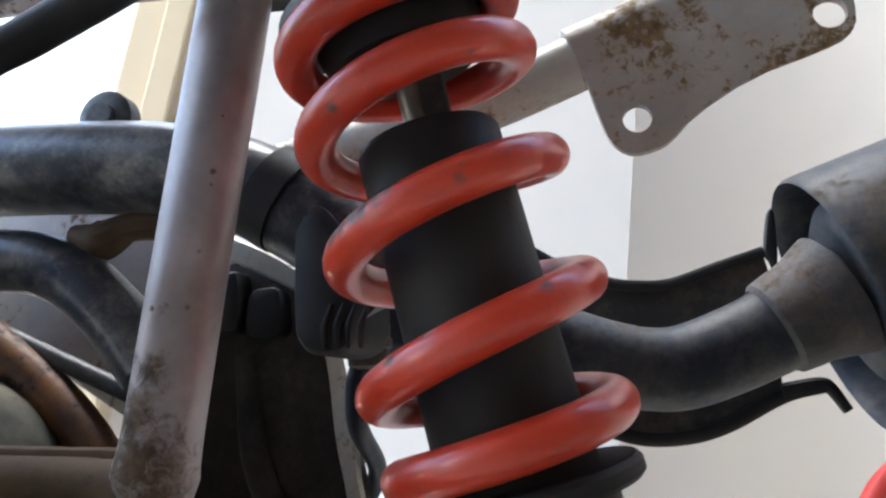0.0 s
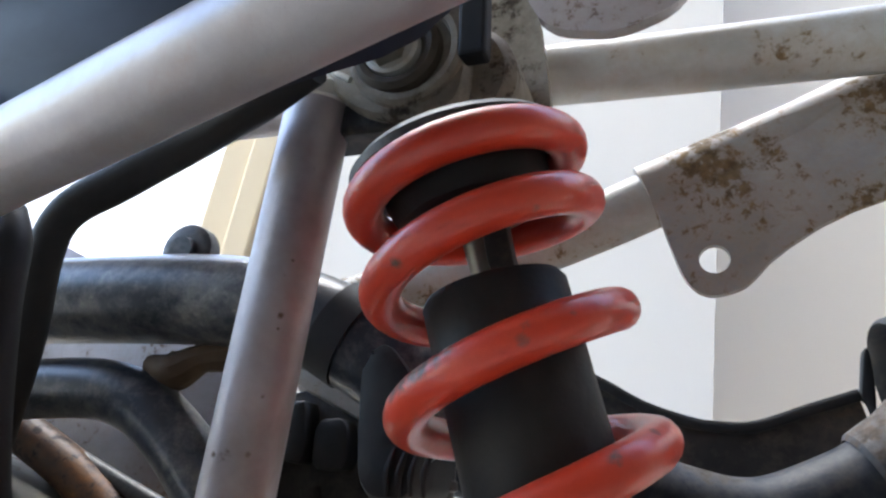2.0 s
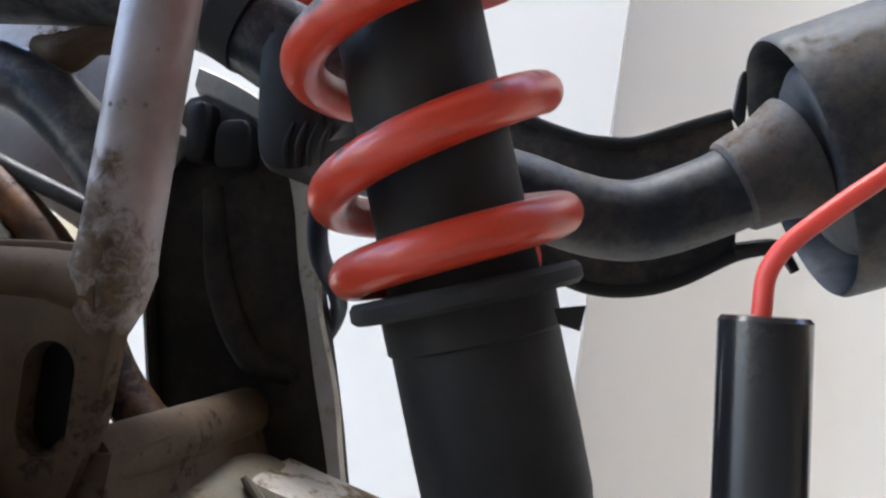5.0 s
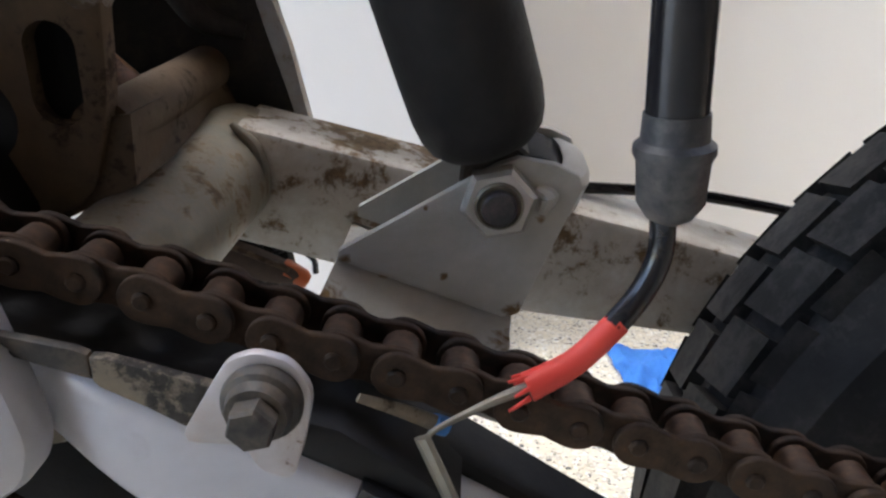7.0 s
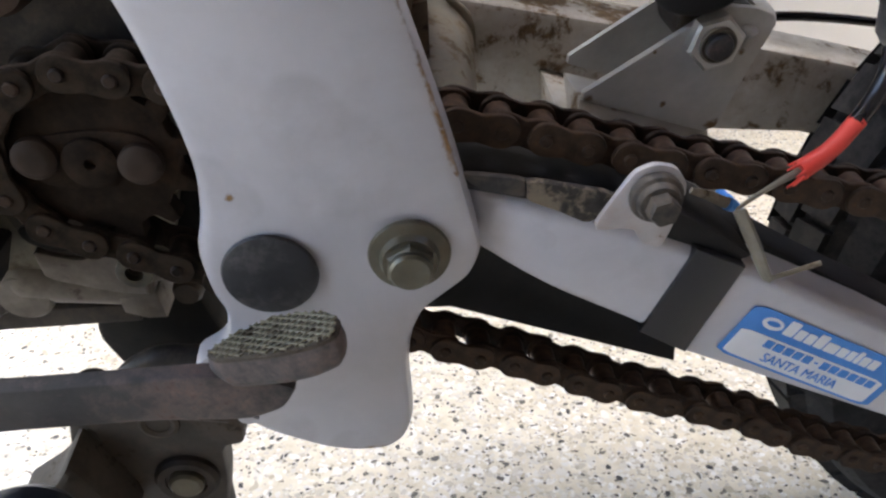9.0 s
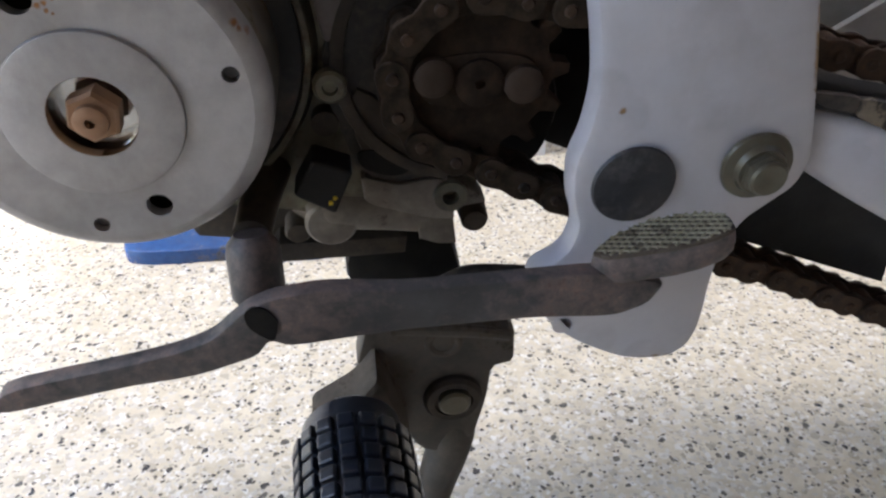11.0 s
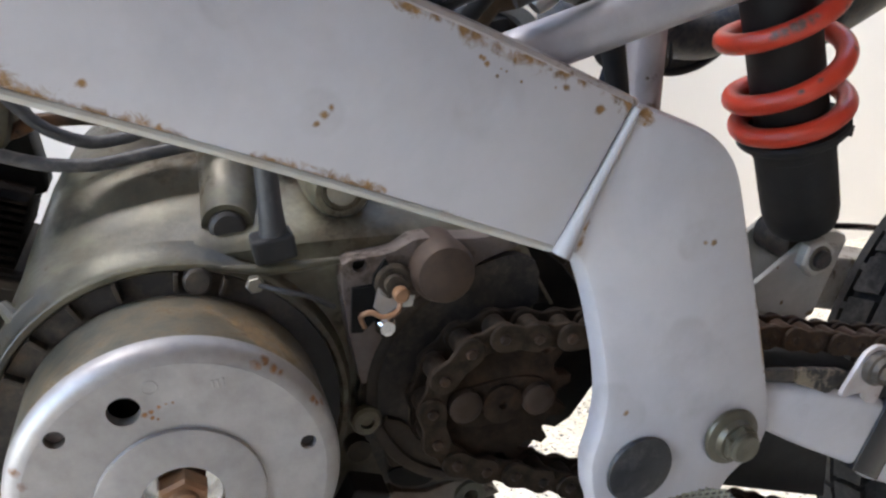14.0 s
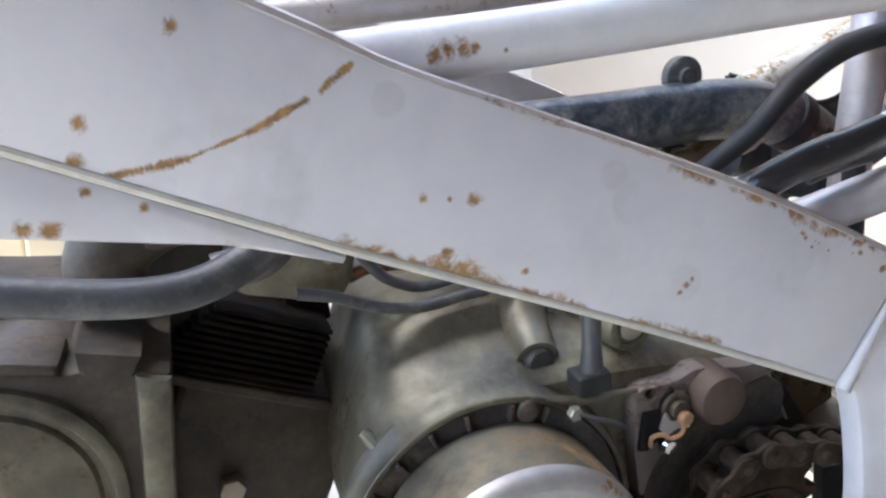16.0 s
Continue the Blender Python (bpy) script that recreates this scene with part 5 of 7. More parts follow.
    bm = sheet(B(), circle(fx, fz, 0.0415, 64), face_y, face_y + 0.004, holes)
    fw = part("flywheel", bm, FLYWHEEL, bike, "brushed steel flywheel bowl with small holes and rust specks", SM)
    part("rim", lathe(B(), (fx, face_y, fz), (0, 1, 0), [(0.0001, 0.0413), (0.0004, 0.0432), (0.0016, 0.0450), (0.004, 0.0463), (0.0065, 0.0466), (0.0065, 0.0435), (0.004, 0.0413)], 72), FLYWHEEL, fw, "", SM)
    part("drum", lathe(B(), (fx, face_y, fz), (0, 1, 0), [(0.0064, 0.0440), (0.0065, 0.0466), (0.009, 0.0467), (0.0345, 0.0467), (0.0345, 0.0435), (0.0064, 0.0440)], 72), FLY_SIDE, fw, "darker olive-grey steel side of the flywheel", SM)
    part("hub", sheet(B(), circle(fx - 0.0005, fz - 0.002, 0.0237, 48), face_y - 0.0016, face_y - 0.0002, [circle(fx - 0.0005, fz - 0.002, 0.0116, 32)], 0.0008), FLYWHEEL, fw, "raised hub ring", SM)
    part("hub_bore", lathe(B(), (fx - 0.0005, face_y - 0.0012, fz - 0.002), (0, 1, 0), [(0, 0.0116), (0.0006, 0.0112), (0.008, 0.0108), (0.0085, 0.0)], 32), SHINY, fw, "bright machined bore", SM)
    for x, z, r in ((-0.327, -0.0267, 0.0027), (-0.2634, -0.0501, 0.0024), (-0.3106, -0.0905, 0.0024)):
        part("pin", lathe(B(), (x, face_y + 0.0022, z), (0, 1, 0), [(0, 0), (0, r * 0.8), (0.003, r * 0.8), (0.003, 0)], 16), SHIFTER, fw, "", SM)
    # Dark disc added inside the bowl so its holes look shaded.
    part("hole_shade_disc", lathe(B(), (fx, face_y + 0.013, fz), (0, 1, 0), [(0, 0), (0, 0.043), (0.002, 0.043), (0.002, 0)], 40), DARK, fw, "", SM)
    part("cast_mark", lathe(B(), (-0.3010, face_y + 0.0001, -0.0187), OUT, [(0.0, 0.0022), (0.0003, 0.0021), (0.0003, 0.0019), (0.0, 0.0018)], 24), FLYWHEEL, fw, "faint ring cast in the face", SM)
    for k in range(3):
        part("cast_mark", box(B(), -0.2854 + 0.0014 * k, -0.2854 + 0.0014 * k + 0.0005, face_y - 0.0003, face_y + 0.001, -0.0228 - 0.0014, -0.0228 + 0.0014, 0.0001), FLYWHEEL, fw, "faint raised mark")
    nut = part("flywheel_nut", hexagon(B(), (fx - 0.0005, face_y + 0.004, fz - 0.002), OUT, 0.0076, 0.0062, 0.25), RUST, fw, "rust-orange crankshaft nut")
    part("crank_end", lathe(B(), (fx - 0.0005, face_y - 0.0015, fz - 0.002), OUT, [(0, 0), (0, 0.0046), (0.003, 0.0046), (0.0036, 0.0036), (0.0036, 0.0014), (0.0014, 0.0012), (0.0014, 0)], 20), RUST, nut, "", SM)
    # gasket face and the parts round the sprocket
    web = [(-0.2392, -0.0104), (-0.2224, -0.0114), (-0.2136, -0.0083), (-0.1913, -0.0138), (-0.1773, -0.0128), (-0.1741, -0.0151), (-0.1751, -0.0200), (-0.1914, -0.0226), (-0.1990, -0.0270), (-0.2120, -0.0325), (-0.2222, -0.0353), (-0.2300, -0.0457), (-0.2352, -0.0585), (-0.2402, -0.0575), (-0.2412, -0.0375), (-0.2408, -0.0203)]
    part("gasket_face", sheet(B(), rounded(web, 0.15, 1), 0.113, 0.126, [circle(-0.2338, -0.0132, 0.0025, 14), circle(-0.1785, -0.0163, 0.0027, 14)], 0.0008), GASKET, eng, "pinkish brown machined gasket face", SM)
    # Flat dark sheets imitate the shade in the terminal recess and screw hole.
    part("recess_shade", sheet(B(), [(-0.2252, -0.0124), (-0.2299, -0.0175), (-0.2307, -0.0208), (-0.2377, -0.0202), (-0.2387, -0.0255), (-0.2405, -0.0359), (-0.2369, -0.0368), (-0.2335, -0.0345), (-0.2255, -0.0300), (-0.2225, -0.0200)], 0.1114, 0.1135), DARK, eng, "", SM)
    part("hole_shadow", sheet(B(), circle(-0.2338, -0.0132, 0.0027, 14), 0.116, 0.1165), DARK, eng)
    part("bolt_boss", lathe(B(), (-0.2055, 0.1137, -0.1195), OUT, [(0, 0.0062), (0.0016, 0.006), (0.002, 0.005), (0.002, 0.0030), (-0.004, 0.0027), (-0.004, 0)], 24), CAST, eng, "", SM)
    part("drain_screw", lathe(B(), (-0.2405, 0.114, -0.0715), OUT, [(0, 0.0055), (0.003, 0.0055), (0.004, 0.0045), (0.004, 0.0025), (0.0025, 0.0022), (0.0025, 0)], 20), CAST, eng, "", SM)
    part("recess_web", sheet(B(), rounded([(-0.234, -0.074), (-0.226, -0.079), (-0.2215, -0.090), (-0.208, -0.106), (-0.211, -0.112), (-0.232, -0.106), (-0.236, -0.09)], 0.2, 1), 0.1145, 0.1235, edge=0.001), CAST_DARK, eng, "", SM)
    part("neutral_switch", lathe(B(), (-0.2070, 0.124, -0.0205), OUT, [(0, 0.0112), (0.016, 0.0110), (0.0193, 0.0098), (0.0208, 0.006), (0.0212, 0)], 40), RUST_DARK, eng, "round brown cap", SM)
    post = part("terminal_post", lathe(B(), (-0.2238, 0.118, -0.0212), OUT, [(0, 0.0066), (0.007, 0.0066), (0.0078, 0.0056), (0.0078, 0.0036), (0.010, 0.0034), (0.010, 0)], 28), CAST_DARK, eng, "dirty terminal post", SM)
    part("terminal_screw", lathe(B(), (-0.2229, 0.1085, -0.0240), OUT, [(0, 0.0028), (0.0028, 0.0028), (0.0034, 0.0020), (0.0034, 0)], 18), RUST, post, "rusty screw", SM)
    part("terminal_screw", lathe(B(), (-0.2288, 0.1115, -0.0359), OUT, [(0, 0.0038), (0.0026, 0.0037), (0.0040, 0.0026), (0.0042, 0)], 20), SHINY, post, "bright screw", SM)
    part("terminal_tag", sheet(B(), [(-0.2293, -0.0212), (-0.2318, -0.0282), (-0.2290, -0.0320), (-0.2240, -0.0300), (-0.2189, -0.0312), (-0.2173, -0.0275), (-0.2215, -0.0262), (-0.2262, -0.0262)], 0.1102, 0.1112), STEEL, post, "bright bent metal tag", SM)
    part("terminal_wire", sweep(B(), [(-0.2360, 0.1105, -0.0345), (-0.2370, 0.108, -0.0290), (-0.2336, 0.1065, -0.0277), (-0.2300, 0.106, -0.0302), (-0.2252, 0.106, -0.0295), (-0.2232, 0.107, -0.0262)], 0.0009, 8), RUST, post, "", SM)
    part("rear_web", sheet(B(), [(-0.1720, -0.0295), (-0.1697, -0.0339), (-0.1619, -0.0510), (-0.1785, -0.0475), (-0.1939, -0.0395), (-0.1885, -0.0285)], 0.122, 0.126, edge=0.0006), GREASE, eng, "", SM)
    part("web_edge", sweep(B(), [(-0.1720, 0.1215, -0.0295), (-0.1690, 0.1215, -0.0350), (-0.1619, 0.1215, -0.0510)], 0.0007, 8), BOLT, eng, "", SM)
    part("rear_lug", sheet(B(), rounded([(-0.1610, -0.0330), (-0.1508, -0.0320), (-0.1405, -0.0416), (-0.1413, -0.0513), (-0.1479, -0.0470), (-0.1567, -0.0395)], 0.2, 2), 0.146, 0.158, edge=0.002), CAST, eng, "pale cast lug", SM)
    part("sprocket_guard", sheet(B(), rounded([(-0.196, -0.026), (-0.178, -0.024), (-0.168, -0.03), (-0.170, -0.05), (-0.20, -0.044), (-0.222, -0.06), (-0.226, -0.09), (-0.2, -0.118), (-0.235, -0.112), (-0.244, -0.07), (-0.232, -0.04), (-0.214, -0.03)], 0.2, 1), 0.1165, 0.1235), GREASE, eng, "", SM)
    arc = [(-0.1953 + r * math.cos(radians(d)), -0.0692 + r * math.sin(radians(d))) for r, ds in ((0.0400, range(112, 262, 6)), (0.0445, range(256, 106, -6))) for d in ds]
    part("sprocket_recess", sheet(B(), arc, 0.1125, 0.1235, edge=0.0008), CAST_DARK, eng, "grimy rim of the sprocket recess", SM)
    # Dark backing added to close the bright gap right of the sprocket.
    part("case_lobe", sheet(B(), rounded([(-0.196, -0.080), (-0.168, -0.078), (-0.1625, -0.090), (-0.1640, -0.106), (-0.1740, -0.122), (-0.196, -0.127)], 0.25, 2), 0.126, 0.142, edge=0.003), DARK, eng, "black lobe backing the gap beside the sprocket", SM)
    # lower casting below the sprocket
    lower = [(-0.2358, -0.1074), (-0.2230, -0.1132), (-0.2129, -0.1122), (-0.2027, -0.1133), (-0.1936, -0.1230), (-0.1925, -0.1254), (-0.2045, -0.1262), (-0.2045, -0.1310), (-0.2140, -0.1290), (-0.2358, -0.1190)]
    fl = part("lower_flange", sheet(B(), rounded(lower, 0.12, 1), 0.1145, 0.125, [circle(-0.2055, -0.1195, 0.0027, 16)], 0.001), FLANGE, eng, "grey-brown lower flange with a bolt hole", SM)
    part("flange_barrel", sweep(B(), [(-0.2600, 0.130, -0.1190), (-0.2480, 0.129, -0.1245), (-0.2280, 0.128, -0.1290), (-0.2055, 0.128, -0.1350)], [0.0080, 0.0108, 0.0100, 0.0094], 24), FLANGE, fl, "rounded cast barrel", SM)
    part("flange_step", sheet(B(), [(-0.2180, -0.1330), (-0.2046, -0.1330), (-0.2042, -0.1448), (-0.2110, -0.1442), (-0.2180, -0.1405)], 0.1185, 0.142, edge=0.0008), FLANGE, fl, "", SM)
    part("flange_lobe", lathe(B(), (-0.2495, 0.119, -0.1290), (0, 1, 0), [(0, 0), (0, 0.0085), (0.0015, 0.0098), (0.02, 0.0098)], 28), FLANGE, fl, "", SM)
    part("drain_nub", lathe(B(), (-0.2626, 0.132, -0.1330), OUT, [(0, 0), (0, 0.0052), (0.008, 0.0050), (0.010, 0.0040), (0.010, 0)], 20), CAST_DARK, fl, "", SM)
    part("drain_nub", lathe(B(), (-0.1961, 0.132, -0.1385), OUT, [(0, 0), (0, 0.0056), (0.008, 0.0054), (0.010, 0.0044), (0.010, 0)], 20), CAST_DARK, fl, "", SM)
    # Dark oval laid on the flange in place of a hollow's shade.
    part("pocket_shade", sheet(B(), rounded([(-0.2365, -0.0965), (-0.2250, -0.0985), (-0.2165, -0.1060), (-0.2235, -0.1095), (-0.2350, -0.1045)], 0.25, 2), 0.1138, 0.1148), DARK, fl, "", SM)
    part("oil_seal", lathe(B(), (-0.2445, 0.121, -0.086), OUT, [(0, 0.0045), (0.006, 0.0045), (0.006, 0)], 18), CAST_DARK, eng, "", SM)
    # Black block added to keep the gap behind the sprocket dark.
    part("sprocket_gap_block", sheet(B(), rounded([(-0.172, -0.03), (-0.15, -0.04), (-0.128, -0.076), (-0.128, -0.104), (-0.150, -0.128), (-0.168, -0.118), (-0.175, -0.09)], 0.2, 1), 0.142, 0.17, edge=0.002), DARK, eng, "black block added to fill the gap behind the sprocket", SM)
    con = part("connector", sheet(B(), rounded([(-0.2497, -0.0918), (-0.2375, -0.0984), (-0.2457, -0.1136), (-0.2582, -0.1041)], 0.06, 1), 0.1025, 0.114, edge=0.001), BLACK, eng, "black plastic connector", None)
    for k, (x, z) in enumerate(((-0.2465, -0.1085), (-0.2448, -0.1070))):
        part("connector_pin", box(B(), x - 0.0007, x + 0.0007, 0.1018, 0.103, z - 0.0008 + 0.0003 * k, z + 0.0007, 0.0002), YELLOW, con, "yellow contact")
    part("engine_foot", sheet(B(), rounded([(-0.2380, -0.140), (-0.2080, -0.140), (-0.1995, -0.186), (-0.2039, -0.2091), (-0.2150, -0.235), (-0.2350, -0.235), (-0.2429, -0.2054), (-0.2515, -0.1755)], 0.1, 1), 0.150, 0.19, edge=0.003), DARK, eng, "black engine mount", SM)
    part("case_belly", sheet(B(), rounded([(-0.3029, -0.1248), (-0.3093, -0.1469), (-0.2859, -0.1530), (-0.2661, -0.1572), (-0.2497, -0.1580), (-0.2431, -0.1326)], 0.12, 1), 0.150, 0.185, edge=0.003), CAST_DARK, eng, "grimy underside of the crankcase", SM)
    part("under_bar", sheet(B(), [(-0.2825, -0.1565), (-0.2734, -0.1475), (-0.2222, -0.1525), (-0.2241, -0.1610)], 0.1379, 0.1579, edge=0.0015), CAST_DARK, eng, "brown bar under the crankcase", SM)
    # crankcase top
    part("boss", sweep(B(), [(-0.2712, 0.130, 0.0037), (-0.2680, 0.148, 0.0090), (-0.2630, 0.174, 0.026)], [0.0082, 0.0098, 0.0118], 28), CAST, eng, "cast boss with a bolt", SM)
    part("boss_bolt", lathe(B(), (-0.2712, 0.1315, 0.0037), OUT, [(0, 0.0060), (0.004, 0.0058), (0.0052, 0.0046), (0.0052, 0)], 24), GREASE, eng, "dark bolt head", SM)
    part("cap", lathe(B(), (-0.2330, 0.160, 0.0110), (0.0, -1.0, -0.08), [(0, 0.0125), (0.026, 0.0112), (0.0325, 0.0102), (0.034, 0.0090), (0.034, 0.0070), (0.033, 0.0066), (0.033, 0)], 36), CAST, eng, "round cast cap", SM)
    part("cap_bolt", lathe(B(), (-0.2330, 0.1275, 0.0085), OUT, [(0, 0.0052), (0.0018, 0.0050), (0.0022, 0.004), (0.0022, 0)], 20), BOLT, eng, "", SM)
    part("case_rim", sweep(B(), [(-0.2760, 0.1135, -0.0035), (-0.2640, 0.112, -0.0065), (-0.2530, 0.112, -0.0080), (-0.2400, 0.1125, -0.0095)], [0.001, 0.0019, 0.0019, 0.0012], 10), CAST, eng, "", SM)
    part("rib", sweep(B(), [(-0.336, 0.124, -0.012), (-0.341, 0.13, -0.006)], [0.0035, 0.002], 10), CAST, eng, "", SM)
    g = part("wire_grommet", box(B(), -0.2660, -0.2530, 0.107, 0.118, -0.0035, 0.0045, 0.0012), BLACK, eng, "black rubber grommet")
    part("wire_boot", sweep(B(), [(-0.2588, 0.112, 0.003), (-0.2580, 0.112, 0.014), (-0.2560, 0.115, 0.036), (-0.253, 0.12, 0.07)], [0.0045, 0.0036, 0.0036, 0.0036], 14), RUBBER, g, "", SM)
    part("pickup_screw", hexagon(B(), (-0.2675, 0.1105, -0.0095), OUT, 0.0028, 0.003), BOLT, eng)
    part("pickup_lead", sweep(B(), [(-0.2665, 0.108, -0.0095), (-0.259, 0.106, -0.013), (-0.252, 0.108, -0.0175), (-0.2445, 0.112, -0.025)], 0.0009, 8), RUBBER, eng, "", SM)
    # cylinder, fins and head
    tilt = Matrix.Translation((-0.337, 0.226, 0.0082)) @ pose(0, 0, 0, 0, 27, 0)
    part("cylinder", box(B(), -0.054, 0.024, -0.034, 0.03, -0.11, -0.030, 0.003), CAST_DARK, eng, "dark brown cylinder block", None, tilt)
    for i in range(9):
        part("fin", box(B(), -0.0495 - 0.0022 * i, 0.0, -0.036, 0.03, -0.0022 - 0.0032 * i, -0.0004 - 0.0032 * i, 0.0004), FIN, eng, "", None, tilt)
    part("barrel", box(B(), -0.046, -0.006, -0.030, 0.028, -0.034, -0.003, 0.002), DARK, eng, "", None, tilt)
    part("cylinder_flange", box(B(), -0.066, 0.010, -0.0375, 0.03, -0.036, -0.0315, 0.001), CAST_DARK, eng, "", None, tilt)
    panel = [(-0.50, 0.0300), (-0.4463, 0.0432), (-0.4315, 0.0392), (-0.4304, 0.0383), (-0.4255, 0.0380), (-0.4248, 0.0453), (-0.4060, 0.0388), (-0.4087, 0.0342), (-0.3990, 0.0300), (-0.4069, -0.0161), (-0.4200, -0.085), (-0.50, -0.085)]
    head = part("cylinder_head", sheet(B(), panel, 0.138, 0.23, edge=0.0025), CAST_DARK, eng, "grimy cast cylinder head", SM)
    part("head_bevel", sheet(B(), [(-0.4092, 0.0330), (-0.3985, 0.0292), (-0.4069, -0.0161), (-0.4180, -0.0800), (-0.4290, -0.0800), (-0.4165, -0.0120)], 0.1355, 0.1385, edge=0.0022), CAST, head, "pale corner strip of the head", SM)
    part("head_cover", lathe(B(), (-0.4615, 0.1385, -0.001), OUT, [(0, 0.0425), (0.0035, 0.0420), (0.0048, 0.0400), (0.0048, 0.0378), (0.0022, 0.0365), (0.0022, 0.0342), (0.0042, 0.0330), (0.0046, 0.0310), (0.0046, 0)], 64), CAST, head, "round cam cover with a groove", SM)
    part("head_step", sheet(B(), rounded([(-0.50, 0.050), (-0.4452, 0.0475), (-0.4300, 0.0428), (-0.4300, 0.0385), (-0.4463, 0.0430), (-0.50, 0.0450)], 0.1, 1), 0.1365, 0.160, edge=0.0015), CAST_DARK, head, "", SM)
    part("head_nut", hexagon(B(), (-0.3909, 0.1885, -0.0503), OUT, 0.0062, 0.005), BOLT, eng)
    part("intake", sweep(B(), [(-0.415, 0.17, 0.05), (-0.41, 0.17, 0.068), (-0.385, 0.172, 0.078), (-0.34, 0.18, 0.072)], 0.014, 18), CAST_DARK, eng, "", SM)
    part("intake_flange", sheet(B(), rounded([(-0.432, 0.062), (-0.400, 0.064), (-0.372, 0.058), (-0.362, 0.050), (-0.372, 0.043), (-0.392, 0.040), (-0.432, 0.036)], 0.2, 2), 0.196, 0.206, edge=0.002), CAST_DARK, eng, "grimy intake flange", SM)
    part("stub", lathe(B(), (-0.3975, 0.215, -0.1195), OUT, [(0, 0), (0, 0.0062), (0.012, 0.0074), (0.015, 0.0074), (0.0158, 0.0060), (0.0158, 0)], 24), SHIFTER, eng, "grey stub under the cylinder", SM)
    part("carburettor", box(B(), -0.40, -0.353, 0.155, 0.20, 0.066, 0.10, 0.005), CAST_DARK, eng, "grimy carburettor")


def hoses():
    part("hose", sweep(B(), [(-0.47, 0.115, 0.088), (-0.425, 0.112, 0.073), (-0.39, 0.112, 0.066), (-0.365, 0.12, 0.070), (-0.345, 0.135, 0.082)], 0.0058, 14), RUBBER, bike, "grey rubber breather hose", SM)
    part("hose", sweep(B(), [(-0.352, 0.158, 0.040), (-0.3395, 0.156, 0.0366), (-0.3331, 0.155, 0.0335), (-0.3213, 0.154, 0.0285), (-0.3067, 0.153, 0.0258), (-0.293, 0.153, 0.0262), (-0.2738, 0.153, 0.0272), (-0.2589, 0.155, 0.031), (-0.24, 0.158, 0.042)], 0.0023, 12), RUBBER, bike, "thin black hose hanging in a loop", SM)
    part("hose", sweep(B(), [(-0.331, 0.158, 0.060), (-0.3282, 0.158, 0.0529), (-0.3244, 0.158, 0.0462), (-0.3185, 0.158, 0.0386), (-0.3081, 0.158, 0.0325), (-0.2979, 0.158, 0.0318), (-0.2895, 0.158, 0.0330), (-0.2784, 0.158, 0.0375), (-0.265, 0.16, 0.05)], 0.0022, 12), RUBBER, bike, "thin black hose hanging in a loop", SM)
    part("cable", sweep(B(), [(-0.3387, 0.17, 0.0378), (-0.3302, 0.17, 0.0378), (-0.323, 0.17, 0.0396), (-0.3114, 0.17, 0.0388), (-0.3031, 0.17, 0.0372), (-0.2948, 0.17, 0.0355), (-0.27, 0.172, 0.045)], 0.0026, 12), ORANGE, bike, "orange-brown cable sleeve", SM)
    fb = part("float_bowl", sheet(B(), rounded([(-0.372, 0.064), (-0.349, 0.0590), (-0.329, 0.056), (-0.326, 0.050), (-0.332, 0.034), (-0.340, 0.031), (-0.356, 0.0366), (-0.375, 0.043)], 0.2, 2), 0.163, 0.205, edge=0.003), CAST, bike, "grey cast carburettor float bowl", SM)
    cyl = part("cylinder_head", sheet(B(), rounded([(-0.49, 0.060), (-0.455, 0.0515), (-0.432, 0.047), (-0.428, 0.041), (-0.404, 0.0385), (-0.389, 0.034), (-0.386, 0.008), (-0.400, -0.004), (-0.49, 0.02)], 0.12, 2), 0.202, 0.245, edge=0.002), CAST_DARK, bike, "grimy brown cylinder head casting", SM)
    for x, z in ((-0.447, 0.036), (-0.411, 0.027)):
        part("head_bolt", hexagon(B(), (x, 0.202, z), OUT, 0.0042, 0.004), BOLT, cyl)
    part("bowl_screw", lathe(B(), (-0.3375, 0.163, 0.0505), OUT, [(0, 0.003), (0.0015, 0.003), (0.002, 0.002), (0.002, 0)], 16), BOLT, fb, "", SM)
    part("intake_post", box(B(), -0.353, -0.334, 0.212, 0.234, 0.004, 0.036, 0.002), DARK, fb, "black intake stub", SM)
    part("hose", sweep(B(), [(-0.378, 0.135, 0.062), (-0.362, 0.135, 0.064), (-0.348, 0.14, 0.075)], 0.0065, 12), RUBBER, bike, "grey rubber hose end", SM)
    part("air_duct", sweep(B(), [(-0.25, 0.205, 0.074), (-0.2, 0.2, 0.072), (-0.14, 0.2, 0.0695), (-0.105, 0.202, 0.062), (-0.075, 0.206, 0.045), (-0.06, 0.21, 0.03)], 0.0145, 24), DUCT, bike, "dusty black rubber intake duct", SM)
    part("duct_clamp", sweep(B(), [(-0.098, 0.202, 0.060), (-0.09, 0.203, 0.055)], 0.0153, 24), BLACK, bike, "black hose clamp", SM)
    boot = part("duct_boot", sheet(B(), rounded([(-0.0850, 0.0520), (-0.0760, 0.0540), (-0.0665, 0.0420), (-0.0655, 0.0150), (-0.0700, 0.0110), (-0.0800, 0.0115), (-0.0845, 0.0180)], 0.2, 2), 0.190, 0.222, edge=0.004), BLACK, bike, "black ribbed rubber boot on the duct", SM)
    for k in range(4):
        x = -0.0735 + 0.0034 * k
        part("boot_rib", sweep(B(), [(x - 0.0005, 0.190, 0.0130), (x, 0.1885, 0.0185), (x + 0.0012, 0.190, 0.0245)], [0.0006, 0.0011, 0.0006], 8), BLACK, boot, "", SM)
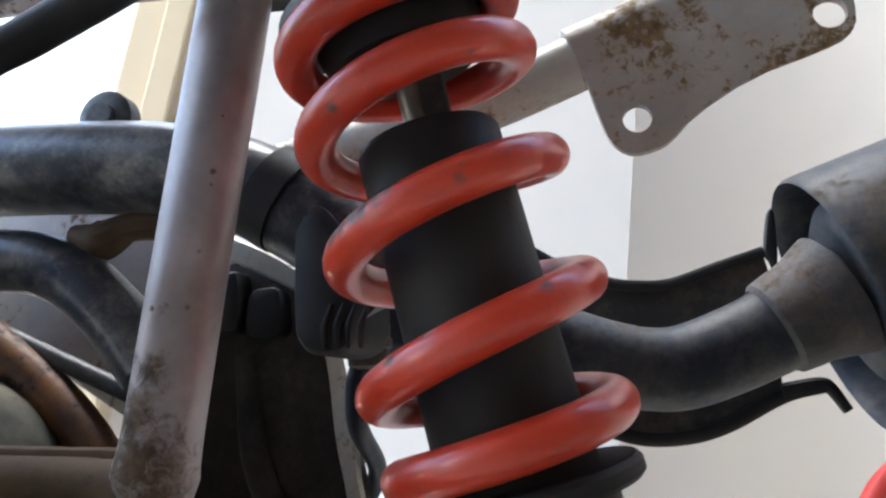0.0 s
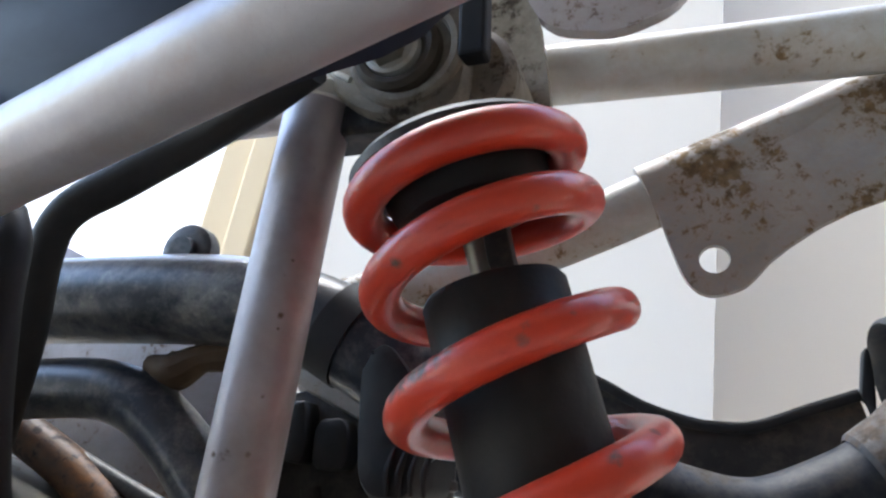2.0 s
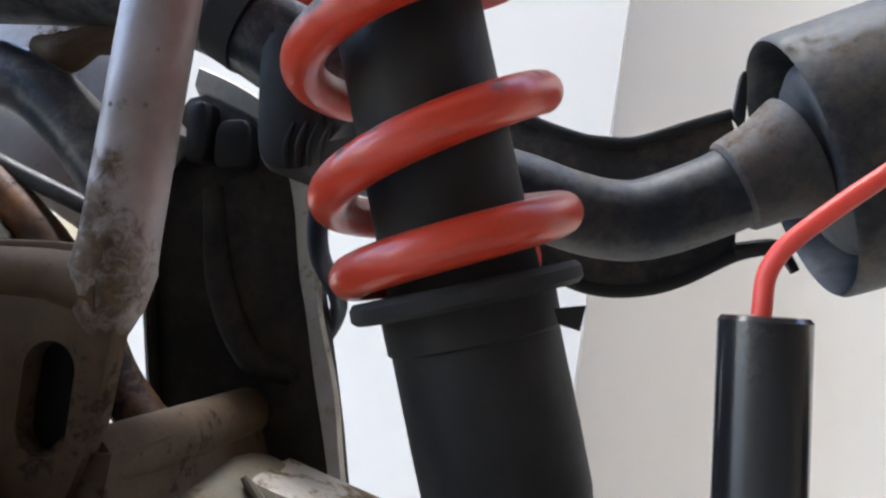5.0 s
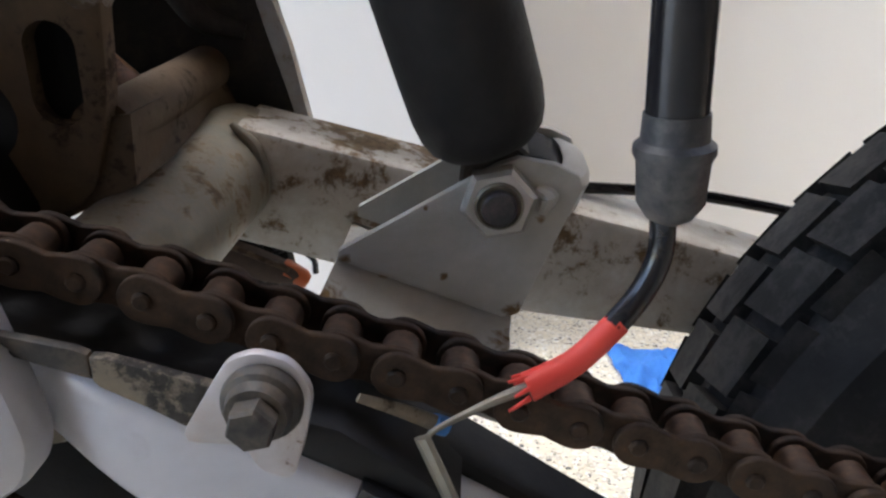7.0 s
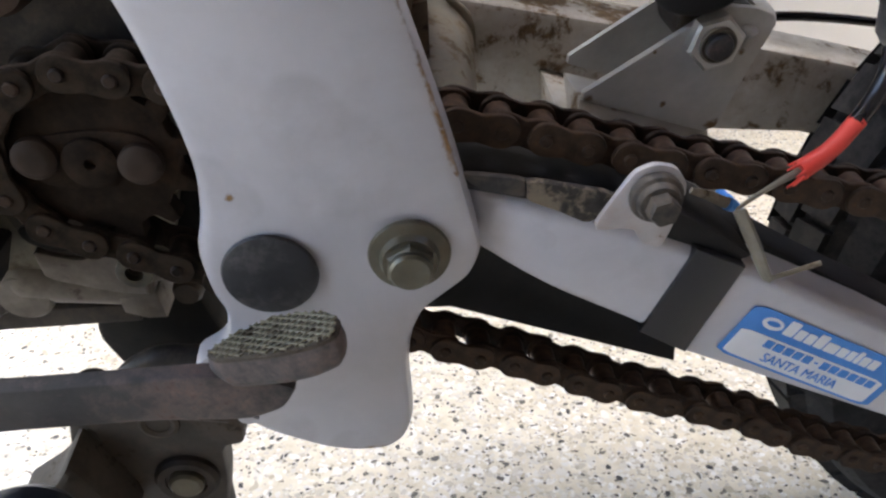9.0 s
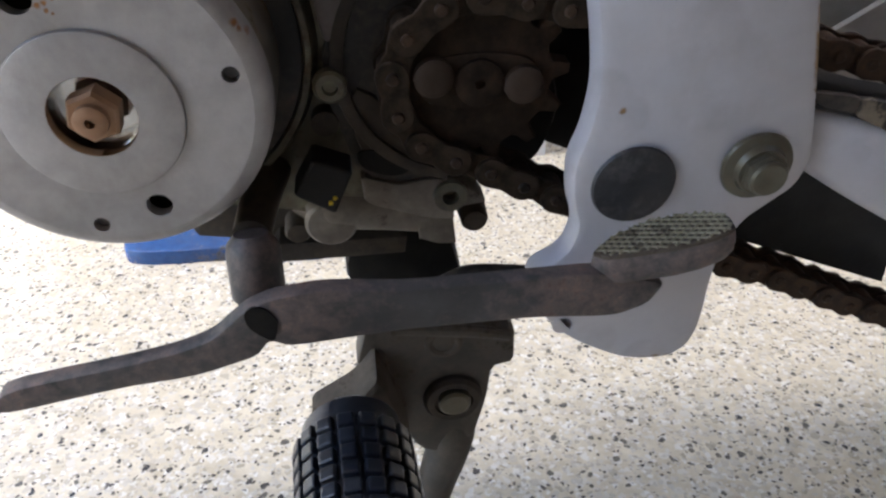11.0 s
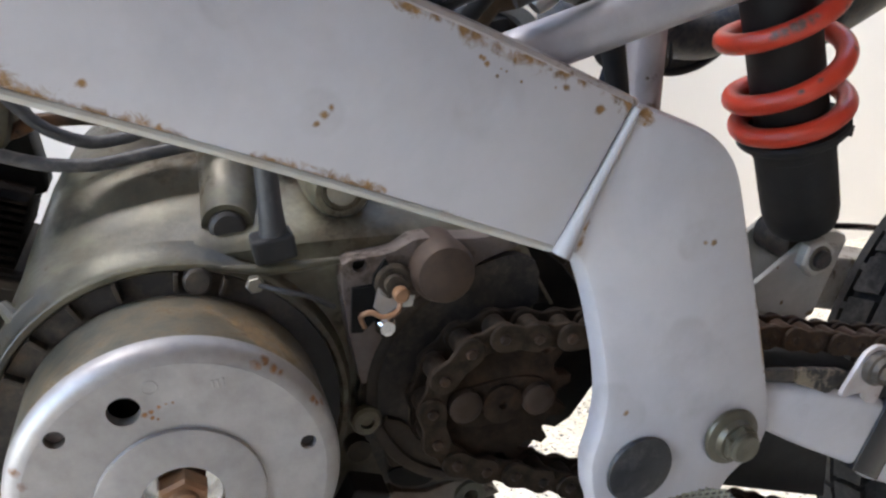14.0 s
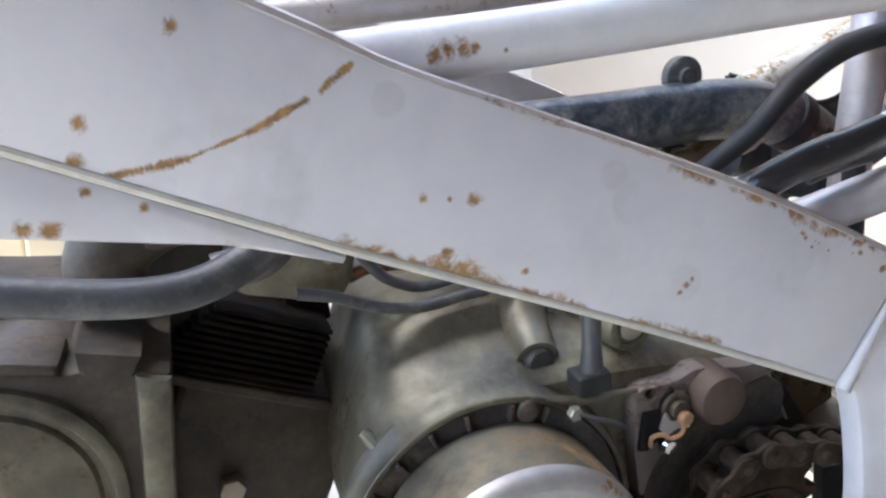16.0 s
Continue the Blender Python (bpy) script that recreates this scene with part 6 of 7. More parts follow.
    part("drain_nipple", lathe(B(), (-0.0728, 0.222, 0.024), (0.0003, 0, -0.0145), [(0, 0), (0, 0.006), (0.002, 0.0068), (0.006, 0.0068), (0.0065, 0.0074), (0.009, 0.0074), (0.0095, 0.0064), (0.0145, 0.0058), (0.0155, 0.003), (0.0155, 0)], 20), GREASE, bike, "", SM)
    part("drain_hose", sweep(B(), [(-0.0745, 0.223, 0.011), (-0.0768, 0.224, 0.004), (-0.0778, 0.23, -0.009), (-0.0835, 0.268, -0.026), (-0.095, 0.276, -0.045)], 0.0033, 12), NAVY, bike, "dark blue drain hose", SM)
    part("curved_pipe", sweep(B(), [(-0.25, 0.2, 0.040), (-0.19, 0.2, 0.0425), (-0.165, 0.2, 0.0385), (-0.147, 0.2, 0.0265), (-0.130, 0.2, 0.008)], 0.0098, 18), DUCT, bike, "dusty black bent tube", SM)
    part("under_bracket", sweep(B(), [(-0.162, 0.201, 0.050), (-0.152, 0.201, 0.0475), (-0.143, 0.202, 0.0515), (-0.132, 0.204, 0.0535), (-0.122, 0.205, 0.0565)], [0.003, 0.0065, 0.0045, 0.006, 0.004], 10, 5), BROWN, bike, "muddy fitting under the duct", SM)
    part("orange_pipe", sweep(B(), [(-0.24, 0.22, 0.036), (-0.202, 0.22, 0.0165), (-0.172, 0.22, -0.006), (-0.152, 0.22, -0.03), (-0.139, 0.22, -0.052), (-0.122, 0.22, -0.070)], 0.0075, 14), ORANGE, bike, "orange-brown stained tube", SM)
    part("black_cable", sweep(B(), [(-0.25, 0.222, 0.042), (-0.2027, 0.222, 0.0217), (-0.1555, 0.222, 0.0027), (-0.138, 0.225, -0.005)], 0.0032, 12), RUBBER, bike, "black cable", SM)
    part("duct_bolt", lathe(B(), (-0.1545, 0.202, 0.087), OUT, [(-0.004, 0.0), (-0.004, 0.0095), (0.001, 0.0095), (0.002, 0.008), (0.002, 0.0045), (0.0045, 0.0042), (0.0045, 0)], 28), RUBBER, bike, "black rubber mount with a bolt", SM)
    # wiring loom above the spar
    part("loom", sweep(B(), [(-0.1965, 0.182, 0.0245), (-0.1887, 0.176, 0.0336), (-0.1735, 0.164, 0.0511), (-0.1587, 0.150, 0.0689), (-0.1499, 0.146, 0.0794), (-0.1367, 0.148, 0.0876), (-0.1153, 0.148, 0.0970), (-0.0929, 0.142, 0.1018), (-0.0760, 0.137, 0.1055)],
                        [0.0047, 0.0047, 0.0047, 0.0047, 0.0048, 0.0052, 0.0052, 0.0050, 0.0040], 16), BLACK, bike, "black sleeved wiring loom under the rail", SM)
    part("loom", sweep(B(), [(-0.139, 0.121, 0.0700), (-0.1362, 0.12, 0.0611), (-0.1348, 0.12, 0.0449), (-0.1310, 0.122, 0.0177), (-0.128, 0.128, -0.008)], [0.003, 0.0046, 0.0044, 0.0038, 0.003], 12), BLACK, bike, "black sleeve hanging beside the loom", SM)
    part("loom", sweep(B(), [(-0.214, 0.094, 0.064), (-0.207, 0.088, 0.0685), (-0.195, 0.087, 0.0722), (-0.182, 0.087, 0.0743), (-0.172, 0.087, 0.0760), (-0.158, 0.087, 0.0792)], [0.0046, 0.0054, 0.0056, 0.0062, 0.0056, 0.0044], 18), GLOSS, bike, "shiny black taped wiring loom", SM)
    for dz, dy, mat, name in ((-0.0022, -0.001, YELLOW, "yellow wire"), (-0.0002, -0.002, GLOSS, "black wire"), (0.0018, -0.001, WHITE, "white wire"), (0.0008, 0.001, YELLOW, "yellow wire"), (0.0034, 0.002, WHITE, "white wire"), (-0.0034, 0.003, GLOSS, "black wire")):
        part("wire", sweep(B(), [(-0.164, 0.087 + dy * 0.5, 0.0778 + dz * 0.4), (-0.155, 0.087 + dy, 0.0797 + dz * 0.9), (-0.143, 0.087 + dy, 0.0808 + dz), (-0.130, 0.091 + dy, 0.081 + dz), (-0.121, 0.1045, 0.083 + dz * 0.5), (-0.112, 0.107, 0.085 + dz * 0.5)], 0.0013, 8), mat, bike, name, SM)
    part("cable", sweep(B(), [(-0.180, 0.097, 0.0635), (-0.172, 0.096, 0.0655), (-0.156, 0.096, 0.067), (-0.139, 0.098, 0.0685), (-0.125, 0.103, 0.0715), (-0.112, 0.107, 0.079)], 0.0026, 12), RUBBER, bike, "grey rubber cable", SM)
    part("cable_boot", lathe(B(), (-0.125, 0.2, 0.0475), (0.8, 0, 0.6), [(0, 0), (0, 0.004), (0.006, 0.006), (0.016, 0.0065), (0.018, 0.004), (0.03, 0.0035), (0.03, 0)], 18), STEEL, bike, "dull metal cable end", SM)


def brake_switch():
    x, y = 0.0292, 0.104
    sw = part("brake_light_switch", lathe(B(), (x, y, -0.018), (0, 0, -1), [(0, 0), (0, 0.0052), (0.0006, 0.0057), (0.034, 0.0057), (0.034, 0)], 32), GLOSS, bike, "glossy black tubular brake-light switch with a rubber boot", SM)
    part("rubber_boot", lathe(B(), (x, y, -0.0490), (0, 0, -1), [(0, 0.0), (0, 0.006), (0.005, 0.0063), (0.006, 0.0075), (0.0075, 0.0076), (0.009, 0.0068), (0.017, 0.0064), (0.020, 0.0045), (0.0215, 0.002), (0.0215, 0)], 32), RUBBER, sw, "grey-black rubber boot", SM)
    part("lead", sweep(B(), [(x - 0.0005, y, -0.018), (x + 0.0005, y, -0.0115), (x + 0.006, y, -0.0055), (x + 0.022, y + 0.003, 0.0065), (x + 0.05, y + 0.01, 0.026)], 0.00128, 12), RED_WIRE, sw, "red lead", SM)
    part("pull_wire", sweep(B(), [(x - 0.001, y, -0.069), (x - 0.0015, y - 0.001, -0.077), (x - 0.005, y - 0.003, -0.084), (x - 0.0105, y - 0.006, -0.0895)], 0.0026, 12), GLOSS, sw, "black taped wire", SM)
    part("red_sleeve", sweep(B(), [(x - 0.0095, y - 0.0055, -0.0888), (x - 0.018, y - 0.009, -0.0955), (x - 0.0275, y - 0.0118, -0.0995)], [0.0027, 0.0027, 0.0031], 12), RED_WIRE, sw, "red sleeve frayed at its end", SM)
    part("bare_wire", sweep(B(), [(x - 0.0265, y - 0.0115, -0.0993), (x - 0.035, y - 0.014, -0.1015), (x - 0.045, y - 0.0165, -0.1055), (x - 0.0478, y - 0.018, -0.1075)], [0.0013, 0.0009, 0.0006, 0.0006], 8), BOLT, sw, "bare steel wire", SM)
    part("wire_hook", sweep(B(), [(-0.0185, 0.0835, -0.1045), (-0.0145, 0.081, -0.114), (-0.0095, 0.079, -0.1265), (-0.0075, 0.0785, -0.1268), (0.006, 0.0785, -0.1235)], [0.0021, 0.0021, 0.0018, 0.0008, 0.0008], 8, 6, 0.5), BOLT, sw, "bent steel hook", None)
    for k in range(7):
        a = 2 * math.pi * k / 7
        part("frayed_strand", sweep(B(), [(x - 0.0270, y - 0.0116 + 0.0026 * math.cos(a), -0.0993 + 0.0026 * math.sin(a)), (x - 0.0300 - 0.0006 * (k % 3), y - 0.0126 + 0.0032 * math.cos(a), -0.1006 + 0.0034 * math.sin(a))], [0.0006, 0.0003], 6, 2), RED_WIRE, sw)
    part("cable_tag", sweep(B(), [(-0.0310, 0.0890, -0.0992), (-0.0230, 0.0925, -0.1050), (-0.0155, 0.0958, -0.1112)], [0.0010, 0.0016, 0.0019], 10, 8, 0.5), MUD, sw, "pale dirty metal tag", SM)
    part("blue_tape", sweep(B(), [(-0.0172, 0.0950, -0.1098), (-0.0150, 0.0960, -0.1115)], 0.0021, 10), BLUE, sw, "blue tape ring", SM)


def exhaust():
    ex = part("exhaust_pipe", sweep(B(), [(-0.09, 0.255, 0.03), (-0.03, 0.262, 0.020), (-0.004, 0.265, 0.0125), (0.0105, 0.267, 0.0095), (0.0245, 0.269, 0.0105), (0.0464, 0.271, 0.0192), (0.062, 0.272, 0.0280), (0.080, 0.276, 0.0350)], [0.0138, 0.0138, 0.0138, 0.0138, 0.0140, 0.0142, 0.0150, 0.0165], 28), EXHAUST, bike, "black exhaust pipe", SM)
    ax = Vector((1.0, -0.005, 0.365))
    can = part("silencer", lathe(B(), (0.0735, 0.2758, 0.030), ax, [(0.030, 0.0), (0.030, 0.0415), (0.003, 0.0430), (0.0, 0.0437), (-0.0012, 0.0446), (0.0, 0.0455), (0.004, 0.0457), (0.2, 0.0457), (0.2, 0)], 72), EXHAUST, ex, "black silencer can", SM)
    part("end_dome", lathe(B(), (0.0735, 0.2758, 0.030), ax, [(0.0035, 0.0), (0.0035, 0.0235), (0.0045, 0.0290), (0.0075, 0.0330), (0.0125, 0.0352), (0.03, 0.0358)], 64), EXHAUST, can, "domed end of the silencer", SM)
    part("weld_collar", lathe(B(), (0.0510, 0.2712, 0.0218), (0.86, 0.06, 0.47), [(0.0, 0.0148), (0.0015, 0.0163), (0.006, 0.0170), (0.012, 0.0176), (0.018, 0.0195), (0.024, 0.0215), (0.026, 0.0)], 40), COLLAR, ex, "crusty welded collar", SM)
    top = [(-0.060, 0.068), (-0.0345, 0.0575), (-0.0173, 0.0478), (-0.0017, 0.0422), (0.0076, 0.0406), (0.0206, 0.0408), (0.038, 0.0465), (0.0535, 0.0514)]
    low = [(0.0565, 0.0005), (0.0382, -0.0094), (0.0245, -0.0138), (0.0089, -0.0146), (-0.006, -0.0105), (-0.03, 0.0)]
    sp = lambda pts: [(q[0], q[2]) for q in smooth_path([(x, 0, z) for x, z in pts], 4)]
    shield = part("heat_shield", sheet(B(), sp(top) + [(0.0562, 0.0396), (0.0568, 0.020)] + sp(low) + [(-0.06, 0.04)], 0.2905, 0.2925, edge=0.0005), GREASE, ex, "black heat shield behind the pipe", None)
    part("shield_rim", sweep(B(), [(x, 0.2885, z) for x, z in top], 0.0021, 10, 6, 0.6), BLACK, shield, "", SM)
    part("shield_tab", sheet(B(), rounded([(0.0533, 0.0500), (0.0545, 0.0585), (0.0556, 0.0653), (0.0568, 0.0670), (0.0578, 0.0655), (0.0582, 0.0550), (0.0570, 0.0400), (0.0555, 0.0480)], 0.2, 2), 0.286, 0.2905, edge=0.0007), BLACK, shield, "upturned end of the shield", SM)
    part("shield_rim", sweep(B(), [(x, 0.2895, z) for x, z in [(0.0706, 0.0042)] + low], 0.0026, 10, 6, 0.7), BLACK, shield, "", SM)
    part("shield_tail", sweep(B(), [(0.0560, 0.290, 0.0020), (0.0680, 0.290, 0.0042), (0.0718, 0.290, 0.0030), (0.0768, 0.290, -0.0045)], [0.0030, 0.0028, 0.0022, 0.0018], 10, 6), BLACK, shield, "", SM)


def rear_wheel():
    cx, cz, yc = 0.233, -0.2215, 0.172
    prof = [(-0.034, 0.135), (-0.039, 0.150), (-0.040, 0.165), (-0.037, 0.1745), (-0.026, 0.1815), (-0.011, 0.1848), (0.0, 0.1854), (0.011, 0.1848), (0.026, 0.1815), (0.037, 0.1745), (0.040, 0.165), (0.039, 0.150), (0.034, 0.135)]
    ty = part("rear_wheel", lathe(B(), (cx, yc, cz), (0, 1, 0), prof, 96), TYRE, bike, "black rear tyre with worn block tread", SM)
    part("rim", lathe(B(), (cx, yc, cz), (0, 1, 0), [(-0.034, 0.133), (-0.036, 0.123), (-0.017, 0.111), (0.017, 0.111), (0.036, 0.123), (0.034, 0.133)], 64), RIM_RED, ty, "dull red wheel rim", SM)
    bm = B()
    n = 46
    for i in range(n):
        for j, (y0, y1, shift) in enumerate(((-0.0385, -0.0225, 0.0), (-0.0195, -0.0020, 0.5), (0.0010, 0.0185, 0.0), (0.0215, 0.0385, 0.5))):
            a = 2 * math.pi * (i + shift) / n
            da = 2 * math.pi / n * 0.415
            vs = []
            for aa in (a - da, a + da):
                for yy in (y0, y1):
                    base = float(np.interp(yy, [p[0] for p in prof], [p[1] for p in prof]))
                    for h in (-0.003, 0.0056):
                        r = base + h
                        vs.append(bm.verts.new((cx + r * math.cos(aa + (yy - y0) * 1.2), yc + yy * (1.01 if h > 0 else 1), cz + r * math.sin(aa + (yy - y0) * 1.2))))
            for f in ((0, 1, 3, 2), (4, 6, 7, 5), (0, 4, 5, 1), (2, 3, 7, 6), (0, 2, 6, 4), (1, 5, 7, 3)):
                bm.faces.new([vs[k] for k in f])
    tagged(part("tread", bm, TYRE, ty, "worn rubber tread blocks"), kind="stuff")
    part("brake_cable", sweep(B(), [(-0.03, 0.235, -0.105), (0.03, 0.238, -0.1105), (0.078, 0.24, -0.1166), (0.14, 0.24, -0.133), (0.2, 0.24, -0.16)], 0.0022, 10), GLOSS, bike, "thin black brake cable", SM)


def foot_controls():
    web = [(-0.3479, -0.1277), (-0.3092, -0.1245), (-0.2950, -0.1226), (-0.2836, -0.1193), (-0.2726, -0.1105), (-0.2642, -0.1076), (-0.2495, -0.1068), (-0.2251, -0.1117), (-0.1928, -0.1138), (-0.1690, -0.1154), (-0.1469, -0.1234), (-0.1524, -0.1315), (-0.1630, -0.1345), (-0.1886, -0.1301), (-0.2090, -0.1286), (-0.2291, -0.1271), (-0.2623, -0.1272), (-0.2678, -0.1236), (-0.2724, -0.1292), (-0.2894, -0.1331), (-0.3000, -0.1338), (-0.3137, -0.1338), (-0.3539, -0.1379)]
    lever = part("gear_lever", sheet(B(), rounded(web, 0.15, 2), 0.0550, 0.0605, edge=0.0018), SHIFTER, bike, "scuffed dark steel gear lever", SM)
    # The fold is not cut; a dark sheet paints its shade on the lever.
    part("fold_shade", sheet(B(), rounded([(-0.2727, -0.1109), (-0.2698, -0.1088), (-0.2657, -0.1105), (-0.2633, -0.1162), (-0.2661, -0.1229), (-0.2683, -0.1216), (-0.2725, -0.1165)], 0.2, 2), 0.0545, 0.0552), DARK, lever, "dark sheet standing in for the shade in the lever's fold", SM)
    plan = [(-0.1700, 0.0600), (-0.1665, 0.0553), (-0.1477, 0.0490), (-0.1380, 0.0476), (-0.1315, 0.0485), (-0.1310, 0.0550), (-0.1360, 0.0606), (-0.1500, 0.0655), (-0.1630, 0.0642)]
    cx, cy = -0.1490, 0.0565
    level = lambda x, y: -0.06375 + 0.2649 * x - 0.0333 * y

    def layers(bm, rows):
        loops = []
        for k, drop in rows:
            pts = [(cx + (p.x - cx) * k, cy + (p.y - cy) * k) for p in rounded(plan, 0.15, 2)]
            loops.append([bm.verts.new((x, y, level(x, y) - drop)) for x, y in pts])
        for a, b in zip(loops, loops[1:]):
            for i in range(len(a)):
                bm.faces.new((a[i], a[(i + 1) % len(a)], b[(i + 1) % len(a)], b[i]))
        bm.faces.new(loops[0]), bm.faces.new(loops[-1])
        return bm
    part("pedal_pad", layers(B(), ((0.97, 0.0014), (1.0, 0.0022), (1.03, 0.0050), (1.02, 0.0085), (0.93, 0.0110), (0.80, 0.0122))), SHIFTER, lever, "folded pedal end", SM)
    part("grip_sheet", layers(B(), ((0.92, 0.0002), (0.98, 0.0006), (1.0, 0.0013), (0.98, 0.0020))), MUDDY, lever, "dirty grip plate", SM)
    bm = B()
    hull = [Vector((cx + (p[0] - cx) * 0.94, cy + (p[1] - cy) * 0.94)) for p in plan]
    for lean in (Vector((0.84, 0.54)), Vector((0.84, -0.54))):
        across = Vector((-lean.y, lean.x))
        for k in range(-16, 17):
            o, near, far = Vector((cx, cy)) + across * 0.0020 * k, -1.0, 1.0
            for a, b in zip(hull, hull[1:] + hull[:1]):
                side, rate = (b - a).cross(o - a), (b - a).cross(lean)
                if abs(rate) > 1e-9:
                    near, far = (max(near, -side / rate), far) if rate > 0 else (near, min(far, -side / rate))
            if far - near > 0.001:
                p, q = o + lean * near, o + lean * far
                sweep(bm, [(x, y, level(x, y)) for x, y in (p, (p + q) / 2, q)], 0.00042, 6, 2)
    tagged(part("grip_ribs", bm, PEDAL, lever, "worn knurled pedal grip"), kind="stuff")
    part("lever_strap", sweep(B(), [(-0.2230, 0.1, -0.1600), (-0.2157, 0.1, -0.1520), (-0.2067, 0.1, -0.1473), (-0.1978, 0.1, -0.1466), (-0.1720, 0.1, -0.1525), (-0.1580, 0.1, -0.1560)], 0.0040, 12), GREASE, bike, "dark brace behind the lever", SM)
    part("gear_shaft", sweep(B(), [(-0.2650, 0.125, -0.104), (-0.2690, 0.105, -0.1045), (-0.2712, 0.086, -0.1060)], [0.0062, 0.0064, 0.0060], 16), CAST_DARK, lever, "", SM)
    part("shaft_collar", lathe(B(), (-0.2700, 0.0800, -0.1010), (-0.06, -0.28, -0.95), [(0, 0.0), (0, 0.0052), (0.003, 0.0078), (0.006, 0.0084), (0.020, 0.0084), (0.022, 0.007), (0.022, 0)], 24), SHIFTER, lever, "clamp of the lever on its shaft", SM)
    # side stand bracket, footpeg and stand
    br = part("footrest_bracket", sheet(B(), rounded([(-0.2423, -0.1620), (-0.2309, -0.1640), (-0.2213, -0.1672), (-0.2020, -0.1715), (-0.1858, -0.1764), (-0.1866, -0.1947), (-0.1957, -0.1960), (-0.1987, -0.2142), (-0.2049, -0.2349), (-0.2152, -0.2480), (-0.2300, -0.2400), (-0.2389, -0.2132), (-0.2498, -0.1857)], 0.14, 1), 0.100, 0.112, edge=0.002), STAND, bike, "greasy black footrest bracket", SM)
    part("bracket_ring", lathe(B(), (-0.2130, 0.101, -0.2090), OUT, [(0, 0.0125), (0.003, 0.0122), (0.0045, 0.0108), (0.0045, 0.0080), (0.0030, 0.0078), (0.0030, 0)], 32), CAST_DARK, br, "dirty raised ring", SM)
    part("bracket_bolt", lathe(B(), (-0.2126, 0.0985, -0.2085), OUT, [(0, 0.0066), (0.0035, 0.0066), (0.0045, 0.0054), (0.0045, 0)], 20), OLIVE, br, "tarnished bolt end", SM)
    part("peg_clevis", sheet(B(), rounded([(-0.2400, -0.1730), (-0.2500, -0.1850), (-0.2700, -0.1960), (-0.2660, -0.2080), (-0.2420, -0.2250), (-0.2310, -0.2150)], 0.15, 2), 0.082, 0.100, edge=0.003), MUDDY, br, "muddy hinge of the footpeg", SM)
    part("bracket_boss", lathe(B(), (-0.2142, 0.1005, -0.1780), OUT, [(0, 0.0078), (0.0012, 0.0074), (0.0018, 0.0060), (0.0010, 0.0046), (-0.001, 0.0040), (-0.001, 0)], 24), MUDDY, br, "rounded hump with a hole", SM)
    part("bracket_rib", sweep(B(), [(-0.2340, 0.0990, -0.1665), (-0.2150, 0.0985, -0.1700), (-0.1990, 0.0985, -0.1740), (-0.1885, 0.0990, -0.1790)], [0.0020, 0.0026, 0.0026, 0.0018], 10), STAND, br, "folded upper edge", SM)
    part("bracket_post", sweep(B(), [(-0.2350, 0.108, -0.160), (-0.2370, 0.108, -0.170), (-0.2420, 0.105, -0.185)], [0.0060, 0.0065, 0.007], 16), CAST_DARK, br, "", SM)
    peg = part("footpeg", lathe(B(), (-0.253, 0.075, -0.187), (0.06, -1.0, 0.03), [(0, 0), (0, 0.014), (0.004, 0.0178), (0.012, 0.0186), (0.11, 0.0186), (0.114, 0.016), (0.114, 0)], 32), PEG, bike, "ribbed black rubber footpeg", SM)
    bm = B()
    for i in range(15):
        for k in range(17):
            a = 2 * math.pi * k / 17
            m = Matrix.Translation(Vector((-0.253, 0.075, -0.187)) + Vector((0.06, -1, 0.03)).normalized() * (0.016 + 0.0068 * i)) @ pose(0, 0, 0, 0, math.degrees(a), 0)
            b2 = bmesh.new()
            box(b2, -0.0029, 0.0029, -0.0027, 0.0027, 0.0172, 0.0212, 0.0008)
            b2.transform(m)
            tmp = bpy.data.meshes.new("tmp")
            b2.to_mesh(tmp)
            b2.free()
            bm.from_mesh(tmp)
            bpy.data.meshes.remove(tmp)
    tagged(part("peg_ribs", bm, PEG, peg, "black rubber grip blocks"), kind="stuff")
    st = part("side_stand", sweep(B(), [(-0.211, 0.115, -0.205), (-0.2145, 0.108, -0.24), (-0.2265, 0.103, -0.275), (-0.2390, 0.095, -0.315), (-0.252, 0.062, -0.374)], [0.0075, 0.0105, 0.0085, 0.0078, 0.008], 18), STAND, bike, "greasy black side stand", SM)
    bm = B()
    pts = []
    for i in range(160):
        t = i / 159
        c = Vector((-0.233, 0.118, -0.225)).lerp(Vector((-0.252, 0.100, -0.315)), t)
        a = 2 * math.pi * 26 * t
        pts.append(c + Vector((math.cos(a), math.sin(a), 0)) * 0.0045)
    sweep(bm, pts, 0.0011, 6, 2)
    part("return_spring", bm, BOLT, st, "steel return spring", SM)


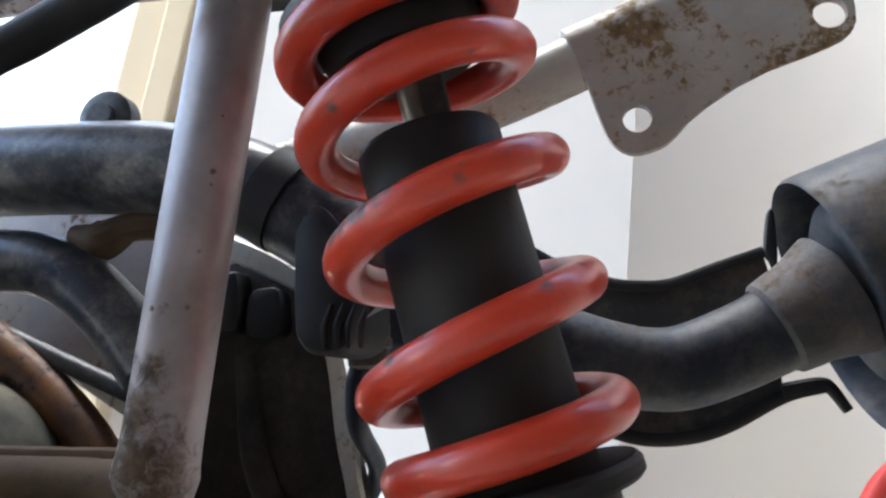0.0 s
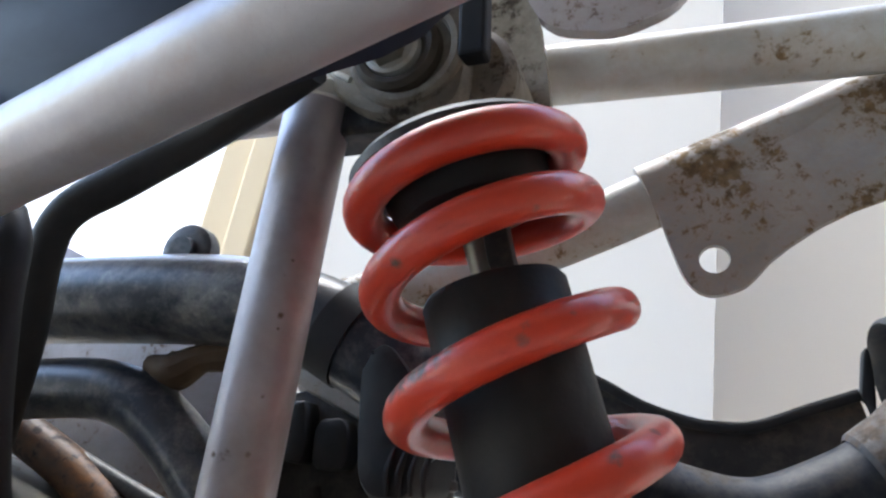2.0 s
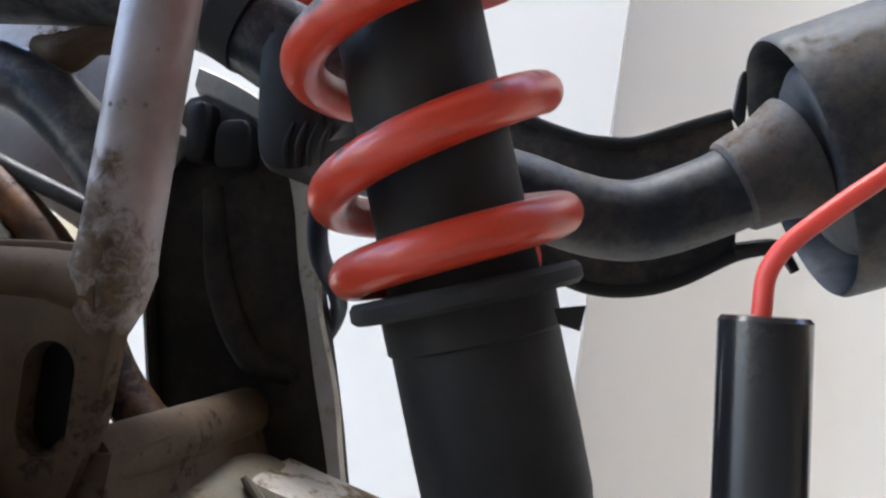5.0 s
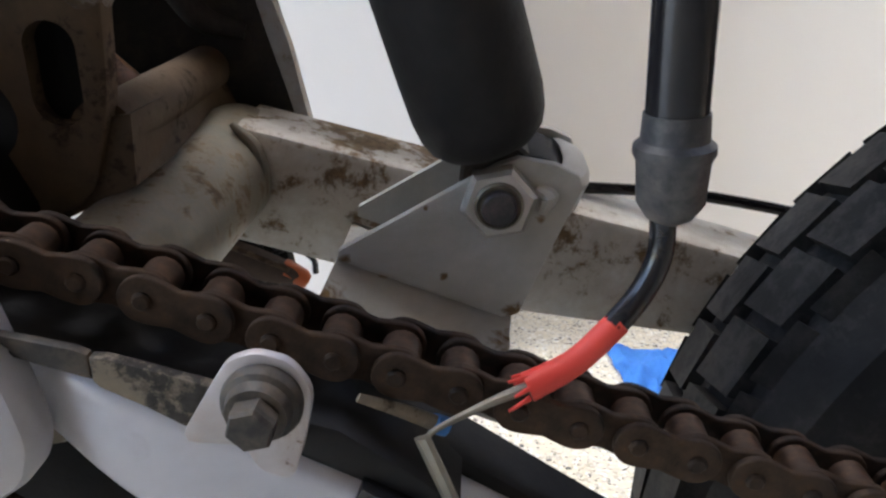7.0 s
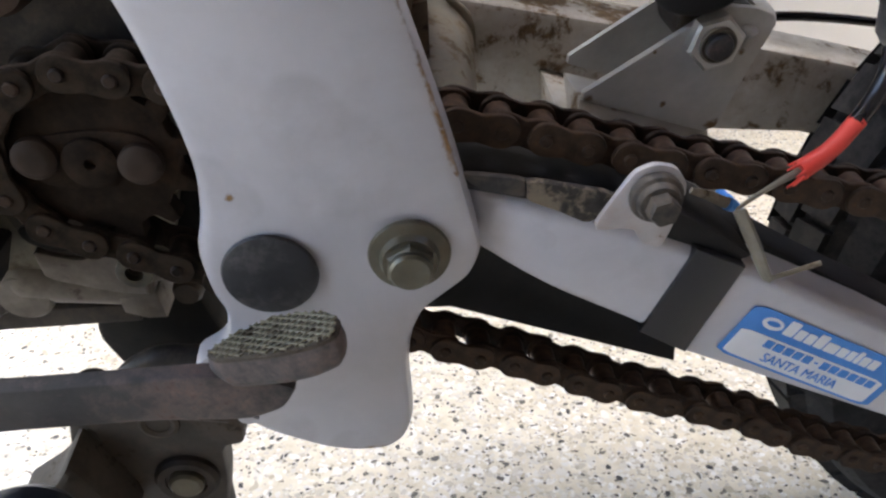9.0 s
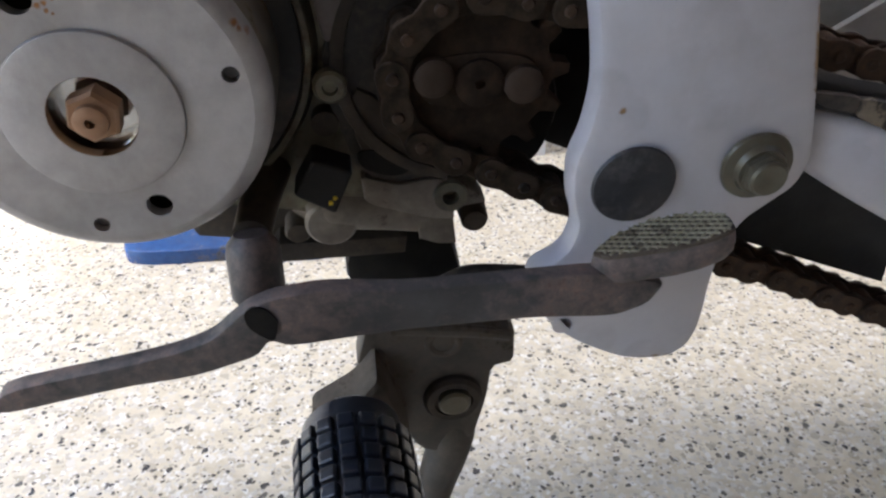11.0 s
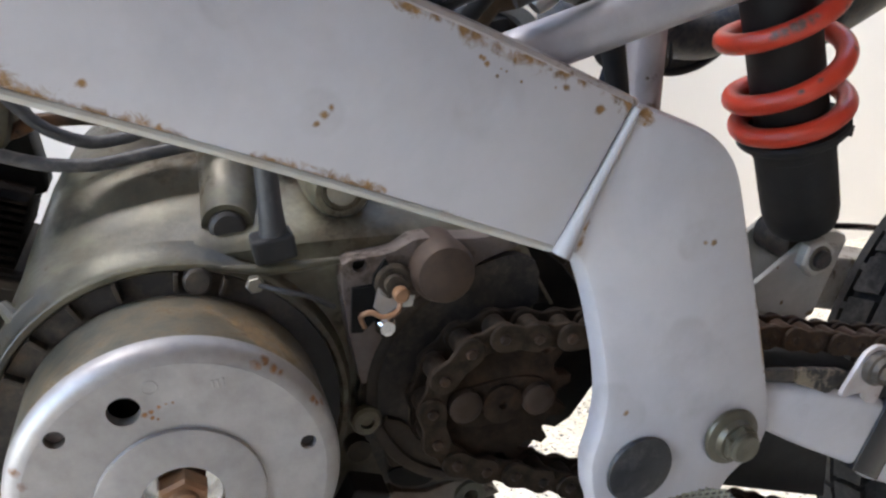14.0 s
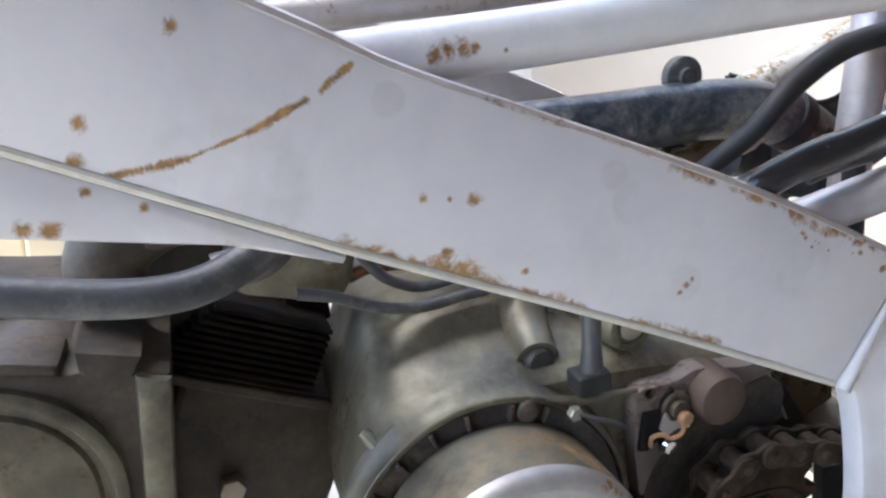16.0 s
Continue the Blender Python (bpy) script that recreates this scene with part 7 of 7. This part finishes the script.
def decal():
    """The sticker on the swingarm: plain shapes in its colours, with the one line of place name that can be read."""
    p0, ux, uz = Vector((-0.0212, 0.0816, -0.1569)), Vector((0.831, 0, -0.556)), Vector((0.556, 0, 0.831))

    def quad(name, x0, x1, z0, z1, y, mat, parent, label=""):
        bm = B()
        pts = rounded([(x0, z0), (x1, z0), (x1, z1), (x0, z1)], 0.06, 2)
        sheet(bm, [((p0 + ux * p.x + uz * p.y).x, (p0 + ux * p.x + uz * p.y).z) for p in pts], p0.y - y, p0.y - y + 0.0002)
        return part(name, bm, mat, parent, label)
    base = quad("sticker", 0.0, 0.069, 0.0, 0.0213, 0.0002, BLUE, bike, "blue and white sticker on the swingarm")
    quad("white_panel", 0.0022, 0.0655, 0.0010, 0.0118, 0.0004, WHITE, base)
    swirl = [(0.0105 + 0.0042 * math.cos(k), 0.0167 + 0.0023 * math.sin(k)) for k in (2 * math.pi * i / 20 for i in range(20))]
    inner = [(0.0107 + 0.0028 * math.cos(k), 0.0168 + 0.0011 * math.sin(k)) for k in (2 * math.pi * i / 20 for i in range(20))]
    turn = lambda pts: [((p0 + ux * x + uz * z).x, (p0 + ux * x + uz * z).z) for x, z in pts]
    part("logo_swirl", sheet(B(), turn(swirl), p0.y - 0.0004, p0.y - 0.0002, [turn(inner)]), WHITE, base)
    x = 0.0158
    for wide, tall in ((0.0042, 0.0058), (0.0035, 0.0040), (0.0035, 0.0040), (0.0038, 0.0055), (0.0052, 0.0038), (0.0036, 0.0038), (0.0028, 0.0040), (0.0020, 0.0050), (0.0034, 0.0038), (0.0034, 0.0040)):
        quad("letter_bar", x, x + wide, 0.0146, 0.0146 + tall, 0.0004, WHITE, base)
        x += wide + 0.0007
    x = 0.0135
    for wide in (0.0033, 0.0036, 0.0034, 0.0033, 0.0034, 0.0, 0.0014, 0.0, 0.0033, 0.0034, 0.0038, 0.0034, 0.0033, 0.0034):
        if wide:
            quad("letter_bar", x, x + wide, 0.0078 if wide > 0.002 else 0.0090, 0.0109 if wide > 0.002 else 0.0096, 0.0006, BLUE, base)
        x += wide + 0.0008
    for name, word, x, z, size in (("lettering", "SANTA MARIA", 0.0165, 0.0026, 0.0052),):
        cu = bpy.data.curves.new(name, "FONT")
        cu.body, cu.size, cu.extrude = word, size, 0.00008
        tmp = bpy.data.objects.new(name, cu)
        scene.collection.objects.link(tmp)
        me = bpy.data.meshes.new_from_object(tmp.evaluated_get(bpy.context.evaluated_depsgraph_get()))
        bpy.data.objects.remove(tmp)
        me.materials.clear()
        me.materials.append(BLUE)
        ob = new(name, me)
        ob.parent = base
        o = p0 + ux * x + uz * z
        ob.matrix_basis = Matrix(((ux.x, uz.x, 0, o.x), (0, 0, -1, p0.y - 0.0007), (ux.z, uz.z, 0, o.z), (0, 0, 0, 1)))


frame_side()
rear_guard()
frame_tubes()
shock()
swingarm()
chain()
engine()
hoses()
brake_switch()
exhaust()
rear_wheel()
foot_controls()
decal()

# ---- things on the floor and the doorway ----


def rag(name, x, y, w, d, h, seed, mat, label):
    rng = random.Random(seed)
    bm = B()
    n = 26
    grid = []
    for i in range(n + 1):
        row = []
        for j in range(n + 1):
            u, v = i / n * 2 - 1, j / n * 2 - 1
            r = max(abs(u), abs(v))
            k = 1.0 + 0.25 * noise.noise((u * 1.5 + seed, v * 1.5, 0.3))
            f = noise.noise((u * 2.2 + seed, v * 2.2, 1.7)) + 0.5 * noise.noise((u * 5 + seed, v * 5, 4.1))
            z = h * (1 - r * r) * (0.65 + 0.9 * f) + 0.012 * abs(noise.noise((u * 4, v * 4, seed)))
            row.append(bm.verts.new((x + u * w * k, y + v * d * k, max(0.001, z))))
        grid.append(row)
    for i in range(n):
        for j in range(n):
            bm.faces.new((grid[i][j], grid[i + 1][j], grid[i + 1][j + 1], grid[i][j + 1]))
    bmesh.ops.solidify(bm, geom=bm.faces, thickness=0.0015)
    ob = part(name, bm, mat, None, "", radians(70))
    return tagged(ob, label, "cloth")


def sandal(x, y, turn):
    st = tagged(new("sandal"), "blue rubber sandal lying on the terrazzo floor", "sandal")
    st.matrix_world = pose(x, y, 0, 0, 0, turn)
    sole = rounded([(-0.104, -0.026), (-0.075, -0.036), (0.0, -0.030), (0.07, -0.040), (0.107, -0.024), (0.107, 0.024), (0.07, 0.040), (0.0, 0.030), (-0.075, 0.035), (-0.104, 0.026)], 0.25, 2)
    ob = part("sole", sheet(B(), sole, 0.0, 0.014, edge=0.003), NAVY_SOLE, st, "", SM)
    ob.matrix_basis = Matrix.Translation((0, 0, 0.014)) @ pose(0, 0, 0, -90, 0, 0)
    strap = part("strap", sweep(B(), [(-0.005, -0.029, 0.010), (0.025, -0.020, 0.028), (0.055, 0.0, 0.020), (0.025, 0.020, 0.028), (-0.005, 0.029, 0.010)], 0.005, 10), NAVY_SOLE, st, "", SM)
    strap.matrix_basis = Matrix.Identity(4)


sandal(-0.336, 0.537, -3)
part("blue_strap", box(B(), -0.389, -0.371, 0.278, 0.284, -0.03, 0.045, 0.002), BLUE, bike, "blue plastic strip behind the cylinder")
rag("cloth", 0.205, 0.64, 0.046, 0.105, 0.03, 3, CLOTH, "crumpled bright blue cloth lying on the terrazzo floor")


def clip(x, y, turn):
    """A small dark plastic clip: two jaws and a spring coil."""
    c = tagged(new("plastic_clip"), "small dark blue plastic clip standing on the terrazzo floor", "clip")
    c.matrix_world = pose(x, y, 0, 0, 0, turn)
    for k in (-1, 1):
        jaw = rounded([(-0.014, 0.0), (0.008, 0.0), (0.014, 0.02), (0.010, 0.05), (-0.002, 0.058), (-0.012, 0.04)], 0.2, 2)
        part("jaw", sheet(B(), jaw, 0.004 * k - 0.003, 0.004 * k + 0.003, edge=0.001), NAVY, c, "", SM).matrix_basis = Matrix.Identity(4)
    part("coil", rod(B(), (0.0, -0.012, 0.03), (0.0, 0.012, 0.03), 0.006, 16), STEEL, c, "", SM).matrix_basis = Matrix.Identity(4)


clip(0.035, 0.66, 25)
lock = part("door_lock", lathe(B(), (-0.4955, 0.7045, 0.702), OUT, [(0, 0), (0, 0.019), (0.003, 0.0185), (0.005, 0.015), (0.0055, 0.0)], 32), RUBBER, None, "", SM)
tagged(lock, "round brass door lock set in the wall beside the frame", "door lock")
part("key_plug", lathe(B(), (-0.4955, 0.699, 0.702), OUT, [(0, 0), (0, 0.012), (0.002, 0.0115), (0.0025, 0.003), (0.001, 0.0)], 28), BRASS, lock, "brass key plug", SM).matrix_basis = Matrix.Identity(4)
